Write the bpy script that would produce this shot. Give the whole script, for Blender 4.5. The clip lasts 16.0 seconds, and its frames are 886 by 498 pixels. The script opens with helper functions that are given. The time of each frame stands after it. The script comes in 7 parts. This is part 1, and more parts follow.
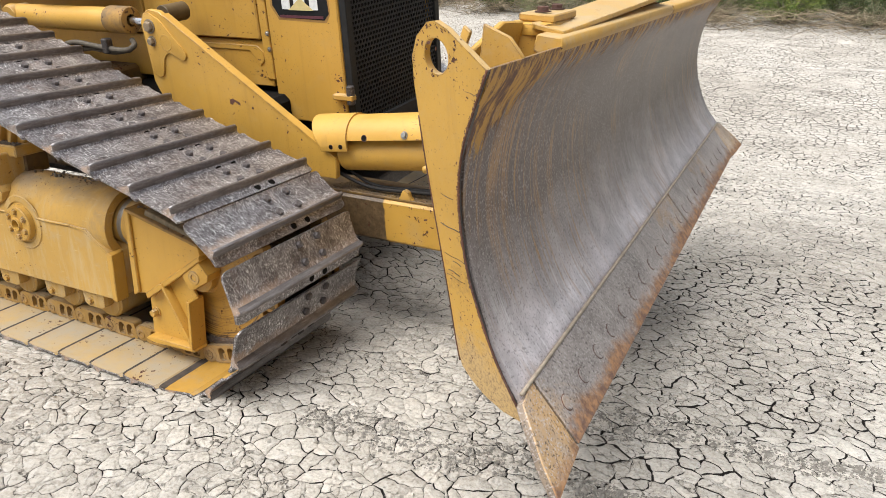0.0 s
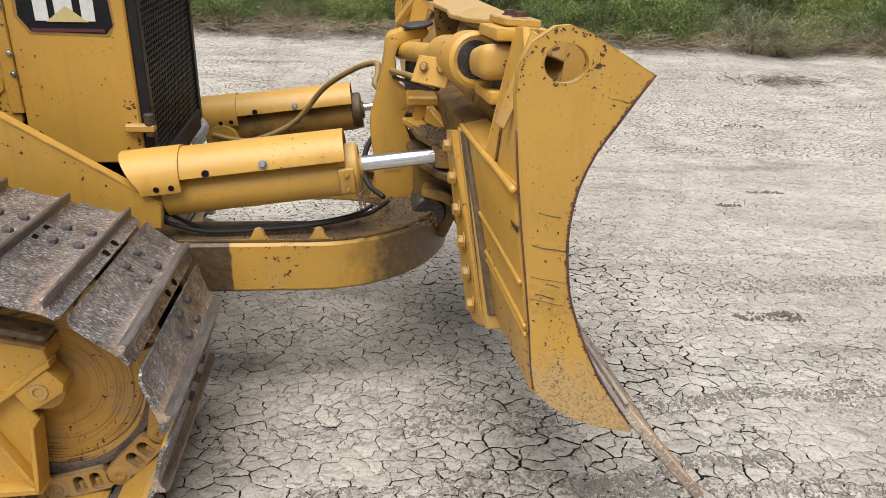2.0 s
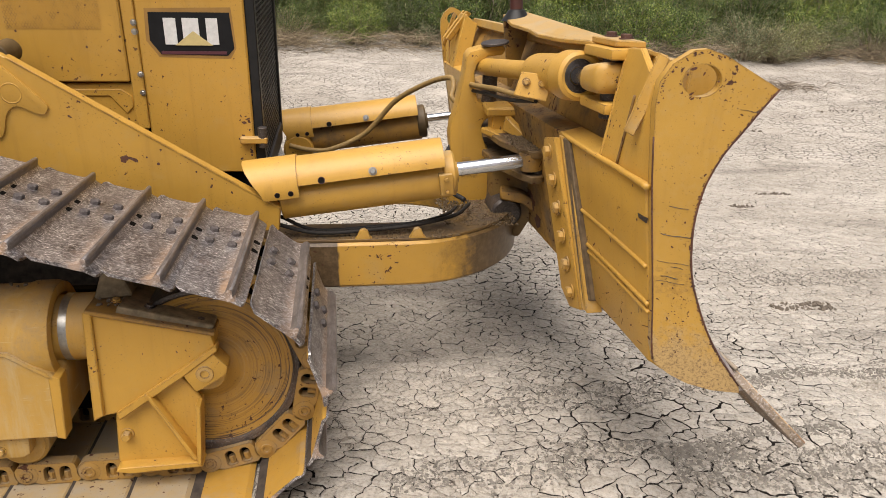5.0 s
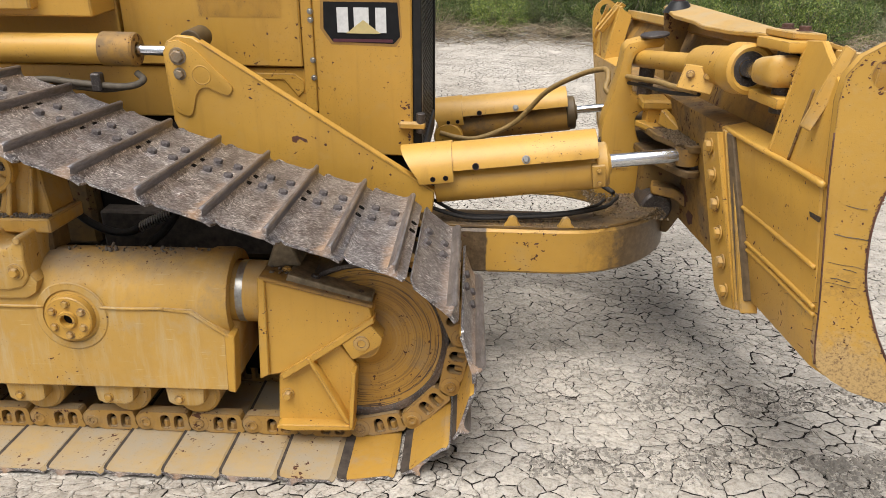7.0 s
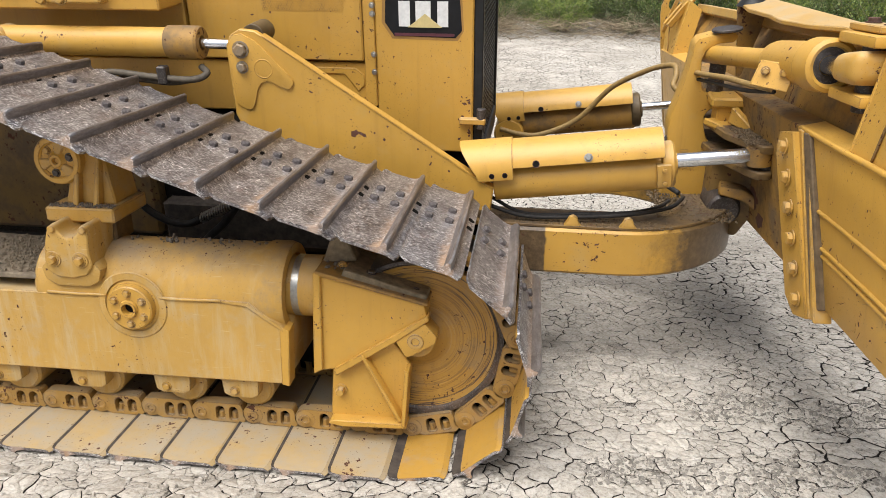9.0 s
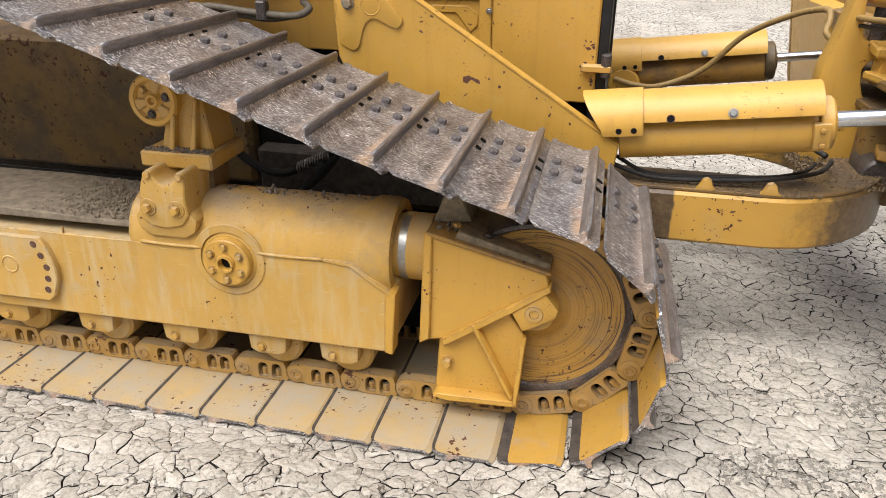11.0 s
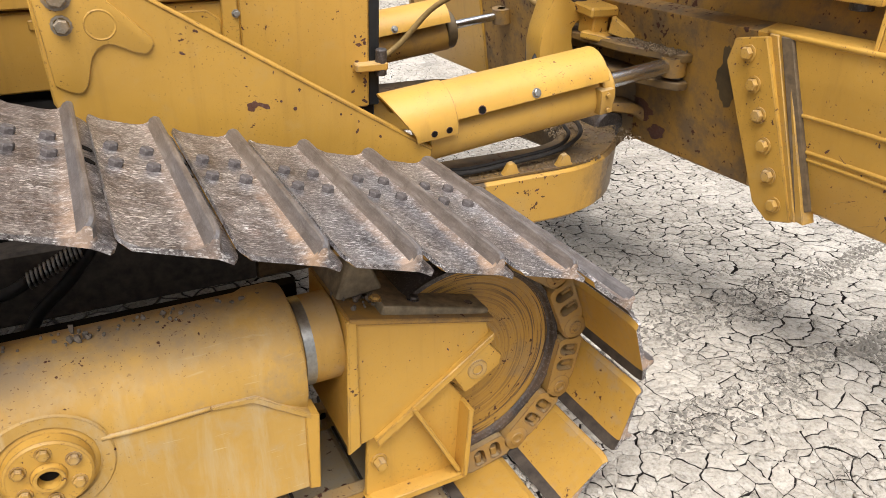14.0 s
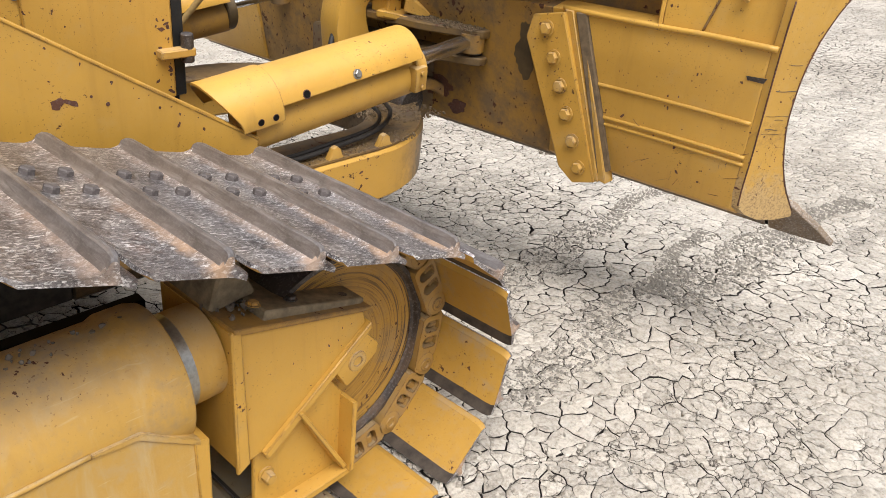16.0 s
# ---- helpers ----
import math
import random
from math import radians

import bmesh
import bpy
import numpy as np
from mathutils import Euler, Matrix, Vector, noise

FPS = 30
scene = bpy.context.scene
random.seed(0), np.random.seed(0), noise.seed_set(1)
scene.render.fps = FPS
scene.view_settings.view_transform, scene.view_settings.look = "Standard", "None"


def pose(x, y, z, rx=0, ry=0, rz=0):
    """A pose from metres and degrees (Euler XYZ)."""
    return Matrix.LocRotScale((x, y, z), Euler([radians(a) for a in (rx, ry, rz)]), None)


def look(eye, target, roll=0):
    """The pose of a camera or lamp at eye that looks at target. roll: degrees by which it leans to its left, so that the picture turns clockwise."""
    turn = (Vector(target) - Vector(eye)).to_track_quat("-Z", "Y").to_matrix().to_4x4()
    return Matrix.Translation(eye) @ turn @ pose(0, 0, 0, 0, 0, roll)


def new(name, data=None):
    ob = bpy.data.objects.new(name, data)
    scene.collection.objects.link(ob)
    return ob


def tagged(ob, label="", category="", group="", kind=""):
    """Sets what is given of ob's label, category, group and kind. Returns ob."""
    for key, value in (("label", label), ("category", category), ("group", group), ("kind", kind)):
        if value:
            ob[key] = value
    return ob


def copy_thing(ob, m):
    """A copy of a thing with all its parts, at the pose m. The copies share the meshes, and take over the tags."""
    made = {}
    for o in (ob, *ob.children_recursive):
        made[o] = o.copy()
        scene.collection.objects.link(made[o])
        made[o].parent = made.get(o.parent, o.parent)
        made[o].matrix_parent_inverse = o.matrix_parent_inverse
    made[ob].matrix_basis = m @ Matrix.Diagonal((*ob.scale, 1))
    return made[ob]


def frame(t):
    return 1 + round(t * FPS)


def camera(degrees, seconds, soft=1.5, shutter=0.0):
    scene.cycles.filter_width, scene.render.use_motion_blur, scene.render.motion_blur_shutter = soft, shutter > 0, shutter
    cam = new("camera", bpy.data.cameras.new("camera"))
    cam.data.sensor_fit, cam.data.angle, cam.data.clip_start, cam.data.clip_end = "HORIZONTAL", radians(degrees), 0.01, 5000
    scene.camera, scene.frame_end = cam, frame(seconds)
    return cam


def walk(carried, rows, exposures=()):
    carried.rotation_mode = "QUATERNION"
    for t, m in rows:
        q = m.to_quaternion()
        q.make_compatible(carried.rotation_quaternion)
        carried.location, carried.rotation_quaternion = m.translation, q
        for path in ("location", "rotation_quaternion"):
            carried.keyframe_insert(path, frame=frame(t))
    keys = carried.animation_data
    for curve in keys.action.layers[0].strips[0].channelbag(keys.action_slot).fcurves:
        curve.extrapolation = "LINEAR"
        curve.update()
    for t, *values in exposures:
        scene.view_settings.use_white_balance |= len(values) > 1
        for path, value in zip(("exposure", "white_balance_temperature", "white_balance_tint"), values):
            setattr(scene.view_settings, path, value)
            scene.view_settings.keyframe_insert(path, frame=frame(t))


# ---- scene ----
cam = camera(61.3, 16.0, soft=0.6)
PATH = [
    (0, (2.169, -3.07, 1.841), (1.288, -1.502, 0.967), -2.8),
    (0.5, (1.771, -3.129, 1.773), (1.172, -1.442, 0.88), -1.3),
    (1, (1.459, -3.183, 1.802), (1.151, -1.42, 0.909), 0.2),
    (1.5, (1.187, -3.223, 1.839), (1.154, -1.428, 0.958), 1.5),
    (2, (0.929, -3.105, 1.799), (1.123, -1.307, 0.946), 2.0),
    (2.5, (0.717, -3.238, 1.882), (1.08, -1.451, 1.06), 2.1),
    (3, (0.604, -3.332, 1.919), (1.058, -1.552, 1.129), 1.7),
    (3.5, (0.57, -3.358, 1.943), (1.043, -1.574, 1.172), 1.4),
    (4, (0.536, -3.351, 1.929), (0.964, -1.557, 1.155), 1.2),
    (4.5, (0.501, -3.35, 1.911), (0.838, -1.547, 1.114), 1.3),
    (5, (0.466, -3.36, 1.873), (0.698, -1.556, 1.042), 1.5),
    (5.2, (0.45, -3.368, 1.867), (0.638, -1.565, 1.023), 1.6),
    (7.3, (0.364, -3.422, 1.875), (0.237, -1.618, 1.02), 0.2),
    (7.5, (0.373, -3.416, 1.877), (0.232, -1.614, 1.021), 0.1),
    (8, (0.362, -3.417, 1.862), (0.205, -1.614, 1.011), -0.1),
    (8.5, (0.368, -3.397, 1.868), (0.178, -1.599, 1.013), -0.2),
    (9, (0.362, -3.372, 1.86), (0.111, -1.586, 0.996), -0.3),
    (9.5, (0.337, -3.361, 1.854), (-0.004, -1.6, 0.97), -0.7),
    (10, (0.315, -3.285, 1.807), (-0.104, -1.558, 0.89), -0.8),
    (10.2, (0.311, -3.238, 1.786), (-0.129, -1.524, 0.854), -0.7),
    (12.3, (-0.306, -2.903, 1.755), (-0.448, -1.193, 0.727), -0.2),
    (12.5, (-0.356, -2.794, 1.713), (-0.396, -1.084, 0.676), -0.6),
    (13, (-0.498, -2.632, 1.686), (-0.188, -0.972, 0.614), 0.5),
    (13.5, (-0.692, -2.586, 1.734), (-0.049, -1.014, 0.678), 3.3),
    (14, (-0.825, -2.53, 1.741), (-0.053, -1.001, 0.707), 3.0),
    (14.5, (-0.809, -2.357, 1.685), (0.03, -0.881, 0.629), 1.7),
    (15, (-0.872, -2.282, 1.674), (0.119, -0.91, 0.609), 2.8),
    (15.5, (-1.001, -2.311, 1.734), (0.176, -1.075, 0.691), 5.4),
    (16, (-1.05, -2.328, 1.716), (0.246, -1.203, 0.688), 7.8),
]
walk(cam, [(t, look(eye, target, roll)) for t, eye, target, roll in PATH], [(0, 0.93, 6300, 9), (1, 0.73, 6500, 10), (2, 0.62, 6450, 10), (3, 0.60, 6800, 12), (4, 0.56, 6950, 13), (5, 0.61, 6950, 14), (7.5, 0.75, 6450, 10), (9, 0.87, 6400, 10), (10, 0.90, 6450, 11), (12.5, 0.99, 6450, 11), (14.5, 0.96, 6500, 11), (16, 0.90, 6500, 11)])

# ---- light ----
world = bpy.data.worlds.new("sky")
scene.world = world
world.use_nodes = True
wn = world.node_tree.nodes
wl = world.node_tree.links
sky = wn.new("ShaderNodeTexSky")
sky.sky_type = "NISHITA"
sky.sun_disc = False
SUN_EL, SUN_AZ = radians(69), radians(211)
sky.sun_elevation, sky.sun_rotation = SUN_EL, SUN_AZ
sky.air_density, sky.dust_density, sky.ozone_density = 1.0, 4.0, 0.6
haze = wn.new("ShaderNodeHueSaturation")      # thin high cloud takes most of the blue out of the sky
haze.inputs["Saturation"].default_value = 0.35
wl.new(sky.outputs["Color"], haze.inputs["Color"])
wl.new(haze.outputs["Color"], wn["Background"].inputs["Color"])
wn["Background"].inputs["Strength"].default_value = 0.078
sun_data = bpy.data.lights.new("sun", "SUN")
sun_data.energy, sun_data.angle, sun_data.color = 2.8, radians(56), (1.0, 0.985, 0.96)
sun = new("sun", sun_data)
sd = Vector((math.sin(SUN_AZ) * math.cos(SUN_EL), math.cos(SUN_AZ) * math.cos(SUN_EL), math.sin(SUN_EL)))
sun.matrix_world = look(sd * 30, (0, 0, 0))


# ---- materials ----
def mat(name):
    m = bpy.data.materials.new(name)
    m.use_nodes = True
    return m, m.node_tree.nodes, m.node_tree.links, m.node_tree.nodes["Principled BSDF"]


def node(ns, kind, **kw):
    n = ns.new(kind)
    for k, v in kw.items():
        n.inputs[k].default_value = v
    return n


def coords(ns, ls, scale=(1, 1, 1), kind="Object"):
    tc = ns.new("ShaderNodeTexCoord")
    mp = ns.new("ShaderNodeMapping")
    mp.inputs["Scale"].default_value = scale
    ls.new(tc.outputs[kind], mp.inputs["Vector"])
    return mp.outputs["Vector"]


def noise_tex(ns, ls, vec, scale, detail=4.0, rough=0.6, distortion=0.0):
    n = node(ns, "ShaderNodeTexNoise", Scale=scale, Detail=detail, Roughness=rough, Distortion=distortion)
    ls.new(vec, n.inputs["Vector"])
    return n.outputs["Fac"]


def ramp(ns, ls, fac, stops):
    r = ns.new("ShaderNodeValToRGB")
    e = r.color_ramp.elements
    while len(e) < len(stops):
        e.new(0.5)
    for el, (p, c) in zip(e, stops):
        el.position = p
        el.color = (*c, 1) if len(c) == 3 else c
    ls.new(fac, r.inputs["Fac"])
    return r.outputs["Color"]


def grey(v):
    return (v, v, v)


def mix(ns, ls, fac, a, b):
    m = ns.new("ShaderNodeMix")
    m.data_type = "RGBA"
    for val, idx in ((fac, 0), (a, 6), (b, 7)):
        if hasattr(val, "is_output"):
            ls.new(val, m.inputs[idx])
        elif idx == 0:
            m.inputs[0].default_value = val
        else:
            m.inputs[idx].default_value = (*val, 1)
    return m.outputs[2]


def math_node(ns, ls, op, a, b=0.0):
    m = ns.new("ShaderNodeMath")
    m.operation = op
    for i, v in enumerate((a, b)):
        if hasattr(v, "is_output"):
            ls.new(v, m.inputs[i])
        else:
            m.inputs[i].default_value = v
    return m.outputs[0]


def bump(ns, ls, bsdf, height, strength=0.3, dist=0.01):
    b = node(ns, "ShaderNodeBump", Strength=strength, Distance=dist)
    ls.new(height, b.inputs["Height"])
    ls.new(b.outputs["Normal"], bsdf.inputs["Normal"])


def paint_material(name, base, dusty, rust_at=0.70, dust_at=0.55, rough=0.42, upward=True, bare_below=None, rings=None, edge=0.8, vary=False, grease=None, settled=1.0, runs=0.0):
    """Worn machine enamel: fading at two scales, chips to rust, dust lying on upward faces."""
    m, ns, ls, p = mat(name)
    v = coords(ns, ls)
    if vary:
        oi = ns.new("ShaderNodeObjectInfo")
        far = ns.new("ShaderNodeVectorMath")
        far.operation = "ADD"
        k = math_node(ns, ls, "MULTIPLY", oi.outputs["Random"], 9.0)
        cb = ns.new("ShaderNodeCombineXYZ")
        for i in range(3):
            ls.new(k, cb.inputs[i])
        ls.new(v, far.inputs[0])
        ls.new(cb.outputs[0], far.inputs[1])
        v = far.outputs[0]
    big = noise_tex(ns, ls, v, 2.3, 5)
    col = mix(ns, ls, ramp(ns, ls, big, [(0.3, grey(0)), (0.7, grey(1))]), base, tuple(c * 0.80 for c in base))
    fine = noise_tex(ns, ls, v, 45, 4)
    col = mix(ns, ls, ramp(ns, ls, fine, [(0.50, grey(0)), (0.8, grey(0.22))]), col, dusty)
    # vertical runs of grime
    streak = noise_tex(ns, ls, coords(ns, ls, (24, 24, 1.6)), 1.0, 4)
    col = mix(ns, ls, ramp(ns, ls, streak, [(0.54, grey(0)), (0.80, grey(0.28))]), col, (0.23, 0.12, 0.03))
    if runs:
        # pale dust washed down in soft runs, with short scrapes along the machine
        pale = noise_tex(ns, ls, coords(ns, ls, (17, 17, 2.2)), 1.0, 5, 0.65, 0.3)
        col = mix(ns, ls, ramp(ns, ls, pale, [(0.50, grey(0)), (0.68, grey(runs))]), col, (0.50, 0.39, 0.22))
        scrape = noise_tex(ns, ls, coords(ns, ls, (9, 9, 130)), 1.0, 3, 0.55, 0.4)
        col = mix(ns, ls, ramp(ns, ls, scrape, [(0.66, grey(0)), (0.70, grey(runs))]), col, (0.56, 0.42, 0.20))
    patch = noise_tex(ns, ls, v, 6.5, 7, 0.7)
    dust = ramp(ns, ls, patch, [(dust_at, grey(0)), (dust_at + 0.18, grey(0.75))])
    if upward:
        geo = ns.new("ShaderNodeNewGeometry")
        sep = ns.new("ShaderNodeSeparateXYZ")
        ls.new(geo.outputs["Normal"], sep.inputs[0])
        up = math_node(ns, ls, "MULTIPLY", ramp(ns, ls, sep.outputs["Z"], [(0.55, grey(0)), (0.97, grey(1))]), ramp(ns, ls, patch, [(0.35, grey(0.15 * settled)), (0.6, grey(0.9 * settled))]))
        dust = math_node(ns, ls, "MAXIMUM", dust, up)
    col = mix(ns, ls, dust, col, dusty)
    chipn = noise_tex(ns, ls, v, 42, 6, 0.6)
    where = noise_tex(ns, ls, v, 3.1, 3)
    chip = ramp(ns, ls, math_node(ns, ls, "ADD", chipn, math_node(ns, ls, "MULTIPLY", math_node(ns, ls, "SUBTRACT", where, 0.5), 0.5)), [(rust_at, grey(0)), (rust_at + 0.015, grey(1))])
    col = mix(ns, ls, chip, col, (0.075, 0.028, 0.014))
    pin = ramp(ns, ls, noise_tex(ns, ls, v, 150, 2, 0.5), [(0.66, grey(0)), (0.70, grey(0.7))])
    col = mix(ns, ls, math_node(ns, ls, "MULTIPLY", pin, ramp(ns, ls, where, [(0.40, grey(0)), (0.62, grey(1))])), col, (0.12, 0.055, 0.02))
    if edge:
        # corners and seams knocked down to primer and rust
        bev = ns.new("ShaderNodeBevel")
        bev.samples = 4
        bev.inputs["Radius"].default_value = 0.007
        gn = ns.new("ShaderNodeNewGeometry")
        dt = ns.new("ShaderNodeVectorMath")
        dt.operation = "DOT_PRODUCT"
        ls.new(bev.outputs["Normal"], dt.inputs[0])
        ls.new(gn.outputs["Normal"], dt.inputs[1])
        rub = math_node(ns, ls, "MULTIPLY", ramp(ns, ls, dt.outputs["Value"], [(0.88, grey(1)), (0.985, grey(0))]), ramp(ns, ls, noise_tex(ns, ls, v, 13, 5, 0.7), [(0.42, grey(0)), (0.55, grey(edge))]))
        col = mix(ns, ls, rub, col, (0.10, 0.048, 0.022))
    if rings:
        sr = ns.new("ShaderNodeSeparateXYZ")
        ls.new(v, sr.inputs[0])
        dx, dz = math_node(ns, ls, "SUBTRACT", sr.outputs["X"], rings[0]), math_node(ns, ls, "SUBTRACT", sr.outputs["Z"], rings[1])
        rad = math_node(ns, ls, "SQRT", math_node(ns, ls, "ADD", math_node(ns, ls, "MULTIPLY", dx, dx), math_node(ns, ls, "MULTIPLY", dz, dz)))
        cb = ns.new("ShaderNodeCombineXYZ")
        ls.new(math_node(ns, ls, "MULTIPLY", rad, 170.0), cb.inputs[0])
        ls.new(math_node(ns, ls, "MULTIPLY", dx, 4.0), cb.inputs[1])
        ls.new(math_node(ns, ls, "MULTIPLY", dz, 4.0), cb.inputs[2])
        turn = noise_tex(ns, ls, cb.outputs[0], 1.0, 4, 0.6)
        worn_out = math_node(ns, ls, "ADD", ramp(ns, ls, rad, [(0.10, grey(0.15)), (0.20, grey(0.45)), (0.27, grey(1.0))]), math_node(ns, ls, "SUBTRACT", noise_tex(ns, ls, v, 7, 4), 0.5))
        col = mix(ns, ls, math_node(ns, ls, "MULTIPLY", ramp(ns, ls, turn, [(0.51, grey(0)), (0.58, grey(1.0))]), worn_out), col, (0.075, 0.045, 0.03))
        col = mix(ns, ls, ramp(ns, ls, turn, [(0.30, grey(0.35)), (0.40, grey(0))]), col, (0.44, 0.33, 0.18))
    if bare_below:
        # scraped to dusty metal at the toe, along a ragged line
        sx = ns.new("ShaderNodeSeparateXYZ")
        ls.new(v, sx.inputs[0])
        rag = math_node(ns, ls, "ADD", math_node(ns, ls, "MULTIPLY", noise_tex(ns, ls, v, 28, 6, 0.7), 0.42), math_node(ns, ls, "SUBTRACT", bare_below - 0.17, sx.outputs["Z"]))
        col = mix(ns, ls, ramp(ns, ls, rag, [(0.0, grey(0)), (0.10, grey(0.85))]), col, mix(ns, ls, ramp(ns, ls, noise_tex(ns, ls, v, 120, 5, 0.75), [(0.48, grey(0)), (0.64, grey(1))]), (0.50, 0.34, 0.15), (0.15, 0.095, 0.06)))
        col = mix(ns, ls, ramp(ns, ls, math_node(ns, ls, "ADD", rag, 0.16), [(0.0, grey(0)), (0.03, grey(0.3)), (0.06, grey(0))]), col, (0.16, 0.085, 0.04))
    if grease:
        # old grease: wiped to a sharp edge at the track end, smeared and ragged at the nose
        sg = ns.new("ShaderNodeSeparateXYZ")
        ls.new(v, sg.inputs[0])
        tear = math_node(ns, ls, "SUBTRACT", noise_tex(ns, ls, v, 15, 6, 0.7), 0.5)
        back = ramp(ns, ls, math_node(ns, ls, "ADD", math_node(ns, ls, "SUBTRACT", sg.outputs["X"], grease[0]), math_node(ns, ls, "MULTIPLY", tear, 0.03)), [(0.0, grey(0.93)), (0.008, grey(0))])
        nose = ramp(ns, ls, math_node(ns, ls, "ADD", math_node(ns, ls, "SUBTRACT", sg.outputs["X"], grease[1]), math_node(ns, ls, "MULTIPLY", tear, 0.40)), [(0.0, grey(0)), (0.10, grey(0.45)), (0.16, grey(0.85))])
        col = mix(ns, ls, math_node(ns, ls, "MAXIMUM", back, nose), col, mix(ns, ls, ramp(ns, ls, noise_tex(ns, ls, v, 40, 6, 0.7), [(0.4, grey(0)), (0.65, grey(1))]), (0.045, 0.030, 0.020), (0.12, 0.080, 0.046)))
    ls.new(col, p.inputs["Base Color"])
    ro = math_node(ns, ls, "ADD", math_node(ns, ls, "MULTIPLY", dust, 0.35), rough)
    ls.new(math_node(ns, ls, "ADD", ro, math_node(ns, ls, "MULTIPLY", chip, 0.3)), p.inputs["Roughness"])
    h = math_node(ns, ls, "SUBTRACT", math_node(ns, ls, "MULTIPLY", noise_tex(ns, ls, v, 160, 3), 0.35), math_node(ns, ls, "MULTIPLY", chip, 0.6))
    bump(ns, ls, p, math_node(ns, ls, "ADD", h, math_node(ns, ls, "MULTIPLY", noise_tex(ns, ls, v, 7, 3), 0.8)), 0.32, 0.004)
    return m


YEL = (0.568, 0.316, 0.053)
yellow = paint_material("yellow_enamel", YEL, (0.48, 0.30, 0.09), settled=0.3)
greased_enamel = paint_material("greased_yellow_enamel", YEL, (0.48, 0.30, 0.09), grease=(0.39, 0.83), settled=0.5)
yellow_worn = paint_material("worn_yellow_enamel", (0.52, 0.295, 0.057), (0.42, 0.31, 0.17), rust_at=0.70, dust_at=0.5, rough=0.5)
plate_enamel = paint_material("scraped_plate_enamel", (0.560, 0.318, 0.057), (0.46, 0.34, 0.18), rust_at=0.70, dust_at=0.62, rough=0.45, bare_below=0.75)
yellow_dusty = paint_material("dusty_yellow_enamel", (0.52, 0.305, 0.068), (0.43, 0.33, 0.19), rust_at=0.69, dust_at=0.52, rough=0.6, runs=0.6)
yellow_bright = paint_material("inner_shoe_enamel", (0.46, 0.258, 0.045), (0.30, 0.25, 0.19), rust_at=0.695, dust_at=0.53, rough=0.5, upward=False, vary=True)
yellow_caked = paint_material("clay_caked_enamel", (0.42, 0.275, 0.095), (0.31, 0.265, 0.195), rust_at=0.66, dust_at=0.44, rough=0.7, vary=True)
# oil and grime, with the shade of sheltered parts mixed into the yellow
oily_shade_enamel = paint_material("oily_shaded_yellow", (0.20, 0.115, 0.03), (0.085, 0.062, 0.042), rust_at=0.64, dust_at=0.44, rough=0.55)
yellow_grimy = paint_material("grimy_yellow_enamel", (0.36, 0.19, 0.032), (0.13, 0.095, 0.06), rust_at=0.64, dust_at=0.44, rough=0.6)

stained_enamel = paint_material("rust_stained_enamel", (0.53, 0.305, 0.060), (0.27, 0.20, 0.125), rust_at=0.70, dust_at=0.52, rough=0.6, runs=0.35, settled=1.1)
idler_paint = paint_material("turned_idler_enamel", (0.47, 0.255, 0.045), (0.25, 0.18, 0.10), rust_at=0.68, dust_at=0.52, rough=0.5, rings=(-0.04, 0.421), edge=0)


def along_axis(ns, ls, v, axis, off, scale=1.0):
    """How far a place lies along an axis, from off on, times scale."""
    d = ns.new("ShaderNodeVectorMath")
    d.operation = "DOT_PRODUCT"
    d.inputs[1].default_value = axis
    ls.new(v, d.inputs[0])
    return math_node(ns, ls, "MULTIPLY", math_node(ns, ls, "SUBTRACT", d.outputs["Value"], off), scale)


def combine(ns, ls, *vals):
    c = ns.new("ShaderNodeCombineXYZ")
    for i, v in enumerate(vals):
        ls.new(v, c.inputs[i])
    return c.outputs[0]


BLADE_O = Vector((1.451, -1.694, 0.188))
BLADE_U, BLADE_V = Vector((1.0, 0.036, 0.0)).normalized(), Vector((-0.036, 0.9935, -0.092)).normalized()
BLADE_W = BLADE_U.cross(BLADE_V)


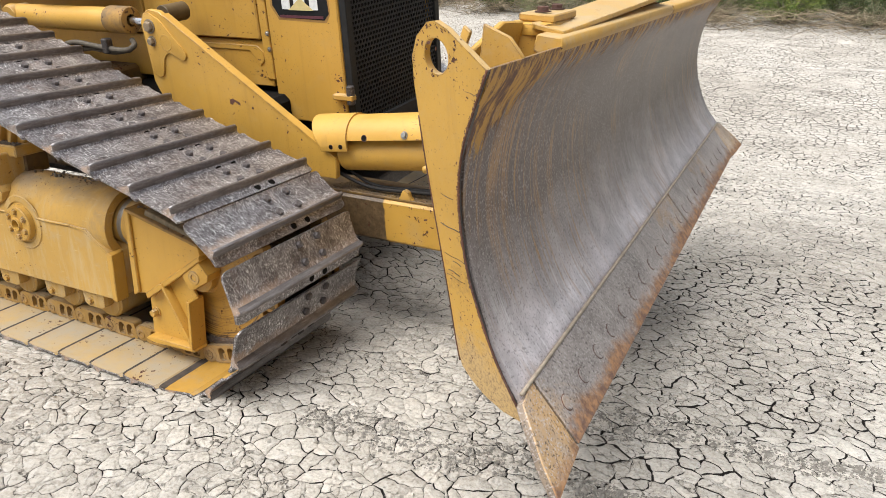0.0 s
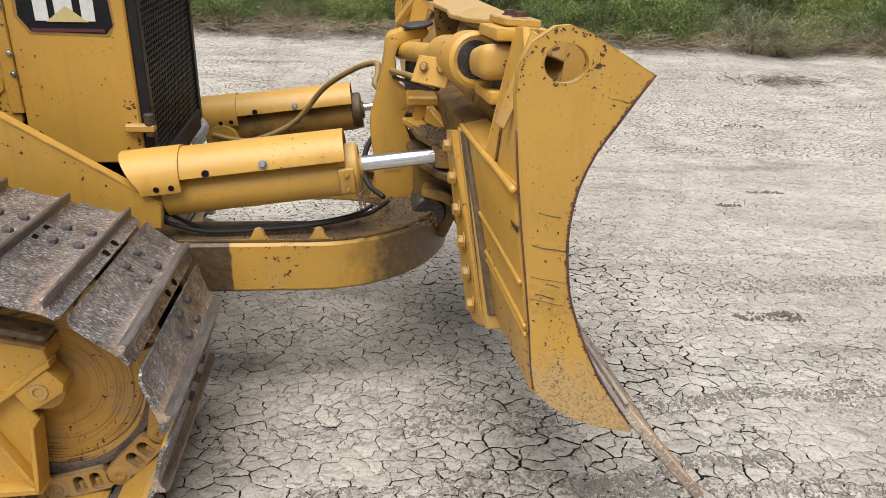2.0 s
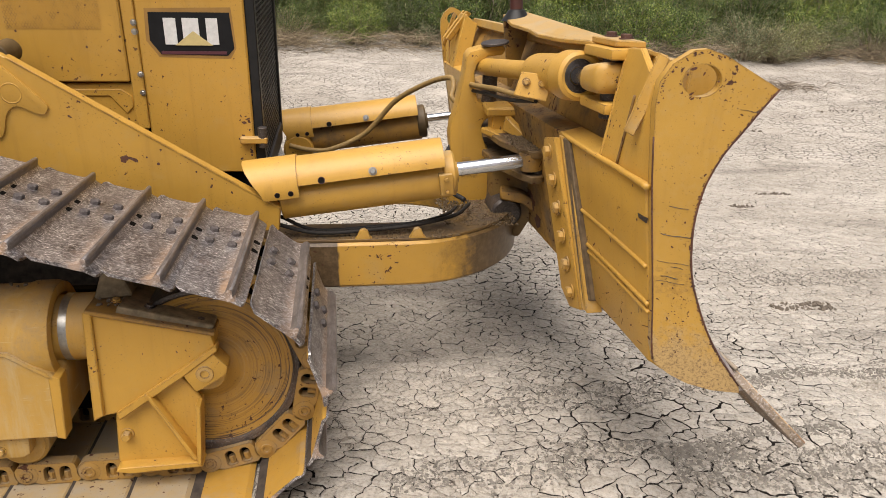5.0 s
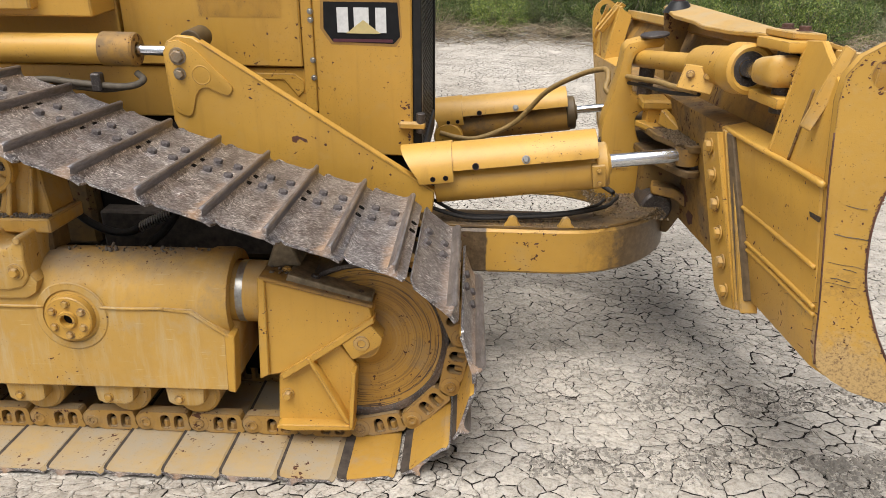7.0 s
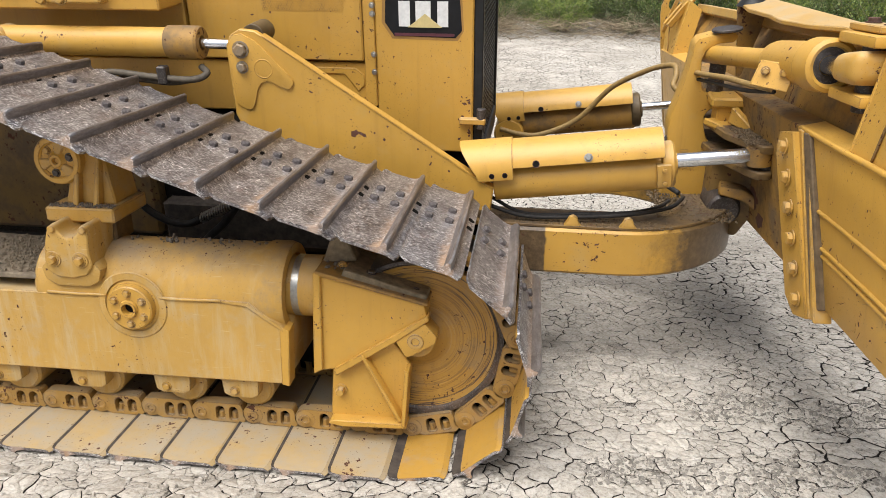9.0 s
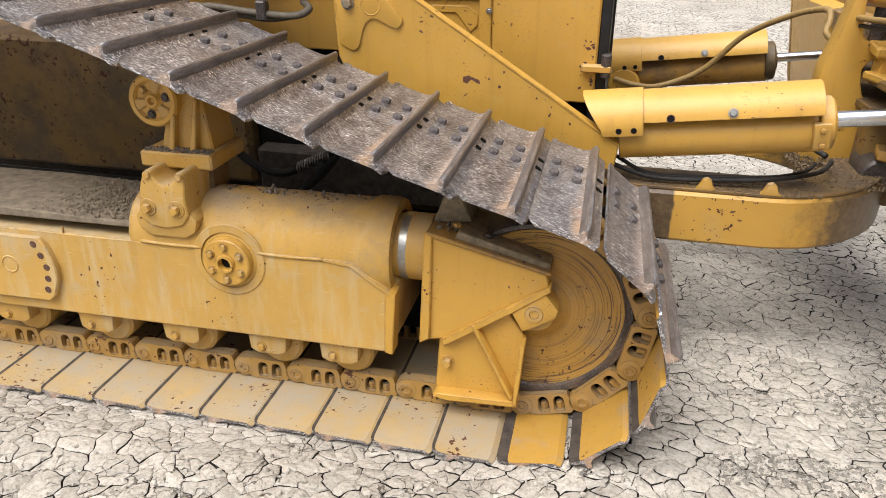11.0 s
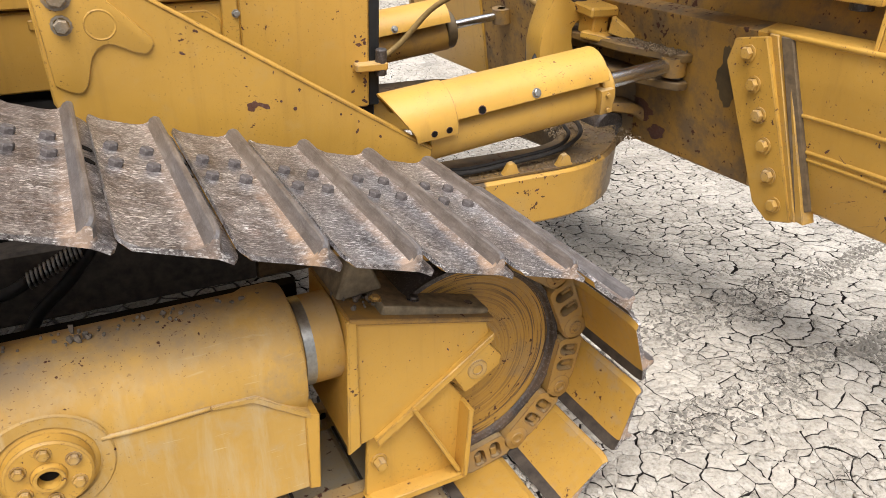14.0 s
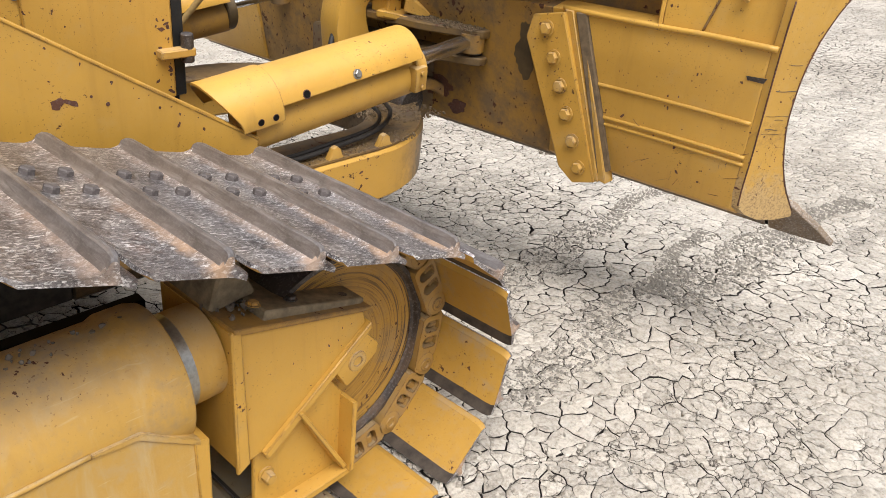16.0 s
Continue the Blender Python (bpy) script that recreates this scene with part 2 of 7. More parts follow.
def steel_material(name, dark, light, rusty, streak_scale, rough=0.45, rust_amt=0.55, metal=0.55, scratch=(0.50, 0.72), grain=0.6, blade=False, rust_rim=None):
    """Bare worn steel: scratched along one direction, blooming with rust, grit in the hollows."""
    m, ns, ls, p = mat(name)
    v = coords(ns, ls)
    a = noise_tex(ns, ls, v, 5.5, 6, 0.65)
    col = mix(ns, ls, ramp(ns, ls, a, [(0.35, grey(0)), (0.65, grey(1))]), dark, tuple(c * 1.9 for c in dark))
    if blade:
        across, height = along_axis(ns, ls, v, BLADE_V, BLADE_O.dot(BLADE_V)), along_axis(ns, ls, v, BLADE_W, BLADE_O.dot(BLADE_W))
        s = noise_tex(ns, ls, combine(ns, ls, math_node(ns, ls, "MULTIPLY", across, 75.0), math_node(ns, ls, "MULTIPLY", height, 2.2)), 1.0, 5, 0.7, 0.3)
        wide = noise_tex(ns, ls, combine(ns, ls, math_node(ns, ls, "MULTIPLY", across, 7.0), math_node(ns, ls, "MULTIPLY", height, 0.9)), 1.0, 4, 0.6)
        col = mix(ns, ls, ramp(ns, ls, wide, [(0.44, grey(0)), (0.72, grey(0.4))]), col, tuple(c * 0.55 for c in light))
    else:
        s = noise_tex(ns, ls, coords(ns, ls, streak_scale), 1.0, 5, 0.7, 0.6)
    worn = ramp(ns, ls, noise_tex(ns, ls, v, 9, 5, 0.6), [(0.38, grey(0.25)), (0.62, grey(1))])
    scr = math_node(ns, ls, "MULTIPLY", ramp(ns, ls, s, [(scratch[0], grey(0)), (scratch[1], grey(0.95))]), worn)
    col = mix(ns, ls, scr, col, light)
    r = noise_tex(ns, ls, v, 3.2, 7, 0.7, 0.4)
    rm = ramp(ns, ls, r, [(rust_amt, grey(0)), (rust_amt + 0.16, grey(0.85))])
    col = mix(ns, ls, rm, col, rusty)
    if blade:
        thin = noise_tex(ns, ls, combine(ns, ls, math_node(ns, ls, "MULTIPLY", across, 42.0), math_node(ns, ls, "MULTIPLY", height, 1.6)), 1.0, 4, 0.6, 0.2)
        there = ramp(ns, ls, noise_tex(ns, ls, v, 2.0, 4), [(0.42, grey(0)), (0.60, grey(1))])
        # brown towards the top; the glossy sheen of the lower half is painted as brighter steel
        skin = math_node(ns, ls, "ADD", height, math_node(ns, ls, "MULTIPLY", math_node(ns, ls, "SUBTRACT", noise_tex(ns, ls, v, 2.6, 6, 0.65), 0.5), 0.45))
        col = mix(ns, ls, ramp(ns, ls, skin, [(0.46, grey(0)), (0.66, grey(0.55)), (0.88, grey(0.93))]), col, (0.080, 0.054, 0.043))
        col = mix(ns, ls, math_node(ns, ls, "MULTIPLY", ramp(ns, ls, thin, [(0.51, grey(0)), (0.60, grey(0.8))]), there), col, (0.36, 0.195, 0.065))
    speck = ramp(ns, ls, noise_tex(ns, ls, v, 150, 2, 0.5), [(0.54, grey(0)), (0.66, grey(grain))])
    col = mix(ns, ls, speck, col, (0.46, 0.42, 0.40))
    pit = ramp(ns, ls, noise_tex(ns, ls, v, 120, 3, 0.6), [(0.34, grey(grain)), (0.45, grey(0))])
    col = mix(ns, ls, pit, col, (0.035, 0.025, 0.02))
    if blade:
        # what is left of the paint along the top edge, lowest at the near corner
        lowish = math_node(ns, ls, "MULTIPLY", ramp(ns, ls, across, [(0.12, grey(1)), (0.42, grey(0))]), 0.15)
        lvl = math_node(ns, ls, "ADD", math_node(ns, ls, "ADD", height, lowish), math_node(ns, ls, "MULTIPLY", math_node(ns, ls, "SUBTRACT", s, 0.5), 0.34))
        lvl = math_node(ns, ls, "ADD", lvl, math_node(ns, ls, "MULTIPLY", math_node(ns, ls, "SUBTRACT", noise_tex(ns, ls, v, 22, 6, 0.7), 0.5), 0.22))
        left = ramp(ns, ls, math_node(ns, ls, "SUBTRACT", lvl, 0.610), [(0.62, grey(0)), (0.66, grey(0.85))])
        chips = ramp(ns, ls, noise_tex(ns, ls, combine(ns, ls, math_node(ns, ls, "MULTIPLY", across, 18.0), math_node(ns, ls, "MULTIPLY", height, 7.0)), 1.0, 6, 0.75), [(0.46, grey(0)), (0.54, grey(1))])
        col = mix(ns, ls, left, col, mix(ns, ls, chips, (0.50, 0.27, 0.05), (0.12, 0.055, 0.03)))
        rm = math_node(ns, ls, "MAXIMUM", rm, left)
    if rust_rim:
        hgt = along_axis(ns, ls, v, BLADE_W, BLADE_O.dot(BLADE_W))
        rag = math_node(ns, ls, "ADD", hgt, math_node(ns, ls, "MULTIPLY", math_node(ns, ls, "SUBTRACT", noise_tex(ns, ls, v, 6, 6, 0.7), 0.5), 0.16))
        rim = ramp(ns, ls, rag, [(rust_rim - 0.015, grey(0.9)), (rust_rim + 0.02, grey(0))])
        col = mix(ns, ls, rim, col, mix(ns, ls, ramp(ns, ls, noise_tex(ns, ls, v, 35, 5, 0.7), [(0.4, grey(0)), (0.6, grey(1))]), (0.34, 0.17, 0.07), (0.13, 0.065, 0.04)))
        rm = math_node(ns, ls, "MAXIMUM", rm, rim)
    ls.new(col, p.inputs["Base Color"])
    ls.new(math_node(ns, ls, "MULTIPLY", math_node(ns, ls, "SUBTRACT", 1.0, rm), metal), p.inputs["Metallic"])
    ls.new(math_node(ns, ls, "ADD", math_node(ns, ls, "MULTIPLY", rm, 0.35), rough), p.inputs["Roughness"])
    hh = math_node(ns, ls, "ADD", noise_tex(ns, ls, v, 120, 4), math_node(ns, ls, "MULTIPLY", s, 0.12))
    bump(ns, ls, p, hh, 0.16, 0.003)
    return m


def shoe_material():
    """Track shoe faces: brown-black steel, polished patches, short bright flecks, rust packed behind the grouser."""
    m, ns, ls, p = mat("worn_track_steel")
    v = coords(ns, ls)
    oi = ns.new("ShaderNodeObjectInfo")
    shift = ns.new("ShaderNodeVectorMath")
    shift.operation = "SCALE"
    cb = combine(ns, ls, oi.outputs["Random"], oi.outputs["Random"], oi.outputs["Random"])
    ls.new(cb, shift.inputs[0])
    shift.inputs["Scale"].default_value = 7.0
    add = ns.new("ShaderNodeVectorMath")
    ls.new(v, add.inputs[0])
    ls.new(shift.outputs[0], add.inputs[1])
    w = add.outputs[0]
    col = ramp(ns, ls, noise_tex(ns, ls, w, 13, 8, 0.78), [(0.36, (0.055, 0.046, 0.046)), (0.50, (0.155, 0.136, 0.137)), (0.66, (0.31, 0.29, 0.292))])
    rust = ramp(ns, ls, noise_tex(ns, ls, w, 9, 6, 0.75), [(0.56, grey(0)), (0.68, grey(0.55))])
    col = mix(ns, ls, rust, col, (0.17, 0.085, 0.050))
    worn = ramp(ns, ls, noise_tex(ns, ls, w, 8, 6, 0.7), [(0.42, grey(0.25)), (0.58, grey(1))])
    col = mix(ns, ls, math_node(ns, ls, "MULTIPLY", worn, 0.30), col, (0.44, 0.42, 0.42))
    speck = noise_tex(ns, ls, w, 95, 6, 0.8)
    col = mix(ns, ls, ramp(ns, ls, speck, [(0.38, grey(0.8)), (0.48, grey(0))]), col, (0.030, 0.024, 0.023))
    col = mix(ns, ls, ramp(ns, ls, speck, [(0.555, grey(0)), (0.62, grey(0.75))]), col, (0.60, 0.58, 0.57))
    for turn, k in ((0.12, 1.0), (-0.10, 0.9), (0.35, 0.75), (0.8, 0.5)):
        a = ns.new("ShaderNodeMapping")
        a.inputs["Rotation"].default_value = (0, 0, turn)
        ls.new(w, a.inputs["Vector"])
        b = ns.new("ShaderNodeMapping")
        b.inputs["Scale"].default_value = (62, 175, 175)
        ls.new(a.outputs[0], b.inputs["Vector"])
        f = ramp(ns, ls, noise_tex(ns, ls, b.outputs[0], 1.0, 2, 0.5), [(0.625, grey(0)), (0.66, grey(k))])
        col = mix(ns, ls, math_node(ns, ls, "MULTIPLY", f, worn), col, (0.86, 0.85, 0.84))
    sx = ns.new("ShaderNodeSeparateXYZ")
    ls.new(v, sx.inputs[0])
    foot = ramp(ns, ls, math_node(ns, ls, "ADD", sx.outputs["X"], math_node(ns, ls, "MULTIPLY", math_node(ns, ls, "SUBTRACT", noise_tex(ns, ls, w, 16, 6, 0.7), 0.5), 0.10)), [(0.006, grey(0)), (0.022, grey(0.95)), (0.044, grey(0.8)), (0.068, grey(0))])
    out = ramp(ns, ls, math_node(ns, ls, "ADD", sx.outputs["Y"], 2.0), [(0.60, grey(1)), (0.95, grey(0.35))])
    foot = math_node(ns, ls, "MULTIPLY", foot, math_node(ns, ls, "MULTIPLY", out, ramp(ns, ls, noise_tex(ns, ls, w, 9, 5, 0.65), [(0.36, grey(0.35)), (0.56, grey(1))])))
    col = mix(ns, ls, math_node(ns, ls, "MULTIPLY", foot, 0.88), col, mix(ns, ls, oi.outputs["Random"], (0.44, 0.27, 0.15), (0.42, 0.31, 0.24)))
    ls.new(col, p.inputs["Base Color"])
    ls.new(math_node(ns, ls, "MULTIPLY", math_node(ns, ls, "SUBTRACT", 1.0, math_node(ns, ls, "MAXIMUM", rust, foot)), 0.62), p.inputs["Metallic"])
    p.inputs["Roughness"].default_value = 0.36
    bump(ns, ls, p, noise_tex(ns, ls, w, 75, 5, 0.7), 0.42, 0.004)
    return m


shoe_steel = shoe_material()
grouser_steel = steel_material("grey_grouser_steel", (0.125, 0.112, 0.108), (0.42, 0.40, 0.395), (0.17, 0.10, 0.065), (90, 10, 60), 0.36, 0.62, 0.6, (0.44, 0.74), 0.10)
stained_pin = steel_material("greasy_steel_pin", (0.16, 0.13, 0.09), (0.36, 0.33, 0.28), (0.30, 0.18, 0.07), (60, 60, 60), 0.5, 0.50, 0.4, grain=0.2)
bolt_steel = steel_material("brown_bolt_steel", (0.050, 0.042, 0.040), (0.13, 0.12, 0.115), (0.16, 0.095, 0.06), (60, 60, 60), 0.72, 0.55, 0.1, grain=0.15)
# base raised to carry the sheen that the lower blade reflects
mold_steel = steel_material("scoured_blade_steel_with_sheen", (0.43, 0.39, 0.395), (0.86, 0.83, 0.83), (0.32, 0.21, 0.11), (9, 60, 2.5), 0.42, 0.66, 0.30, (0.48, 0.68), 0.5, blade=True)
edge_steel = steel_material("rusted_edge_steel", (0.19, 0.165, 0.150), (0.50, 0.46, 0.42), (0.38, 0.235, 0.11), (30, 60, 30), 0.60, 0.55, 0.2, grain=0.8, rust_rim=0.345)
scuffed_back = steel_material("earthy_brown_steel", (0.13, 0.10, 0.075), (0.30, 0.25, 0.19), (0.26, 0.17, 0.09), (30, 60, 30), 0.75, 0.5, 0.05, grain=0.5)
bit_steel = steel_material("orange_rusted_bit", (0.25, 0.19, 0.135), (0.50, 0.43, 0.34), (0.44, 0.265, 0.105), (30, 60, 30), 0.68, 0.42, 0.1, grain=0.8, rust_rim=0.33)
dark_steel = steel_material("oily_dark_steel", (0.034, 0.028, 0.025), (0.12, 0.1, 0.085), (0.13, 0.08, 0.045), (30, 30, 30), 0.5, 0.55, 0.3, grain=0.15)
rust_dark = steel_material("bare_brown_rust", (0.055, 0.022, 0.014), (0.12, 0.055, 0.03), (0.15, 0.06, 0.028), (30, 30, 30), 0.75, 0.50, 0.0, grain=0.1)
link_steel = paint_material("dusty_link_paint", (0.38, 0.215, 0.05), (0.27, 0.205, 0.12), rust_at=0.66, dust_at=0.48, rough=0.65, vary=True)


def plain_material(name, col, rough=0.5, metal=0.0, var=0.25, scale=30):
    m, ns, ls, p = mat(name)
    v = coords(ns, ls)
    n = noise_tex(ns, ls, v, scale, 5)
    ls.new(mix(ns, ls, ramp(ns, ls, n, [(0.3, grey(0)), (0.75, grey(1))]), col, tuple(c * (1 - var) for c in col)), p.inputs["Base Color"])
    p.inputs["Roughness"].default_value, p.inputs["Metallic"].default_value = rough, metal
    bump(ns, ls, p, noise_tex(ns, ls, v, scale * 6, 3), 0.12, 0.002)
    return m


chrome = plain_material("polished_rod_chrome", (0.74, 0.76, 0.78), 0.22, 1.0, 0.1)
rubber = plain_material("black_hose_rubber", (0.035, 0.032, 0.03), 0.55, 0.0, 0.5, 60)
tan_hose = plain_material("dusty_painted_hose", (0.33, 0.21, 0.07), 0.6, 0.0, 0.4, 50)
black_paint = plain_material("black_enamel", (0.022, 0.022, 0.022), 0.42, 0.0, 0.4, 25)
flat_black = plain_material("flat_black_vinyl", (0.012, 0.012, 0.013), 0.7, 0.0, 0.4, 25)
tan_paint = plain_material("dull_ochre_paint", (0.34, 0.185, 0.045), 0.6, 0.0, 0.3, 20)
dusty_rubber = plain_material("dusty_grey_hose", (0.115, 0.092, 0.065), 0.7, 0.0, 0.5, 50)
grille_paint = plain_material("grey_black_grille_paint", (0.035, 0.034, 0.034), 0.5, 0.0, 0.4, 60)
# near-black that puts the shade of cavities and holes into the colour
shade_black = plain_material("near_black_shade", (0.012, 0.011, 0.010), 0.8, 0.0, 0.5, 12)
for dull in (flat_black, black_paint, grille_paint, rubber):
    dull.node_tree.nodes["Principled BSDF"].inputs["Specular IOR Level"].default_value = 0.22
shade_black.node_tree.nodes["Principled BSDF"].inputs["Specular IOR Level"].default_value = 0.08
white_vinyl = plain_material("scuffed_white_vinyl", (0.72, 0.72, 0.70), 0.5, 0.0, 0.2, 60)
cream_vinyl = plain_material("pale_yellow_vinyl", (0.62, 0.50, 0.22), 0.5, 0.0, 0.2, 60)
maroon_vinyl = plain_material("maroon_vinyl", (0.10, 0.025, 0.035), 0.5, 0.0, 0.3, 60)
zinc = plain_material("zinc_plated_bolt", (0.42, 0.41, 0.38), 0.35, 0.8, 0.4, 80)
maroon_pipe = plain_material("maroon_painted_pipe", (0.075, 0.022, 0.016), 0.5, 0.0, 0.5, 20)
tan_dirt = plain_material("dry_tan_soil", (0.25, 0.20, 0.14), 0.95, 0.0, 0.6, 30)
pale_tan = plain_material("pale_tan_line", (0.40, 0.33, 0.25), 0.95, 0.0, 0.4, 40)
grease = plain_material("caked_grey_grease", (0.27, 0.21, 0.13), 0.85, 0.0, 0.6, 40)
# mud colour taken down further to hold the shade as well
mud_shade = plain_material("oily_mud_and_shade", (0.075, 0.058, 0.045), 0.85, 0.0, 0.7, 35)
oily_brown = plain_material("oily_brown_grime", (0.13, 0.085, 0.035), 0.6, 0.0, 0.7, 9)
mud_brown = plain_material("dried_brown_grease", (0.17, 0.115, 0.06), 0.8, 0.0, 0.6, 30)
# darker grey than the clay: shadow among the crumbs is in the colour
grey_soil = plain_material("broken_shaded_soil", (0.27, 0.245, 0.21), 0.95, 0.0, 0.5, 35)
hard_dirt = plain_material("packed_soil", (0.20, 0.165, 0.13), 0.95, 0.0, 0.55, 40)


def clay_material(name, cracks):
    m, ns, ls, p = mat(name)
    v = coords(ns, ls)
    a = noise_tex(ns, ls, v, 0.55, 6, 0.6)
    col = ramp(ns, ls, a, [(0.32, (0.42, 0.375, 0.315)), (0.52, (0.56, 0.51, 0.44)), (0.72, (0.70, 0.65, 0.575))])
    b = noise_tex(ns, ls, v, 6, 6, 0.7)
    col = mix(ns, ls, ramp(ns, ls, b, [(0.4, grey(0)), (0.75, grey(0.6))]), col, (0.31, 0.27, 0.215))
    c = noise_tex(ns, ls, v, 75, 4, 0.7)
    col = mix(ns, ls, ramp(ns, ls, c, [(0.44, grey(0)), (0.70, grey(0.7))]), col, (0.19, 0.165, 0.13))
    d = noise_tex(ns, ls, v, 38, 6, 0.75)
    col = mix(ns, ls, ramp(ns, ls, d, [(0.50, grey(0)), (0.64, grey(0.6))]), col, (0.62, 0.59, 0.54))
    # long bands where the crust is broken into grey-brown crumbs
    band = ramp(ns, ls, noise_tex(ns, ls, coords(ns, ls, (0.45, 1.5, 1.0)), 1.0, 7, 0.72, 0.5), [(0.54, grey(0)), (0.66, grey(0.8))])
    grit = noise_tex(ns, ls, v, 52, 6, 0.8)
    col = mix(ns, ls, math_node(ns, ls, "MULTIPLY", band, ramp(ns, ls, grit, [(0.38, grey(1)), (0.58, grey(0.15))])), col, (0.15, 0.13, 0.105))
    hair = ns.new("ShaderNodeTexVoronoi")
    hair.feature, hair.voronoi_dimensions = "DISTANCE_TO_EDGE", "2D"
    hair.inputs["Scale"].default_value = 15.0
    wob = ns.new("ShaderNodeTexNoise")
    wob.inputs["Scale"].default_value, wob.inputs["Detail"].default_value = 18, 5
    ls.new(v, wob.inputs["Vector"])
    ad = ns.new("ShaderNodeMix")
    ad.data_type = "VECTOR"
    ad.inputs[0].default_value = 0.10
    ls.new(v, ad.inputs[4])
    ls.new(wob.outputs["Color"], ad.inputs[5])
    ls.new(ad.outputs[1], hair.inputs["Vector"])
    fineline = math_node(ns, ls, "MULTIPLY", ramp(ns, ls, hair.outputs["Distance"], [(0.010, grey(1)), (0.035, grey(0))]), ramp(ns, ls, noise_tex(ns, ls, v, 3.1, 5, 0.7), [(0.46, grey(0)), (0.56, grey(0.9))]))
    col = mix(ns, ls, fineline, col, (0.075, 0.06, 0.047))
    h = math_node(ns, ls, "ADD", math_node(ns, ls, "MULTIPLY", c, 0.55), noise_tex(ns, ls, v, 24, 8, 0.72))
    if cracks:
        warp = ns.new("ShaderNodeTexNoise")
        warp.inputs["Scale"].default_value = 6
        ls.new(v, warp.inputs["Vector"])
        add = ns.new("ShaderNodeMix")
        add.data_type = "VECTOR"
        add.inputs[0].default_value = 0.10
        ls.new(v, add.inputs[4])
        ls.new(warp.outputs["Color"], add.inputs[5])
        vo = ns.new("ShaderNodeTexVoronoi")
        vo.feature, vo.voronoi_dimensions = "DISTANCE_TO_EDGE", "2D"
        vo.inputs["Scale"].default_value = 9.5
        ls.new(add.outputs[1], vo.inputs["Vector"])
        line = ramp(ns, ls, vo.outputs["Distance"], [(0.022, grey(1.0)), (0.068, grey(0))])
        gate = ramp(ns, ls, noise_tex(ns, ls, v, 2.0, 4), [(0.36, grey(0.0)), (0.54, grey(1))])
        line = math_node(ns, ls, "MULTIPLY", line, gate)
        col = mix(ns, ls, line, col, (0.07, 0.055, 0.045))
        h = math_node(ns, ls, "SUBTRACT", h, math_node(ns, ls, "MULTIPLY", line, 2.5))
    else:
        geo = ns.new("ShaderNodeNewGeometry")
        isl = ramp(ns, ls, geo.outputs["Random Per Island"], [(0.0, grey(0.86)), (1.0, grey(1.06))])
        mm = ns.new("ShaderNodeMix")
        mm.data_type, mm.blend_type = "RGBA", "MULTIPLY"
        mm.inputs[0].default_value = 1.0
        ls.new(col, mm.inputs[6])
        ls.new(isl, mm.inputs[7])
        col = mm.outputs[2]
    ls.new(col, p.inputs["Base Color"])
    p.inputs["Roughness"].default_value = 0.93
    bump(ns, ls, p, math_node(ns, ls, "SUBTRACT", math_node(ns, ls, "ADD", h, math_node(ns, ls, "MULTIPLY", band, grit)), math_node(ns, ls, "MULTIPLY", fineline, 0.7)), 0.95, 0.016)
    return m


clay = clay_material("cracked_clay", False)
clay_far = clay_material("distant_clay", True)
# crack walls: the shade down in the cracks is put into this colour
clay_deep = plain_material("crack_shade_clay", (0.035, 0.028, 0.022), 0.95, 0.0, 0.4, 30)


def leaf_material(name, cols, spread=0.45):
    """Leaves differ one by one, and each bush has its own tone."""
    m, ns, ls, p = mat(name)
    geo = ns.new("ShaderNodeNewGeometry")
    oi = ns.new("ShaderNodeObjectInfo")
    col = ramp(ns, ls, geo.outputs["Random Per Island"], cols)
    tone = ramp(ns, ls, oi.outputs["Random"], [(0.0, (1 - spread, 1 - spread, 1 - spread)), (0.5, grey(0.95)), (1.0, (1 + spread, 1 + spread * 0.75, 0.9))])
    mm = ns.new("ShaderNodeMix")
    mm.data_type, mm.blend_type = "RGBA", "MULTIPLY"
    mm.inputs[0].default_value = 1.0
    ls.new(col, mm.inputs[6])
    ls.new(tone, mm.inputs[7])
    ls.new(mm.outputs[2], p.inputs["Base Color"])
    p.inputs["Roughness"].default_value = 0.55
    return m


leaf = leaf_material("shrub_leaf", [(0.0, (0.020, 0.042, 0.008)), (0.5, (0.085, 0.140, 0.026)), (1.0, (0.26, 0.31, 0.075))])
leaf_sage = leaf_material("grey_green_leaf", [(0.0, (0.07, 0.085, 0.035)), (0.5, (0.16, 0.175, 0.08)), (1.0, (0.30, 0.29, 0.16))], 0.25)
reed = leaf_material("reed_blade", [(0.0, (0.050, 0.085, 0.018)), (0.6, (0.12, 0.165, 0.040)), (1.0, (0.26, 0.27, 0.10))], 0.3)
twig = leaf_material("dry_twig", [(0.0, (0.12, 0.09, 0.065)), (1.0, (0.33, 0.27, 0.21))], 0.2)


# ---- building helpers ----
def part(name, bm, material, parent=None, label=""):
    """Link a bmesh as one mesh object under a thing or a part."""
    me = bpy.data.meshes.new(name)
    bm.to_mesh(me)
    bm.free()
    return share(name, me, material, parent, label)


def stuff_part(name, bm, material, parent, label=""):
    return tagged(part(name, bm, material, parent, label), kind="stuff")


def share(name, me, material, parent=None, label="", m=None):
    ob = new(name, me)
    if material and not me.materials:
        for one in material if isinstance(material, (list, tuple)) else [material]:
            me.materials.append(one)
    while parent and parent.parent and parent.parent.parent:
        parent = parent.parent          # a thing, its part and the sub-part, no further
    if parent:
        ob.parent = parent
    if m is not None:
        ob.matrix_basis = m
    return tagged(ob, label=label)


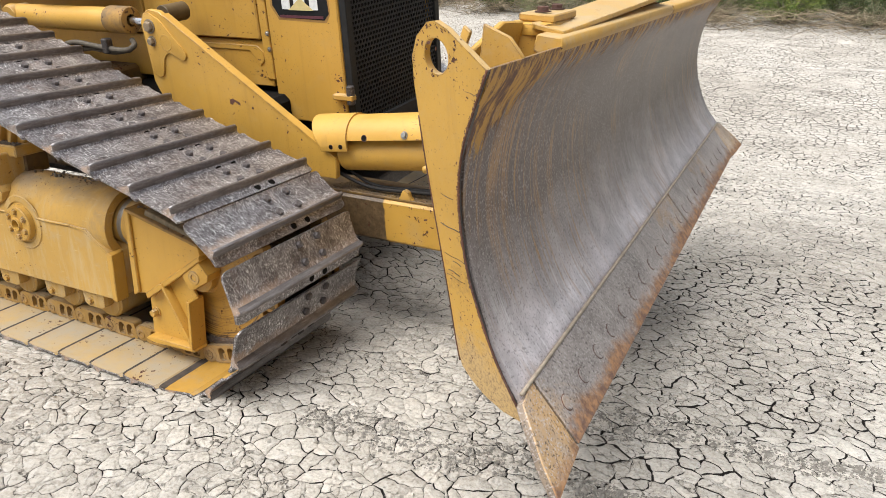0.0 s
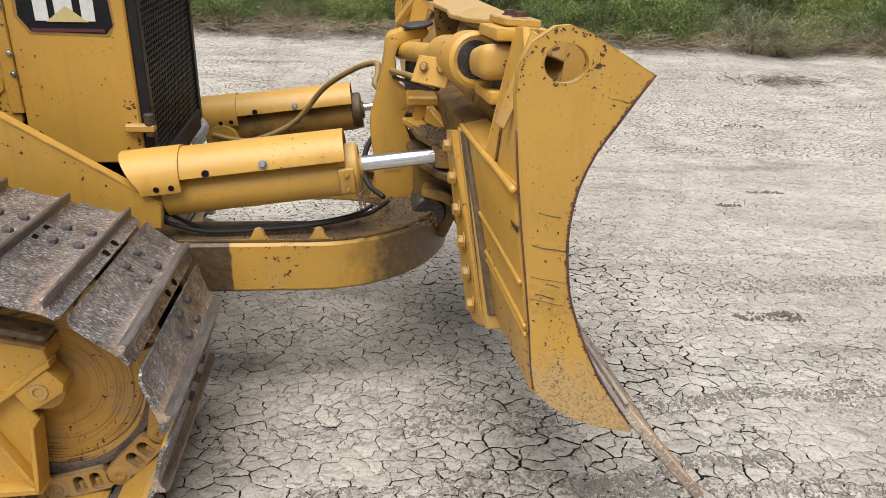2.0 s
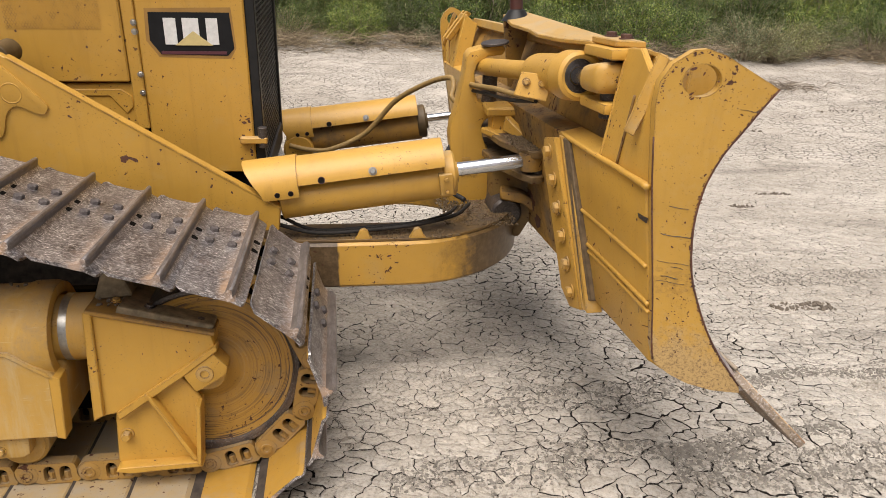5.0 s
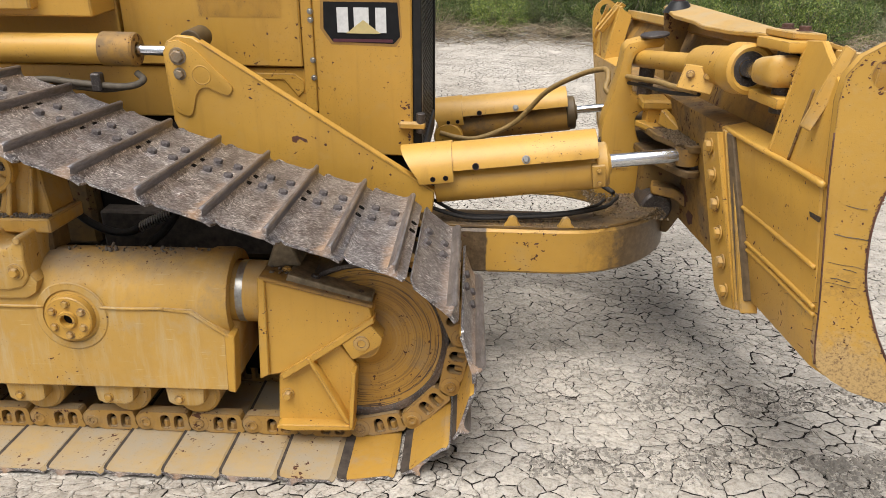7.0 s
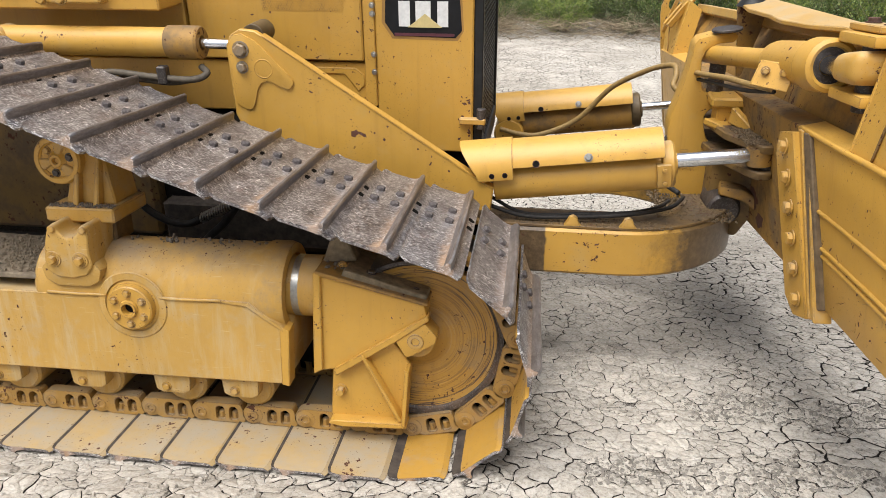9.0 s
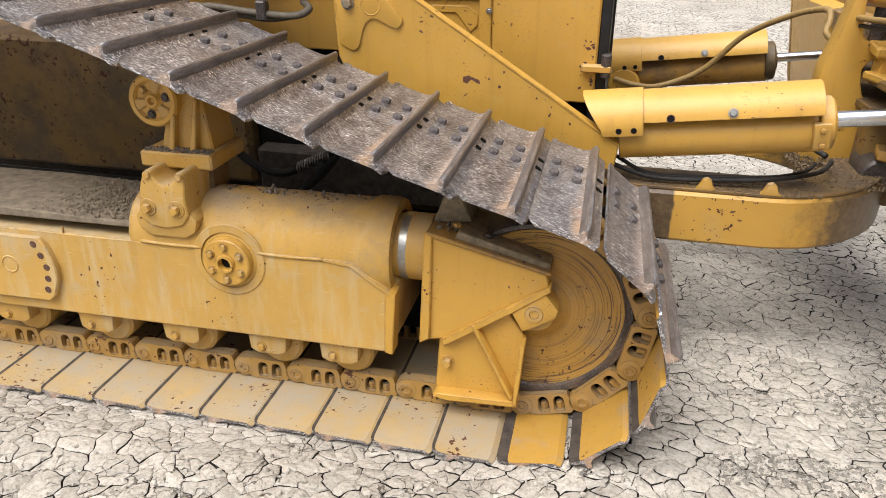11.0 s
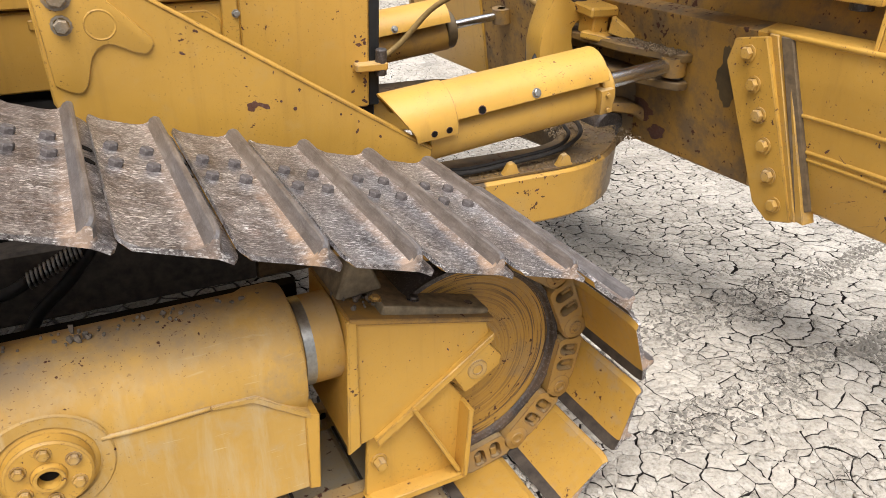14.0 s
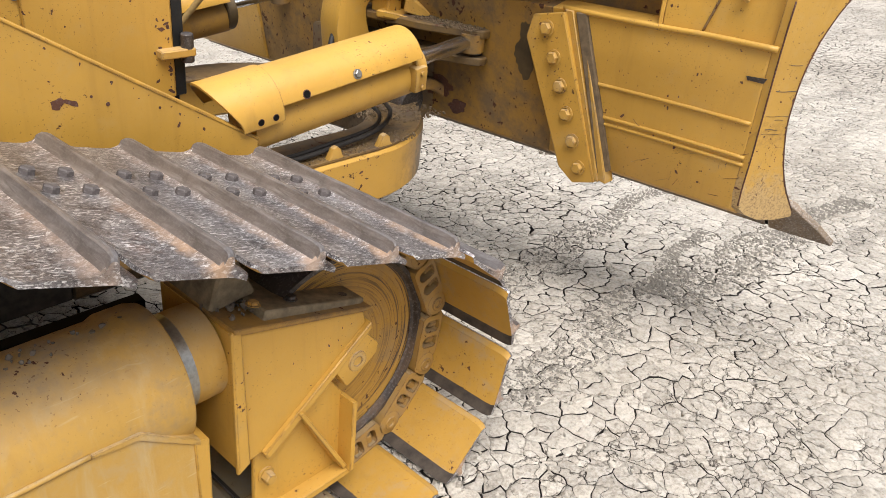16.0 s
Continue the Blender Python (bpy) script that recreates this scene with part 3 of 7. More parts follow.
def smooth(bm, angle=0.6):
    for fc in bm.faces:
        fc.smooth = True
    for e in bm.edges:
        if len(e.link_faces) == 2 and e.calc_face_angle(0) > angle:
            e.smooth = False
    return bm


def finish(bm, bevel=0.0, seg=1):
    bmesh.ops.recalc_face_normals(bm, faces=bm.faces)
    if bevel:
        es = [e for e in bm.edges if len(e.link_faces) == 2 and e.calc_face_angle(0) > 0.45]
        bmesh.ops.bevel(bm, geom=es, offset=bevel, segments=seg, affect="EDGES", profile=0.6, clamp_overlap=True)
    return smooth(bm)


def slab(pts, vec, bevel=0.003, seg=1, bm=None):
    """A flat polygon of 3D points, thickened along vec."""
    own = bm is None
    bm = bm or bmesh.new()
    a = [bm.verts.new(Vector(p)) for p in pts]
    b = [bm.verts.new(Vector(p) + Vector(vec)) for p in pts]
    bm.faces.new(a)
    bm.faces.new(b[::-1])
    for i in range(len(a)):
        j = (i + 1) % len(a)
        bm.faces.new((a[i], b[i], b[j], a[j]))
    return finish(bm, bevel, seg) if own else bm


def block(x0, x1, y0, y1, z0, z1, bevel=0.004, bm=None):
    return slab([(x0, y0, z0), (x1, y0, z0), (x1, y1, z0), (x0, y1, z0)], (0, 0, z1 - z0), bevel, 1, bm)


def xz(pts, y0, y1, bevel=0.003, seg=1, bm=None):
    """A polygon in the side plane, from y0 to y1."""
    return slab([(x, y0, z) for x, z in pts], (0, y1 - y0, 0), bevel, seg, bm)


def axes_for(d):
    d = Vector(d).normalized()
    a = d.orthogonal().normalized()
    return d, a, d.cross(a)


def lathe(origin, axis, prof, seg=32, bm=None, a0=0.0, a1=2 * math.pi, ref=None):
    """Turn (distance along the axis, radius) pairs round the axis."""
    own = bm is None
    bm = bm or bmesh.new()
    d = Vector(axis).normalized()
    a = Vector(ref).normalized() if ref is not None else d.orthogonal().normalized()
    c = d.cross(a)
    o = Vector(origin)
    full = abs(a1 - a0 - 2 * math.pi) < 1e-4
    n = seg if full else seg + 1
    rings = []
    for t, r in prof:
        if r < 1e-6:
            rings.append([bm.verts.new(o + d * t)])
            continue
        rings.append([bm.verts.new(o + d * t + (a * math.cos(a0 + (a1 - a0) * k / seg) + c * math.sin(a0 + (a1 - a0) * k / seg)) * r) for k in range(n)])
    for r0, r1 in zip(rings, rings[1:]):
        for k in range(seg):
            j = (k + 1) % n
            q = [r0[k % len(r0)], r0[j % len(r0)], r1[j % len(r1)], r1[k % len(r1)]]
            q = list(dict.fromkeys(q))
            if len(q) > 2:
                bm.faces.new(q)
    if own:
        bmesh.ops.recalc_face_normals(bm, faces=bm.faces)
        smooth(bm, 0.5)
    return bm


def rod(p0, p1, r, seg=20, bevel=0.003, bm=None, r1=None):
    p0, p1 = Vector(p0), Vector(p1)
    n = (p1 - p0).length
    r1 = r if r1 is None else r1
    b = min(bevel, r * 0.4, n * 0.3)
    return lathe(p0, p1 - p0, [(0, 0), (0, r - b), (b, r), (n - b, r1), (n, r1 - b), (n, 0)], seg, bm)


def hexhead(p, axis, r=0.012, h=0.010, bm=None):
    own = bm is None
    bm = bm or bmesh.new()
    lathe(p, axis, [(0, r * 1.35), (h * 0.18, r * 1.35), (h * 0.2, r * 1.02)], 12, bm)
    lathe(p, axis, [(h * 0.2, r), (h * 0.85, r), (h, r * 0.82), (h, 0)], 6, bm)
    if own:
        bmesh.ops.recalc_face_normals(bm, faces=bm.faces)
    return bm


def spline(pts, per=8):
    pts = [Vector(p) for p in pts]
    e = [pts[0] * 2 - pts[1], *pts, pts[-1] * 2 - pts[-2]]
    out = []
    for i in range(1, len(e) - 2):
        for k in range(per):
            t = k / per
            a, b, c, d = e[i - 1], e[i], e[i + 1], e[i + 2]
            out.append(0.5 * (2 * b + (c - a) * t + (2 * a - 5 * b + 4 * c - d) * t * t + (3 * b - a - 3 * c + d) * t * t * t))
    return out + [pts[-1]]


def hose(pts, r, seg=10, per=8, bm=None, taper=None):
    own = bm is None
    bm = bm or bmesh.new()
    line = spline(pts, per) if per > 1 else [Vector(p) for p in pts]
    prev, rings = None, []
    for i, p in enumerate(line):
        d = (line[min(i + 1, len(line) - 1)] - line[max(i - 1, 0)]).normalized()
        a = d.orthogonal().normalized() if prev is None else (prev - d * prev.dot(d)).normalized()
        prev = a
        c = d.cross(a)
        rr = r if taper is None else r + (taper - r) * i / (len(line) - 1)
        rings.append([bm.verts.new(p + (a * math.cos(2 * math.pi * k / seg) + c * math.sin(2 * math.pi * k / seg)) * rr) for k in range(seg)])
    for r0, r1 in zip(rings, rings[1:]):
        for k in range(seg):
            bm.faces.new((r0[k], r0[(k + 1) % seg], r1[(k + 1) % seg], r1[k]))
    bm.faces.new(rings[0][::-1])
    bm.faces.new(rings[-1])
    return smooth(bm, 0.9) if own else bm


def clods(centre, size, n, seed, zf=None, small=0.008, large=0.03):
    """A scatter of crumbled lumps of soil lying in a box."""
    rnd = random.Random(seed)
    bm = bmesh.new()
    for _ in range(n):
        x, y = centre[0] + rnd.uniform(-1, 1) * size[0], centre[1] + rnd.uniform(-1, 1) * size[1]
        r = small + (large - small) * rnd.random() ** 3
        z = (zf(x, y) if zf else centre[2]) + r * 0.25
        m = Matrix.Translation((x, y, z)) @ Euler((rnd.random() * 6, rnd.random() * 6, rnd.random() * 6)).to_matrix().to_4x4() @ Matrix.Diagonal((r, r * rnd.uniform(0.6, 1), r * rnd.uniform(0.4, 0.8), 1))
        got = bmesh.ops.create_icosphere(bm, subdivisions=1, radius=1, matrix=m)["verts"]
        for vv in got:
            vv.co += Vector((rnd.uniform(-1, 1), rnd.uniform(-1, 1), rnd.uniform(-1, 1))) * r * 0.22
    return bm


# ---- ground ----
def ground_z(x, y):
    """Height of the clay: level under the machine, falling away towards the scrub, then flat."""
    plane = -0.173 - 0.0234 * max(min(x, 6.0), -6.0) - 0.1767 * y
    if y < -1.25:
        plane = -0.173 - 0.0234 * max(min(x, 6.0), -6.0) + 0.2209 + 0.09 * (-1.25 - y) if y > -4 else -0.173 - 0.0234 * max(min(x, 6.0), -6.0) + 0.2209 + 0.2475
    if y > 4.0:
        k = min(1.0, (y - 4.0) / 5.0)
        plane = -0.173 - 0.0234 * max(min(x, 6.0), -6.0) - 0.1767 * (4.0 + 5.0 * (k - 0.5 * k * k))
    flat = 0.002 - 0.092 * (y + 1.21)
    # the bench that the machine stands on
    kx = min(1.0, max(0.0, (0.25 - x) / 0.5))
    ky = min(1.0, max(0.0, (y + 1.75) / 0.3)) * min(1.0, max(0.0, (2.6 - y) / 0.9))
    k = kx * ky
    k = k * k * (3 - 2 * k)
    return plane * (1 - k) + flat * k


# ---- the bulldozer ----
YC = 0.28                       # centre line of the machine
dozer = new("bulldozer")
tagged(dozer, "yellow crawler bulldozer, worn and dusty, with raised angled blade", "bulldozer")

# track path: idler, sprocket and rear idler, wrapped by the chain
IDLER, IR = (-0.040, 0.421), 0.351
PITCH = 0.203


def hull(points):
    points = sorted(set(points))

    def half(seq):
        out = []
        for p in seq:
            while len(out) > 1 and (out[-1][0] - out[-2][0]) * (p[1] - out[-2][1]) - (out[-1][1] - out[-2][1]) * (p[0] - out[-2][0]) <= 0:
                out.pop()
            out.append(p)
        return out

    lo, hi = half(points), half(points[::-1])
    return lo[:-1] + hi[:-1]


ring = []
for (cx, cz), r in ((IDLER, IR), ((-2.95, 1.32), 0.36), ((-3.2, 0.44), IR)):
    ring += [(round(cx + r * math.cos(k * math.pi / 90), 5), round(cz + r * math.sin(k * math.pi / 90), 5)) for k in range(180)]
loop = hull(ring)
loop = loop + [loop[0]]
# the slack top run hangs a little between the idler and the carrier roller
slack = []
for (x0, z0), (x1, z1) in zip(loop, loop[1:]):
    n = max(1, int(math.hypot(x1 - x0, z1 - z0) / 0.05))
    slack += [(x0 + (x1 - x0) * k / n, z0 + (z1 - z0) * k / n) for k in range(n)]
slack = [(x, z - (0.018 * math.sin(math.pi * (x + 1.333) / 1.39) if z > 0.7 and -1.333 < x < 0.057 else 0.0)) for x, z in slack]
run = np.array(slack + [slack[0]])
seg_len = np.hypot(*np.diff(run, axis=0).T)
along = np.r_[0, np.cumsum(seg_len)]
TOTAL = along[-1]
NSHOE = round(TOTAL / PITCH)
STEP = TOTAL / NSHOE


def on_track(s):
    s = s % TOTAL
    return Vector((float(np.interp(s, along, run[:, 0])), 0.0, float(np.interp(s, along, run[:, 1]))))


# the arc length at which the bottom run passes x = -0.47
bottom = [k for k in range(len(run) - 1) if run[k][1] < 0.12 and run[k + 1][1] < 0.12 and run[k][0] < -0.47 <= run[k + 1][0]]
S0 = float(along[bottom[0]] + (-0.47 - run[bottom[0]][0]))
SHOE_Y0, SHOE_Y1 = -1.418, -0.610


def shoe_mesh():
    # lapped foot, grouser with a wide fillet behind it, plate with a slightly curled end
    prof = [(-0.020, 0.0364), (-0.030, 0.034), (-0.031, 0.043), (-0.020, 0.048), (-0.004, 0.053), (0.003, 0.060), (0.007, 0.086), (0.011, 0.091), (0.018, 0.091), (0.022, 0.087), (0.027, 0.070), (0.034, 0.061), (0.048, 0.056), (0.070, 0.054), (0.150, 0.054), (0.166, 0.058), (0.176, 0.063), (0.177, 0.054), (0.160, 0.044), (0.004, 0.042)]
    bm = bmesh.new()
    rows = []
    for y, ks, kx in ((SHOE_Y0, 0.70, 0.90), (SHOE_Y0 + 0.010, 0.90, 0.965), (SHOE_Y0 + 0.030, 0.99, 1.0), (SHOE_Y1 - 0.030, 0.99, 1.0), (SHOE_Y1 - 0.010, 0.90, 0.965), (SHOE_Y1, 0.70, 0.90)):
        mid = 0.075
        rows.append([bm.verts.new((mid + (x - mid) * kx, y, -(h if h < 0.0625 else 0.056 + (h - 0.056) * ks))) for x, h in prof])
    for a, b in zip(rows, rows[1:]):
        for i in range(len(prof)):
            j = (i + 1) % len(prof)
            bm.faces.new((a[i], a[j], b[j], b[i]))
    bm.faces.new(rows[0][::-1])
    bm.faces.new(rows[-1])
    bmesh.ops.recalc_face_normals(bm, faces=bm.faces)
    smooth(bm, 0.5)
    for fc in bm.faces:
        # the lapped lip is coloured dark, for the gap between two shoes
        if fc.normal.z > 0.6 and min(v.co.x for v in fc.verts) < -0.022:
            fc.material_index = 3
        elif fc.normal.z > 0.6 and min(v.co.x for v in fc.verts) < -0.004:
            fc.material_index = 4
        elif fc.normal.z > 0.6:
            fc.material_index = 1
        elif min(v.co.z for v in fc.verts) < -0.063 and all(-0.001 < v.co.x < 0.036 for v in fc.verts):
            fc.material_index = 2
    me = bpy.data.meshes.new("track_shoe")
    bm.to_mesh(me)
    bm.free()
    return me


def link_mesh(y0, y1):
    bm = bmesh.new()
    # a cast side bar: rounded boss at the pin, two windows over the nuts, scalloped foot
    def arc(cx, cz, r, a0, a1, n):
        return [(cx + r * math.cos(math.radians(a0 + (a1 - a0) * k / n)), cz + r * math.sin(math.radians(a0 + (a1 - a0) * k / n))) for k in range(n + 1)]
    outer = arc(0.0, 0.0, 0.040, 100, 262, 9) + [(0.020, -0.032), (0.040, -0.041), (0.160, -0.041), (0.172, -0.030), (0.166, 0.008), (0.158, 0.034), (0.150, 0.040), (0.020, 0.040)]
    holes = []
    for x0, x1 in ((0.056, 0.092), (0.108, 0.144)):
        holes.append([(x0 + 0.006, -0.030), (x1 - 0.006, -0.030), (x1, -0.024), (x1, 0.010)] + arc((x0 + x1) / 2, 0.010, (x1 - x0) / 2, 0, 180, 6)[1:-1] + [(x0, 0.010), (x0, -0.024)])
    layers = []
    for y in (y0, y1):
        loops = [[bm.verts.new((x, y, z)) for x, z in q] for q in [outer] + holes]
        es = [bm.edges.new((q[i], q[(i + 1) % len(q)])) for q in loops for i in range(len(q))]
        bmesh.ops.triangle_fill(bm, use_beauty=True, use_dissolve=False, edges=es)
        layers.append(loops)
    for q in layers[1][1:]:
        bm.faces.new(q).material_index = 1      # the nut pockets end in a near-black face, their shade as colour
    for q0, q1 in zip(*layers):
        for i in range(len(q0)):
            j = (i + 1) % len(q0)
            bm.faces.new((q0[i], q0[j], q1[j], q1[i]))
    lathe((0.0, y0 - 0.006, -0.002), (0, 1, 0), [(0.004, 0.009), (0.0, 0.012), (0.0, 0.020), (0.003, 0.022), (0.006, 0.036), (y1 - y0, 0.036)], 18, bm)
    lathe((0.0, y0 - 0.002, -0.002), (0, 1, 0), [(0, 0), (0, 0.009)], 12, bm)
    bmesh.ops.recalc_face_normals(bm, faces=bm.faces)
    smooth(bm)
    me = bpy.data.meshes.new("track_link")
    bm.to_mesh(me)
    bm.free()
    return me


def mesh_of(name, bm):
    me = bpy.data.meshes.new(name)
    bm.to_mesh(me)
    bm.free()
    return me


shoe_me = shoe_mesh()
shoe_low_me = shoe_me.copy()
link_me = link_mesh(-1.165, -1.120)
link_in_me = link_mesh(-0.78, -0.74)
bolt_me = mesh_of("bolt", lathe((0, 0, 0), (0, 0, -1), [(-0.002, 0.0165), (0.0120, 0.0165), (0.0155, 0.0135), (0.0155, 0)], 6))
# a flat disc for the cutout, the shade inside it painted near-black
slot_me = mesh_of("slot", lathe((0, 0, 0), (-0.30, 0, -0.954), [(-0.004, 0.016), (0.0012, 0.0155), (0.0012, 0)], 14))
nut_me = mesh_of("nut", rod((0, 0, -0.02), (0, 0, 0.010), 0.014, 6))
SHOE_SHIFT = -0.026


def on_chain(s):
    """The pose of one pitch of the chain, from the pin at arc length s to the next."""
    p, q = on_track(s), on_track(s + STEP)
    t = (q - p).normalized()
    m = Matrix((t, (0, 1, 0), t.cross(Vector((0, 1, 0))))).transposed().to_4x4()
    m.translation = p
    return m, p


for i in range(NSHOE):
    m, p = on_chain(S0 + i * STEP)
    ms, p = on_chain(S0 + SHOE_SHIFT + i * STEP)
    for side in (0, 1):
        mm = Matrix.Translation((-0.32, 2 * YC + 2.08, 0)) @ ms if side else ms
        low = p.z < 0.10 and p.x < -0.22
        shoe = share("track_shoe", shoe_low_me if low else shoe_me, [shoe_steel, yellow_caked if low else yellow_bright, grouser_steel, mud_shade, yellow_caked if low else mud_shade], dozer, "worn steel track shoe with a single grouser", mm)
        if side:
            continue
        for bx in (0.064, 0.140):
            for by in (-0.865, -0.985):
                share("bolt", bolt_me, bolt_steel, shoe, "", Matrix.Translation((bx, by, -0.054)))
        for by in (-0.88, -0.97):
            share("slot", slot_me, shade_black, shoe, "", Matrix.Translation((-0.011, by, -0.0508)))
        link = share("track_link", link_me, [link_steel, shade_black], dozer, "dusty forged track link", m)
        share("track_link", link_in_me, [link_steel, shade_black], dozer, "dusty forged track link", m)
        for bx in (0.074, 0.126):
            share("nut", nut_me, link_steel, link, "", Matrix.Translation((bx, -1.142, -0.012)))

# idler wheel
prof = [(0.0, 0.0), (0.0, 0.06), (0.012, 0.075), (0.030, 0.10)]
for k in range(8):
    r = 0.112 + k * 0.020
    prof += [(0.033 - 0.001 * (k % 2), r), (0.0318 + 0.001 * (k % 2), r + 0.009)]
prof += [(0.026, 0.284)]
idler = part("idler_wheel", lathe((IDLER[0], -1.15, IDLER[1]), (0, 1, 0), prof, 64), idler_paint, dozer, "scuffed yellow front idler wheel with turned grooves")
part("rim", lathe((IDLER[0], -1.128, IDLER[1]), (0, 1, 0), [(0, 0.280), (-0.006, 0.287), (-0.018, 0.291), (-0.018, 0.304), (0.02, 0.311), (0.34, 0.311), (0.36, 0.304), (0.36, 0.28)], 64), dark_steel, idler, "oily black idler rim")
part("axle_boss", rod((IDLER[0] - 0.0, -1.19, IDLER[1] + 0.02), (IDLER[0], -1.10, IDLER[1] + 0.02), 0.065, 24), yellow_worn, idler)

# idler yoke: boxed upper bracket and lower guard plate
yoke = part("idler_bracket", xz([(-0.385, 0.687), (-0.010, 0.592), (0.000, 0.548), (-0.120, 0.462), (-0.335, 0.318), (-0.403, 0.306)], -1.208, -0.90, 0.004), yellow, dozer, "triangular yellow idler bracket box, muddy on top")
part("face_plate", xz([(-0.392, 0.694), (-0.366, 0.690), (-0.372, 0.320), (-0.408, 0.300)], -1.222, -1.206, 0.004), yellow, yoke)
part("lip", xz([(-0.385, 0.700), (0.005, 0.602), (0.003, 0.588), (-0.385, 0.684)], -1.222, -0.92, 0.003), yellow_grimy, yoke)
part("lip", xz([(-0.335, 0.324), (-0.120, 0.470), (0.006, 0.556), (0.008, 0.535), (-0.112, 0.446), (-0.325, 0.300)], -1.224, -1.17, 0.003), yellow, yoke)
cover = part("cover_plate", xz([(-0.30, 0.672), (-0.02, 0.600), (0.0, 0.606), (0.0, 0.618), (-0.29, 0.700)], -1.20, -0.98, 0.004), grease, yoke, "mud-caked steel cover plate")
for x, z in ((-0.30, 0.705), (-0.20, 0.680), (-0.045, 0.622)):
    part("bolt", hexhead((x, -1.165, z), (0.25, 0, 1), 0.013, 0.010), yellow_worn if x < -0.25 else dark_steel, cover)
part("back_stop", slab([(-0.385, -1.12, 0.69), (-0.345, -1.12, 0.80), (-0.30, -1.12, 0.80), (-0.26, -1.12, 0.70)], (0, 0.20, 0), 0.006), grease, yoke, "mud-caked back stop of the bracket")
guard = part("guard_plate", xz([(-0.345, 0.330), (-0.358, 0.122), (-0.335, 0.108), (-0.080, 0.112), (-0.066, 0.352), (-0.135, 0.452)], -1.190, -1.176, 0.003), yellow, dozer, "yellow idler guard plate with welded ribs")
part("rib", slab([(-0.235, -1.232, 0.392), (-0.222, -1.232, 0.392), (-0.088, -1.232, 0.134), (-0.102, -1.232, 0.130)], (0, 0.045, 0), 0.002), yellow, guard)
part("flange", xz([(-0.090, 0.12), (-0.076, 0.12), (-0.060, 0.345), (-0.076, 0.350)], -1.245, -1.16, 0.002), yellow, guard)
part("foot", xz([(-0.36, 0.108), (-0.345, 0.122), (-0.080, 0.124), (-0.072, 0.106), (-0.31, 0.098)], -1.235, -1.16, 0.002), yellow, guard)
part("bolt", hexhead((-0.318, -1.190, 0.228), (0, -1, 0), 0.017, 0.030), yellow_worn, guard)
bearing = part("bearing_block", xz([(-0.123, 0.470), (-0.020, 0.540), (0.036, 0.475), (0.030, 0.445), (-0.050, 0.395), (-0.075, 0.385)], -1.218, -1.14, 0.008, 2), yellow, dozer, "yellow bearing block with a bolted boss")
part("boss", lathe((-0.040, -1.218, 0.452), (0, -1, 0), [(0, 0.030), (0.004, 0.028), (0.004, 0.014), (-0.004, 0.012), (-0.004, 0)], 20), yellow_worn, bearing)

# track roller frame with the round recoil-spring housing
frame_ob = part("track_frame", xz([(-3.3, 0.262), (-0.515, 0.262), (-0.50, 0.275), (-0.492, 0.480), (-0.55, 0.530), (-0.62, 0.572), (-3.3, 0.580)], -1.240, -0.82, 0.004), yellow_dusty, dozer, "long dusty yellow track roller frame")
HZ, HY, HR = 0.575, -1.079, 0.160
part("spring_housing", lathe((-1.42, HY, HZ), (1, 0, 0), [(0, 0), (0, HR - 0.02), (0.02, HR), (0.82, HR), (0.84, HR + 0.008), (0.90, HR + 0.008), (0.92, HR + 0.002), (0.92, 0.125), (0.87, 0.120)], 48), stained_enamel, frame_ob, "round dusty recoil-spring housing")
part("recoil_tube", lathe((-0.63, HY, HZ + 0.01), (1, 0, 0), [(0, 0.108), (0.16, 0.108), (0.163, 0.112), (0.24, 0.112)], 40), yellow_worn, frame_ob, "bare worn recoil tube")
part("wear_ring", lathe((-0.486, HY, HZ + 0.01), (1, 0, 0), [(0, 0.109), (0.001, 0.1125), (0.026, 0.1125), (0.027, 0.109)], 40), zinc, frame_ob)
part("end_flange", xz([(-0.520, 0.262), (-0.492, 0.256), (-0.480, 0.480), (-0.515, 0.492)], -1.246, -1.18, 0.003), yellow, frame_ob)
part("weld_step", xz([(-0.62, 0.578), (-0.50, 0.488), (-0.50, 0.470), (-0.63, 0.562), (-0.72, 0.572), (-0.72, 0.582)], -1.246, -1.225, 0.002), yellow_dusty, frame_ob)
part("weld_bead", hose([(-0.72, -1.241, 0.578), (-0.85, -1.2415, 0.575), (-0.94, -1.2415, 0.577)], 0.006, 6, 6), yellow_dusty, frame_ob)
part("weld_bead", hose([(-1.14, -1.2415, 0.577), (-1.25, -1.2415, 0.575), (-1.36, -1.241, 0.578)], 0.006, 6, 6), yellow_dusty, frame_ob)
part("pad", lathe((-1.045, -1.240, 0.541), (0, -1, 0), [(0, 0.128), (0.004, 0.124), (0.005, 0.10)], 36), yellow_dusty, frame_ob, "raised welded pad round the pivot cap")
hub = part("hub_cap", lathe((-1.045, -1.235, 0.541), (0, -1, 0), [(0, 0.105), (0.004, 0.100), (0.008, 0.086), (0.030, 0.083), (0.034, 0.078), (0.034, 0.034), (0.046, 0.030), (0.046, 0.022), (0.020, 0.020), (0.020, 0)], 40), yellow, dozer, "round flanged pivot cap with six bolts")
for k in range(6):
    a = math.radians(30 + 60 * k)
    part("bolt", hexhead((-1.045 + 0.058 * math.cos(a), -1.269, 0.541 + 0.058 * math.sin(a)), (0, -1, 0), 0.012, 0.012), yellow_worn, hub)
# disc at the bottom of the bore, coloured as its shade
part("bore", lathe((-1.045, -1.2555, 0.541), (0, -1, 0), [(0, 0.0205), (0.0005, 0.020), (0.0005, 0)], 20), shade_black, hub)
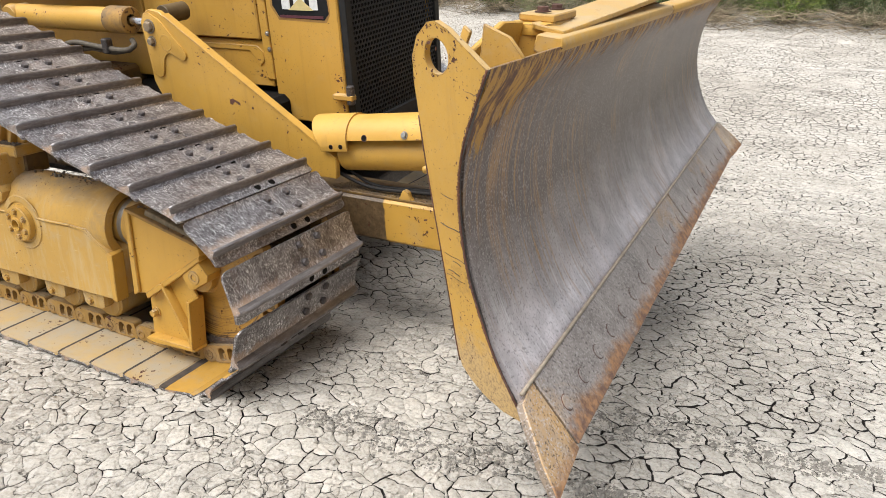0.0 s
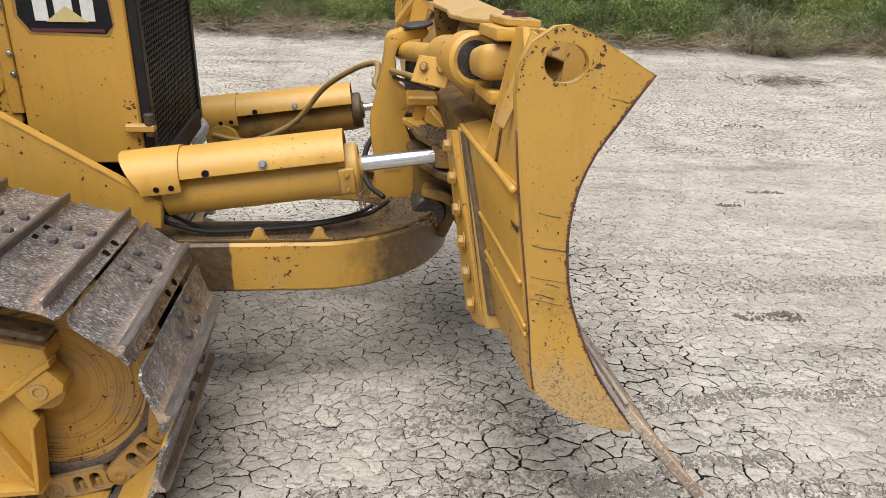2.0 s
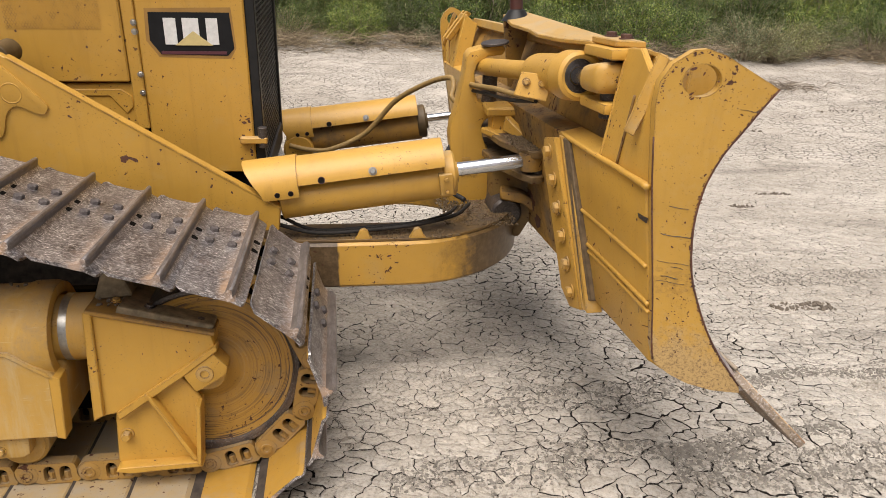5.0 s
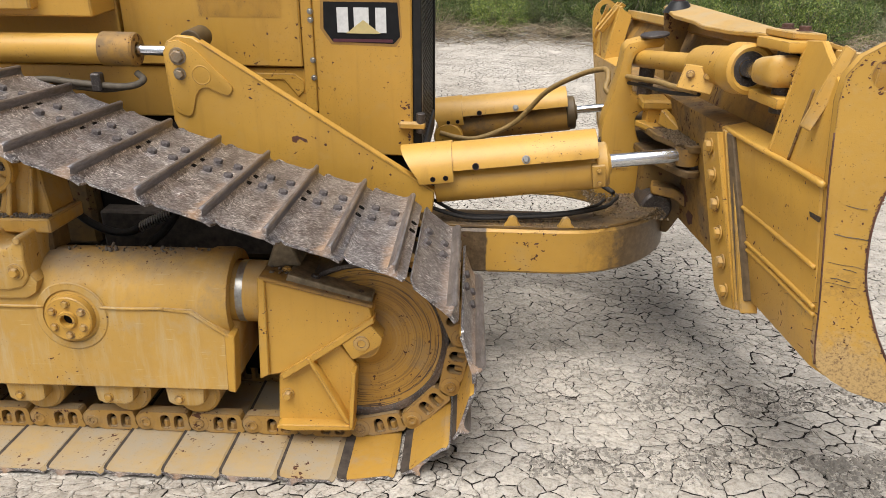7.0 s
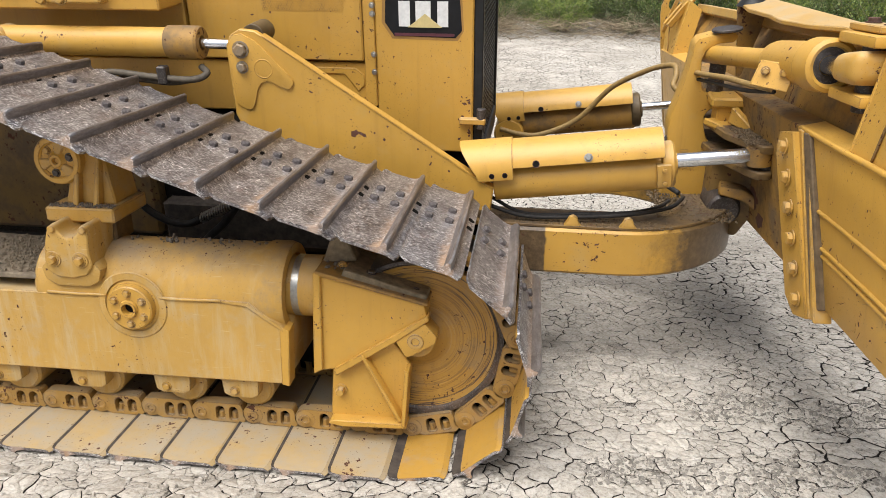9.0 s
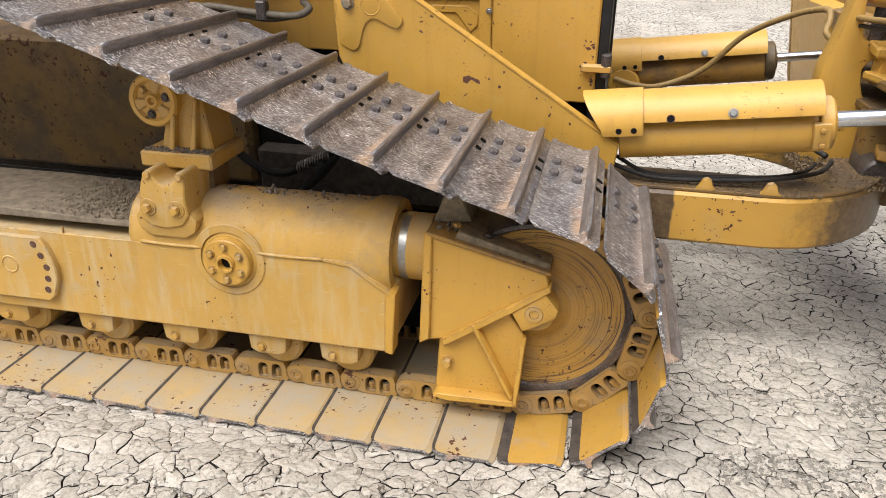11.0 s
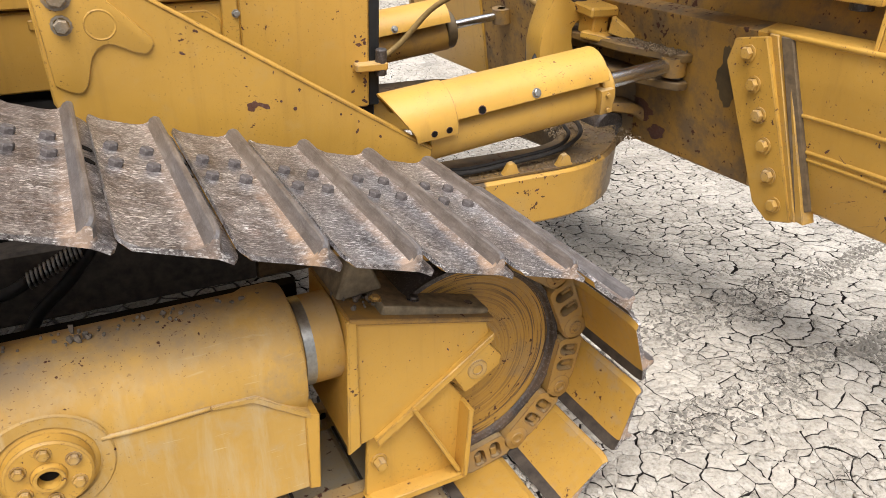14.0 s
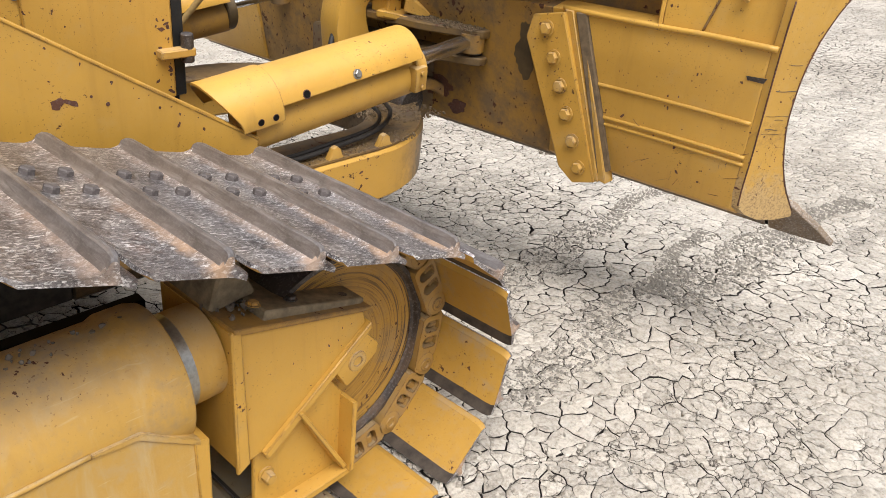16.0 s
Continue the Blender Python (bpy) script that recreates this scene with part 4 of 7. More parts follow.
mud = part("mud_bed", xz([(-3.2, 0.612), (-1.33, 0.612), (-1.34, 0.628), (-1.9, 0.645), (-3.2, 0.64)], -1.22, -0.84, 0.004), tan_dirt, frame_ob, "soil caked on top of the frame")
stuff_part("mud_bed", clods((-1.75, -1.03, 0.638), (0.42, 0.185), 4200, 3, None, 0.0015, 0.008), tan_dirt, frame_ob)
stuff_part("mud_bed", clods((-0.9, -1.085, 0.737), (0.36, 0.03), 60, 5, None, 0.004, 0.012), hard_dirt, frame_ob)
stuff_part("mud_bed", clods((-0.33, -1.08, 0.690), (0.05, 0.09), 80, 8, None, 0.004, 0.014), hard_dirt, yoke)
# long cover plate at the rear of the frame, with an arc of bolt holes
side_cover = part("side_cover", xz([(-2.9, 0.305), (-1.755, 0.312), (-1.728, 0.335), (-1.705, 0.400), (-1.702, 0.450), (-1.725, 0.520), (-1.752, 0.556), (-2.9, 0.560)], -1.262, -1.232, 0.004), yellow_dusty, dozer, "long yellow side cover plate with an arc of bolt holes")
# dark discs for the holes, their shade included in the colour
for x, z in ((-1.772, 0.532), (-1.752, 0.490), (-1.738, 0.446), (-1.742, 0.402), (-1.752, 0.358)):
    part("hole", lathe((x, -1.2625, z), (0, -1, 0), [(0, 0.013), (0.0008, 0.012), (0.0008, 0)], 14), rust_dark, side_cover, "dark bolt hole")
part("boss", lathe((-1.885, -1.262, 0.445), (0, -1, 0), [(0, 0.034), (0.003, 0.030), (-0.002, 0.024), (-0.003, 0)], 20), yellow_dusty, side_cover)
part("seam", hose([(-1.662, -1.2355, 0.600), (-1.664, -1.2355, 0.45), (-1.668, -1.2355, 0.285)], 0.004, 6), yellow_grimy, side_cover)
# roller guards under the frame
for x0 in (-0.768, -1.03, -1.36, -1.70, -2.05, -2.4, -2.75):
    rg = part("track_roller", rod((x0 + 0.10, -1.16, 0.192), (x0 + 0.10, -0.86, 0.192), 0.083, 28, 0.01), yellow_dusty, dozer, "dusty yellow track roller")
    part("end_cap", xz([(x0 + 0.005, 0.262), (x0 + 0.150, 0.262), (x0 + 0.145, 0.190), (x0 + 0.12, 0.176), (x0 + 0.04, 0.176), (x0 + 0.012, 0.190)], -1.215, -1.16, 0.008, 2), yellow_dusty, rg)
    part("bolt", hexhead((x0 + 0.055, -1.215, 0.205), (0, -1, 0), 0.014, 0.012), yellow_worn, rg)

# carrier roller on its pedestal
CX, CZ = -1.333, 1.021
carrier = part("carrier_roller", lathe((CX, -1.100, CZ), (0, 1, 0), [(0, 0), (0, 0.010), (-0.012, 0.012), (-0.012, 0.022), (-0.004, 0.026), (0.004, 0.034), (0.004, 0.060), (-0.006, 0.066), (-0.006, 0.082), (0.002, 0.087), (0.05, 0.087), (0.055, 0.080), (0.06, 0.080), (0.065, 0.104), (0.24, 0.104), (0.25, 0.09)], 40), yellow, dozer, "yellow carrier roller with a three-lobed hub cap")
for k in range(3):
    a = math.radians(75 + 120 * k)
    part("boss", slab([(CX + r * math.cos(a + da), -1.104, CZ + r * math.sin(a + da)) for r, da in ((0.024, -0.5), (0.068, -0.36), (0.074, 0.0), (0.068, 0.36), (0.024, 0.5))], (0, 0.02, 0), 0.005), yellow_worn, carrier)
    b = a + math.radians(60)
    part("screw", hexhead((CX + 0.048 * math.cos(b), -1.096, CZ + 0.048 * math.sin(b)), (0, -1, 0), 0.012, 0.010), dark_steel if k else yellow_worn, carrier)
part("tread", lathe((CX, -1.03, CZ), (0, 1, 0), [(0, 0.09), (0.0, 0.1055), (0.16, 0.1055), (0.16, 0.09)], 40), dark_steel, carrier, "dark worn roller tread")
ped = part("carrier_pedestal", slab([(-1.325, -1.10, 0.865), (-1.135, -1.10, 0.865), (-1.185, -1.06, 1.06), (-1.290, -1.06, 1.06)], (0, 0.16, 0), 0.006), yellow_worn, dozer, "welded yellow pedestal under the carrier roller")
for x in (-1.282, -1.205):
    part("rib", slab([(x, -1.135, 0.866), (x + 0.022, -1.135, 0.866), (x + 0.024, -1.09, 1.03), (x + 0.008, -1.09, 1.03)], (0, 0.06, 0), 0.004), yellow_worn, ped)
part("base_plate", block(-1.368, -1.112, -1.165, -0.93, 0.816, 0.868, 0.006), yellow_worn, ped)
stuff_part("mud", clods((-1.24, -1.135, 0.870), (0.12, 0.022), 520, 11, None, 0.0015, 0.006), hard_dirt, ped)
# bearing cap on the housing: two hooked ears, two deep bolts and a slot at the foot
cap = part("pivot_cap", xz([(-1.315, 0.800), (-1.300, 0.835), (-1.278, 0.838), (-1.268, 0.812), (-1.245, 0.792), (-1.220, 0.792), (-1.196, 0.812), (-1.186, 0.838), (-1.164, 0.835), (-1.160, 0.800), (-1.166, 0.745), (-1.160, 0.690), (-1.185, 0.655), (-1.240, 0.640), (-1.300, 0.645), (-1.336, 0.672), (-1.330, 0.745)], -1.262, -1.06, 0.012, 3), yellow_dusty, ped, "cast yellow bearing cap with hooked ears and bolts")
for x, z in ((-1.300, 0.712), (-1.200, 0.712)):
    part("bolt_seat", lathe((x, -1.262, z), (0, -1, 0), [(0, 0.030), (0.004, 0.028), (0.004, 0.022), (0.0015, 0.021), (0.0015, 0)], 20), yellow_dusty, cap)
    part("bolt", hexhead((x, -1.262, z), (0, -1, 0), 0.016, 0.022), yellow_worn, cap)
for x in (-1.288, -1.176):
    part("ear_pin", rod((x, -1.270, 0.822), (x, -1.20, 0.822), 0.013, 14), yellow_worn, cap)
part("collar", xz([(-1.362, 0.672), (-1.340, 0.700), (-1.160, 0.700), (-1.138, 0.672), (-1.150, 0.630), (-1.19, 0.606), (-1.31, 0.606), (-1.350, 0.630)], -1.252, -1.18, 0.012, 2), yellow_dusty, ped)
part("tie_block", block(-1.300, -1.150, -1.10, -0.98, 0.72, 0.817, 0.006), oily_shade_enamel, ped)

# the whole track leans with the ground that it stands on
ROLL, YAW = 0.092, 0.020
track_y = Vector((-YAW, 1.0, -ROLL)).normalized()
track_x = Vector((1.0, YAW, 0.0)).normalized()
lean = Matrix((track_x, track_y, track_x.cross(track_y))).transposed().to_4x4()
lean = Matrix.Translation((-0.3, -1.21, 0.45)) @ lean @ Matrix.Translation((0.3, 1.21, -0.45))
for ob in dozer.children:
    ob.matrix_basis = lean @ ob.matrix_basis

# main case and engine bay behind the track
# darkened by colour for the shade behind the track as well as for oil
part("main_case", block(-3.0, -1.36, -0.42, 0.96, 0.42, 1.02, 0.02), oily_shade_enamel, dozer, "grimy oily yellow main frame, shade painted into its colour")
# the deep shade of the cavity is this wall's black colour
part("cross_bar", block(-1.37, -0.30, -0.36, 0.90, 0.45, 0.93, 0.03), shade_black, dozer, "oily cavity wall behind the track, its shade painted black")
# added block, no seen part: blocks light and paints the shade behind the rollers
part("inner_guard", block(-3.0, -0.42, -0.86, -0.82, 0.085, 0.60, 0.004), shade_black, dozer, "added near-black backing, standing for the shade behind the rollers")
# grime, plus the shade under the track shoes painted into the arms
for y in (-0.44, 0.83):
    part("push_arm", block(-1.33, -0.44, y, y + 0.17, 0.36, 0.60, 0.01), mud_shade, dozer, "grimy push arm running back beside the track, painted dark for its shade")
part("belly_pan", block(-3.0, 0.0, -0.30, 0.86, 0.33, 0.42, 0.01), dark_steel, dozer)
# solid filler; the darkness inside the bay is its colour
part("engine_bay", block(-2.8, 0.02, -0.13, 0.69, 0.60, 1.70, 0.01), shade_black, dozer)

# hood side panels
HY0 = -0.172
part("hood_panel", block(-0.375, 0.048, HY0, -0.13, 0.80, 1.86, 0.006), yellow, dozer, "flat yellow front hood panel with a badge")
rear = part("hood_panel", block(-2.8, -0.392, HY0 + 0.006, -0.13, 0.96, 1.186, 0.005), yellow, dozer, "yellow lower hood panel with a pressed recess")
part("pressed_rib", slab([(-0.95, HY0, 1.165), (-0.47, HY0, 1.165), (-0.43, HY0, 1.135), (-0.43, HY0, 1.09), (-0.46, HY0, 1.06), (-0.52, HY0, 1.135), (-0.95, HY0, 1.135)], (0, 0.02, 0), 0.004), yellow, rear)
door_p = part("hood_door", block(-1.20, -0.428, HY0 - 0.014, -0.14, 1.196, 1.86, 0.006), yellow, dozer, "yellow hinged engine door with rust spots")
part("hood_door", block(-2.8, -1.215, HY0 - 0.014, -0.14, 1.196, 1.86, 0.006), yellow, dozer, "yellow engine door with rust spots")
strip = part("hinge_strip", block(-0.426, -0.376, HY0 - 0.004, -0.14, 1.0, 1.86, 0.003), yellow, dozer)
for z in (1.150, 1.226, 1.395, 1.43, 1.58):
    part("bolt", hexhead((-0.384, HY0 - 0.004, z), (0, -1, 0), 0.0095, 0.009), zinc, strip)
part("hood_top", block(-2.8, 0.05, -0.172, 0.732, 1.86, 1.90, 0.02), yellow, dozer)
part("hood_panel", block(-2.8, 0.048, 0.69, 0.732, 0.80, 1.86, 0.006), yellow, dozer, "yellow far hood panel")
# badge: black field with pale bars, maroon line
part("faded_patch", slab([(-0.338, HY0, 1.485), (-0.004, HY0, 1.49), (0.006, HY0, 1.33), (-0.02, HY0, 1.288), (-0.300, HY0, 1.294), (-0.345, HY0, 1.36)], (0, -0.0008, 0), 0), tan_paint, dozer, "dull brown patch of older paint round the badge")
badge = part("badge", slab([(-0.325, HY0, 1.47), (-0.012, HY0, 1.47), (-0.002, HY0, 1.33), (-0.030, HY0, 1.300), (-0.292, HY0, 1.306), (-0.330, HY0, 1.36)], (0, -0.002, 0), 0), flat_black, dozer, "worn black rectangular badge with pale bars")
for x0, x1 in ((-0.270, -0.222), (-0.198, -0.134), (-0.106, -0.060)):
    part("bar", block(x0, x1, HY0 - 0.0045, HY0 - 0.002, 1.345, 1.448, 0), white_vinyl, badge)
part("triangle", slab([(-0.232, HY0 - 0.0045, 1.342), (-0.085, HY0 - 0.0045, 1.342), (-0.158, HY0 - 0.0045, 1.398)], (0, -0.002, 0), 0), cream_vinyl, badge)
part("line", block(-0.290, -0.034, HY0 - 0.004, HY0 - 0.002, 1.306, 1.318, 0), maroon_vinyl, badge)

# radiator guard: posts and honeycomb grille
post = part("radiator_post", block(0.048, 0.088, HY0 + 0.01, -0.115, 0.80, 1.86, 0.004), black_paint, dozer, "black radiator guard post")
part("radiator_post", block(0.048, 0.088, 0.675, 0.722, 0.74, 1.86, 0.004), black_paint, dozer, "black radiator guard post")
part("sill", block(0.02, 0.088, -0.115, 0.675, 0.70, 0.80, 0.006), grille_paint, dozer)


def honeycomb(x, y0, y1, z0, z1, pitch, hole, depth, flip=False):
    """A perforated plate facing +x, or -y when flipped: a hexagon of metal round each hole."""
    bm = bmesh.new()
    dy, dz = pitch, pitch * 0.866
    rows_n, cols_n = int((z1 - z0) / dz), int((y1 - y0) / dy)
    for j in range(rows_n):
        for i in range(cols_n):
            cy, cz = y0 + (i + 0.5 + 0.5 * (j % 2)) * dy, z0 + (j + 0.5) * dz
            outer, inner, back = [], [], []
            for k in range(6):
                a = math.pi / 6 + k * math.pi / 3
                c, s = math.cos(a), math.sin(a)
                pts = ((0, cy + c * pitch * 0.5775, cz + s * pitch * 0.5775), (0, cy + c * hole, cz + s * hole), (-depth, cy + c * hole, cz + s * hole))
                made = []
                for d, yy, zz in pts:
                    made.append(bm.verts.new((x + d, yy, zz) if not flip else (yy, x - d, zz)))
                outer.append(made[0])
                inner.append(made[1])
                back.append(made[2])
            for k in range(6):
                n = (k + 1) % 6
                bm.faces.new((outer[k], outer[n], inner[n], inner[k]))
                bm.faces.new((inner[k], inner[n], back[n], back[k]))
    return bm


part("grille", honeycomb(0.078, -0.118, 0.675, 0.80, 1.86, 0.0270, 0.0112, 0.006), grille_paint, dozer, "dark perforated radiator grille")
part("vent_screen", honeycomb(HY0 - 0.0155, -0.86, -0.50, 1.405, 1.60, 0.011, 0.0042, 0.003, True), yellow, door_p, "fine perforated vent screen")
hinge = part("grille_hinge", block(-0.01, 0.105, -0.205, -0.165, 0.935, 0.962, 0.004), yellow_worn, dozer, "small yellow hinge tab with a black pin")
part("pin", rod((0.085, -0.185, 0.915), (0.085, -0.185, 1.005), 0.020, 14), dark_steel, hinge)

# lift arm with its flange and wavy reinforcement
arm = part("lift_arm", xz([(-0.925, 1.30), (-0.905, 1.345), (-0.865, 1.368), (-0.80, 1.362), (-0.765, 1.340), (0.060, 0.806), (0.165, 0.738), (0.155, 0.64), (-0.70, 0.62), (-0.900, 0.98), (-0.918, 1.02)], -0.456, -0.425, 0.004), yellow, dozer, "tapered yellow lift arm plate")
part("flange", slab([(-0.775, -0.459, 1.350), (-0.771, -0.459, 1.341), (0.163, -0.459, 0.734), (0.166, -0.459, 0.743)], (0, 0.047, 0), 0.002), yellow, arm)
part("reinforcement", xz([(-0.918, 1.31), (-0.895, 1.345), (-0.855, 1.352), (-0.80, 1.325)] + [(p.x, p.z) for p in spline([(-0.68, 0, 1.20), (-0.655, 0, 1.165), (-0.672, 0, 1.135), (-0.705, 0, 1.140), (-0.765, 0, 1.165), (-0.805, 0, 1.135), (-0.83, 0, 1.06), (-0.86, 0, 1.045), (-0.905, 0, 1.07)], 4)], -0.465, -0.452, 0.005, 2), yellow, arm)
part("boss", lathe((-0.775, -0.465, 1.215), (0, -1, 0), [(0, 0.040), (0.0015, 0.037), (-0.003, 0.026), (-0.008, 0.012), (-0.009, 0)], 28), yellow, arm)
for x, z, r in ((-0.862, 1.290, 0.026), (-0.862, 1.220, 0.019)):
    part("pin", hexhead((x, -0.465, z), (0, -1, 0), r, 0.022), stained_pin, arm)
for x, z, r in ((-0.408, 0.961, 0.011), (-0.33, 0.962, 0.004), (-0.29, 0.935, 0.006), (-0.15, 0.90, 0.004)):
    part("rust_spot", lathe((x, -0.4565, z), (0, -1, 0), [(0, r), (0.0008, r * 0.9), (0.0008, 0)], 9), rust_dark, arm, "chip worn to rust")
# lift cylinder
LIFT = part("lift_cylinder", rod((-2.0, -0.41, 1.300), (-1.12, -0.41, 1.303), 0.060, 32), yellow, dozer, "yellow hydraulic lift cylinder with chrome rod")
part("gland", lathe((-1.185, -0.41, 1.303), (1, 0, 0), [(0, 0.06), (0, 0.068), (0.13, 0.068), (0.14, 0.062), (0.14, 0.030), (0.12, 0.028)], 32), yellow_grimy, LIFT)
part("rod", rod((-1.10, -0.41, 1.303), (-0.86, -0.41, 1.298), 0.021, 20), chrome, LIFT)
part("eye", rod((-1.93, -0.475, 1.30), (-1.93, -0.35, 1.30), 0.060, 28, 0.006), yellow_worn, LIFT)
part("trunnion", rod((-0.83, -0.40, 1.335), (-0.83, -0.26, 1.335), 0.045, 24), oily_brown, LIFT)

# step and bracket over the hood side at the rear
tank = part("side_tank", block(-2.6, -1.215, -0.40, -0.19, 1.425, 1.86, 0.006), yellow, dozer, "yellow side panel with a bolted step bracket")
part("bracket", block(-1.72, -1.43, -0.46, -0.39, 1.455, 1.56, 0.008), yellow_worn, tank)
for x in (-1.68, -1.60):
    part("bolt", hexhead((x, -0.46, 1.475), (0, -1, 0), 0.020, 0.018), yellow_worn, tank)


def angle_cylinder(y, dz, near):
    """Hydraulic cylinder that angles the blade, under its half-round shield."""
    a, b = Vector((0.18, y, 0.775 + dz)), Vector((0.86, y, 0.857 + dz))
    d = (b - a).normalized()
    up = Vector((0, 1, 0)).cross(d) * -1
    # the far barrel's darker yellow holds oil and the shadow on its underside
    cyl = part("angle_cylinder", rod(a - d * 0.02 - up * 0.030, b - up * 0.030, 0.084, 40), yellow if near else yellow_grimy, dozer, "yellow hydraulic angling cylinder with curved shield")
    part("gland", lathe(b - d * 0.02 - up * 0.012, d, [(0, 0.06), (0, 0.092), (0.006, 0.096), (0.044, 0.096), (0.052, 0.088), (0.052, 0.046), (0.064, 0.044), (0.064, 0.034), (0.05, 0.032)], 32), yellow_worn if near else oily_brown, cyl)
    part("rod", rod(b, b + d * (0.325 if near else 0.30), 0.030 if near else 0.022, 24), chrome, cyl)
    if near:
        part("clamp", slab([b - d * 0.045 + up * 0.02 + Vector((0, -0.112, 0)), b + d * 0.012 + up * 0.02 + Vector((0, -0.112, 0)), b + d * 0.012 - up * 0.075 + Vector((0, -0.104, 0)), b - d * 0.045 - up * 0.075 + Vector((0, -0.104, 0))], (0, 0.05, 0), 0.006, 2), yellow_worn, cyl, "bolted yellow gland clamp")
        for q in (0.0, -0.055):
            part("bolt", hexhead(b - d * 0.016 + up * q + Vector((0, -0.111, 0)), (0, -1, 0), 0.009, 0.008), yellow_worn, cyl)
    part("rod_eye", lathe(b + d * (0.365 if near else 0.33) - up * 0.040, up, [(0, 0.02), (0, 0.050), (0.075, 0.050), (0.075, 0.02)], 24), yellow_grimy, cyl)
    # shield: a half tube over the barrel, and the cut wing at its tail
    side = Vector((0, -1, 0))
    def seat(t, ang, r, size, sh):
        n = side * math.cos(ang) + up * math.sin(ang)
        c = a + d * t + up * 0.032 + n * r
        # the shade in the hole is the disc's black; the lip is rust
        part("hole", lathe(c - n * 0.004, n, [(0, size), (0.0050, size), (0.0050, size * 0.62), (0.0045, size * 0.55), (0.0045, 0)], 16), shade_black, sh, "rusty bolt hole")
        part("hole_lip", lathe(c - n * 0.004, n, [(0, size * 1.25), (0.0046, size * 1.22), (0.0046, size * 0.95)], 16), rust_dark, sh)

    for name, t0, t1, r, lo in (("shield", 0.045, 0.672, 0.112, 0.20), ("shield_tail", -0.150, 0.070, 0.119, -0.20)):
        bm = bmesh.new()
        rings = []
        for r_ in (r, r - 0.008):
            for k in range(25):
                ang = lo + (math.pi - lo - 0.0) * k / 24
                off = side * math.cos(ang) * r_ + up * math.sin(ang) * r_
                cut = 0.0 if name == "shield" else 0.070 * (1 - math.sin(max(ang, 0.0)))
                c0 = a + d * (t0 + cut) + up * 0.032
                c1 = a + d * t1 + up * 0.032
                rings.append((bm.verts.new(c0 + off), bm.verts.new(c1 + off)))
        n = 25
        for k in range(n - 1):
            bm.faces.new((rings[k][0], rings[k + 1][0], rings[k + 1][1], rings[k][1]))
            bm.faces.new((rings[n + k][0], rings[n + k][1], rings[n + k + 1][1], rings[n + k + 1][0]))
            for e in (0, 1):
                bm.faces.new((rings[k][e], rings[k + 1][e], rings[n + k + 1][e], rings[n + k][e]))
        for k in (0, n - 1):
            bm.faces.new((rings[k][0], rings[k][1], rings[n + k][1], rings[n + k][0]))
        bmesh.ops.recalc_face_normals(bm, faces=bm.faces)
        sh = part(name, smooth(bm, 0.6), yellow, cyl, "half-round yellow cylinder shield")
        if name == "shield":
            part("bolt", hexhead(a + d * 0.375 + up * 0.075 + side * 0.104, side * 0.93 + up * 0.36, 0.013, 0.012), zinc, sh)
            seat(0.165, 0.30, r, 0.0125, sh)
        else:
            for t in (-0.018, 0.036):
                seat(t, -0.02, r, 0.0095, sh)
    return cyl


angle_cylinder(-0.36, 0.0, True)
angle_cylinder(0.92, -0.115, False)
part("trunnion", rod((0.16, 0.80, 0.60), (0.16, 1.02, 0.60), 0.085, 28, 0.01), yellow, dozer, "yellow cylinder trunnion")


# C-shaped push frame, canted with the blade
def cframe_xy(k, inset):
    """A point along the U of the push frame, k from 0 (near rear) to 1 (far rear)."""
    w, nose = 0.72 - inset, 0.60 - inset
    if k < 0.3:
        return (-0.45 + (0.70 + 0.45) * k / 0.3, YC - w)
    if k > 0.7:
        return (0.70 - (0.70 + 0.45) * (k - 0.7) / 0.3, YC + w)
    a = -math.pi / 2 + math.pi * (k - 0.3) / 0.4
    return (0.70 + nose * math.cos(a), YC + w * math.sin(a))


def cant(y):
    return -0.088 * (y + 0.44)


def cframe(inset0, inset1, z0, z1, bevel=0.006):
    bm = bmesh.new()
    n = 60
    rows = []
    for i in range(n + 1):
        k = i / n
        (xo, yo), (xi, yi) = cframe_xy(k, inset0), cframe_xy(k, inset1)
        rows.append([bm.verts.new(p) for p in ((xo, yo, z0 + cant(yo)), (xo, yo, z1 + cant(yo)), (xi, yi, z1 + cant(yi)), (xi, yi, z0 + cant(yi)))])
    for a, b in zip(rows, rows[1:]):
        for i in range(4):
            bm.faces.new((a[i], b[i], b[(i + 1) % 4], a[(i + 1) % 4]))
    bm.faces.new(rows[0])
    bm.faces.new(rows[-1][::-1])
    return finish(bm, bevel)


push = part("push_frame", cframe(0.0, 0.17, 0.355, 0.565, 0.012), greased_enamel, dozer, "heavy grease-stained yellow C-shaped push frame, soil on top")
part("top_plate", cframe(0.012, 0.24, 0.566, 0.580, 0.003), oily_shade_enamel, push)
stuff_part("mud", clods((1.04, 0.08, 0.58), (0.17, 0.36), 2600, 21, lambda x, y: 0.578 + cant(y), 0.002, 0.009), mud_brown, push, "crumbled soil on the push frame")
stuff_part("mud", clods((0.50, -0.37, 0.58), (0.42, 0.055), 1300, 22, lambda x, y: 0.577 + cant(y), 0.002, 0.008), mud_brown, push)
for x in (0.475, 0.705):
    part("hose_clip", xz([(x - 0.012, 0.575), (x, 0.592), (x + 0.012, 0.618), (x + 0.030, 0.624), (x + 0.046, 0.612), (x + 0.052, 0.590), (x + 0.066, 0.575)], -0.428, -0.402, 0.006, 2), yellow_worn, push)
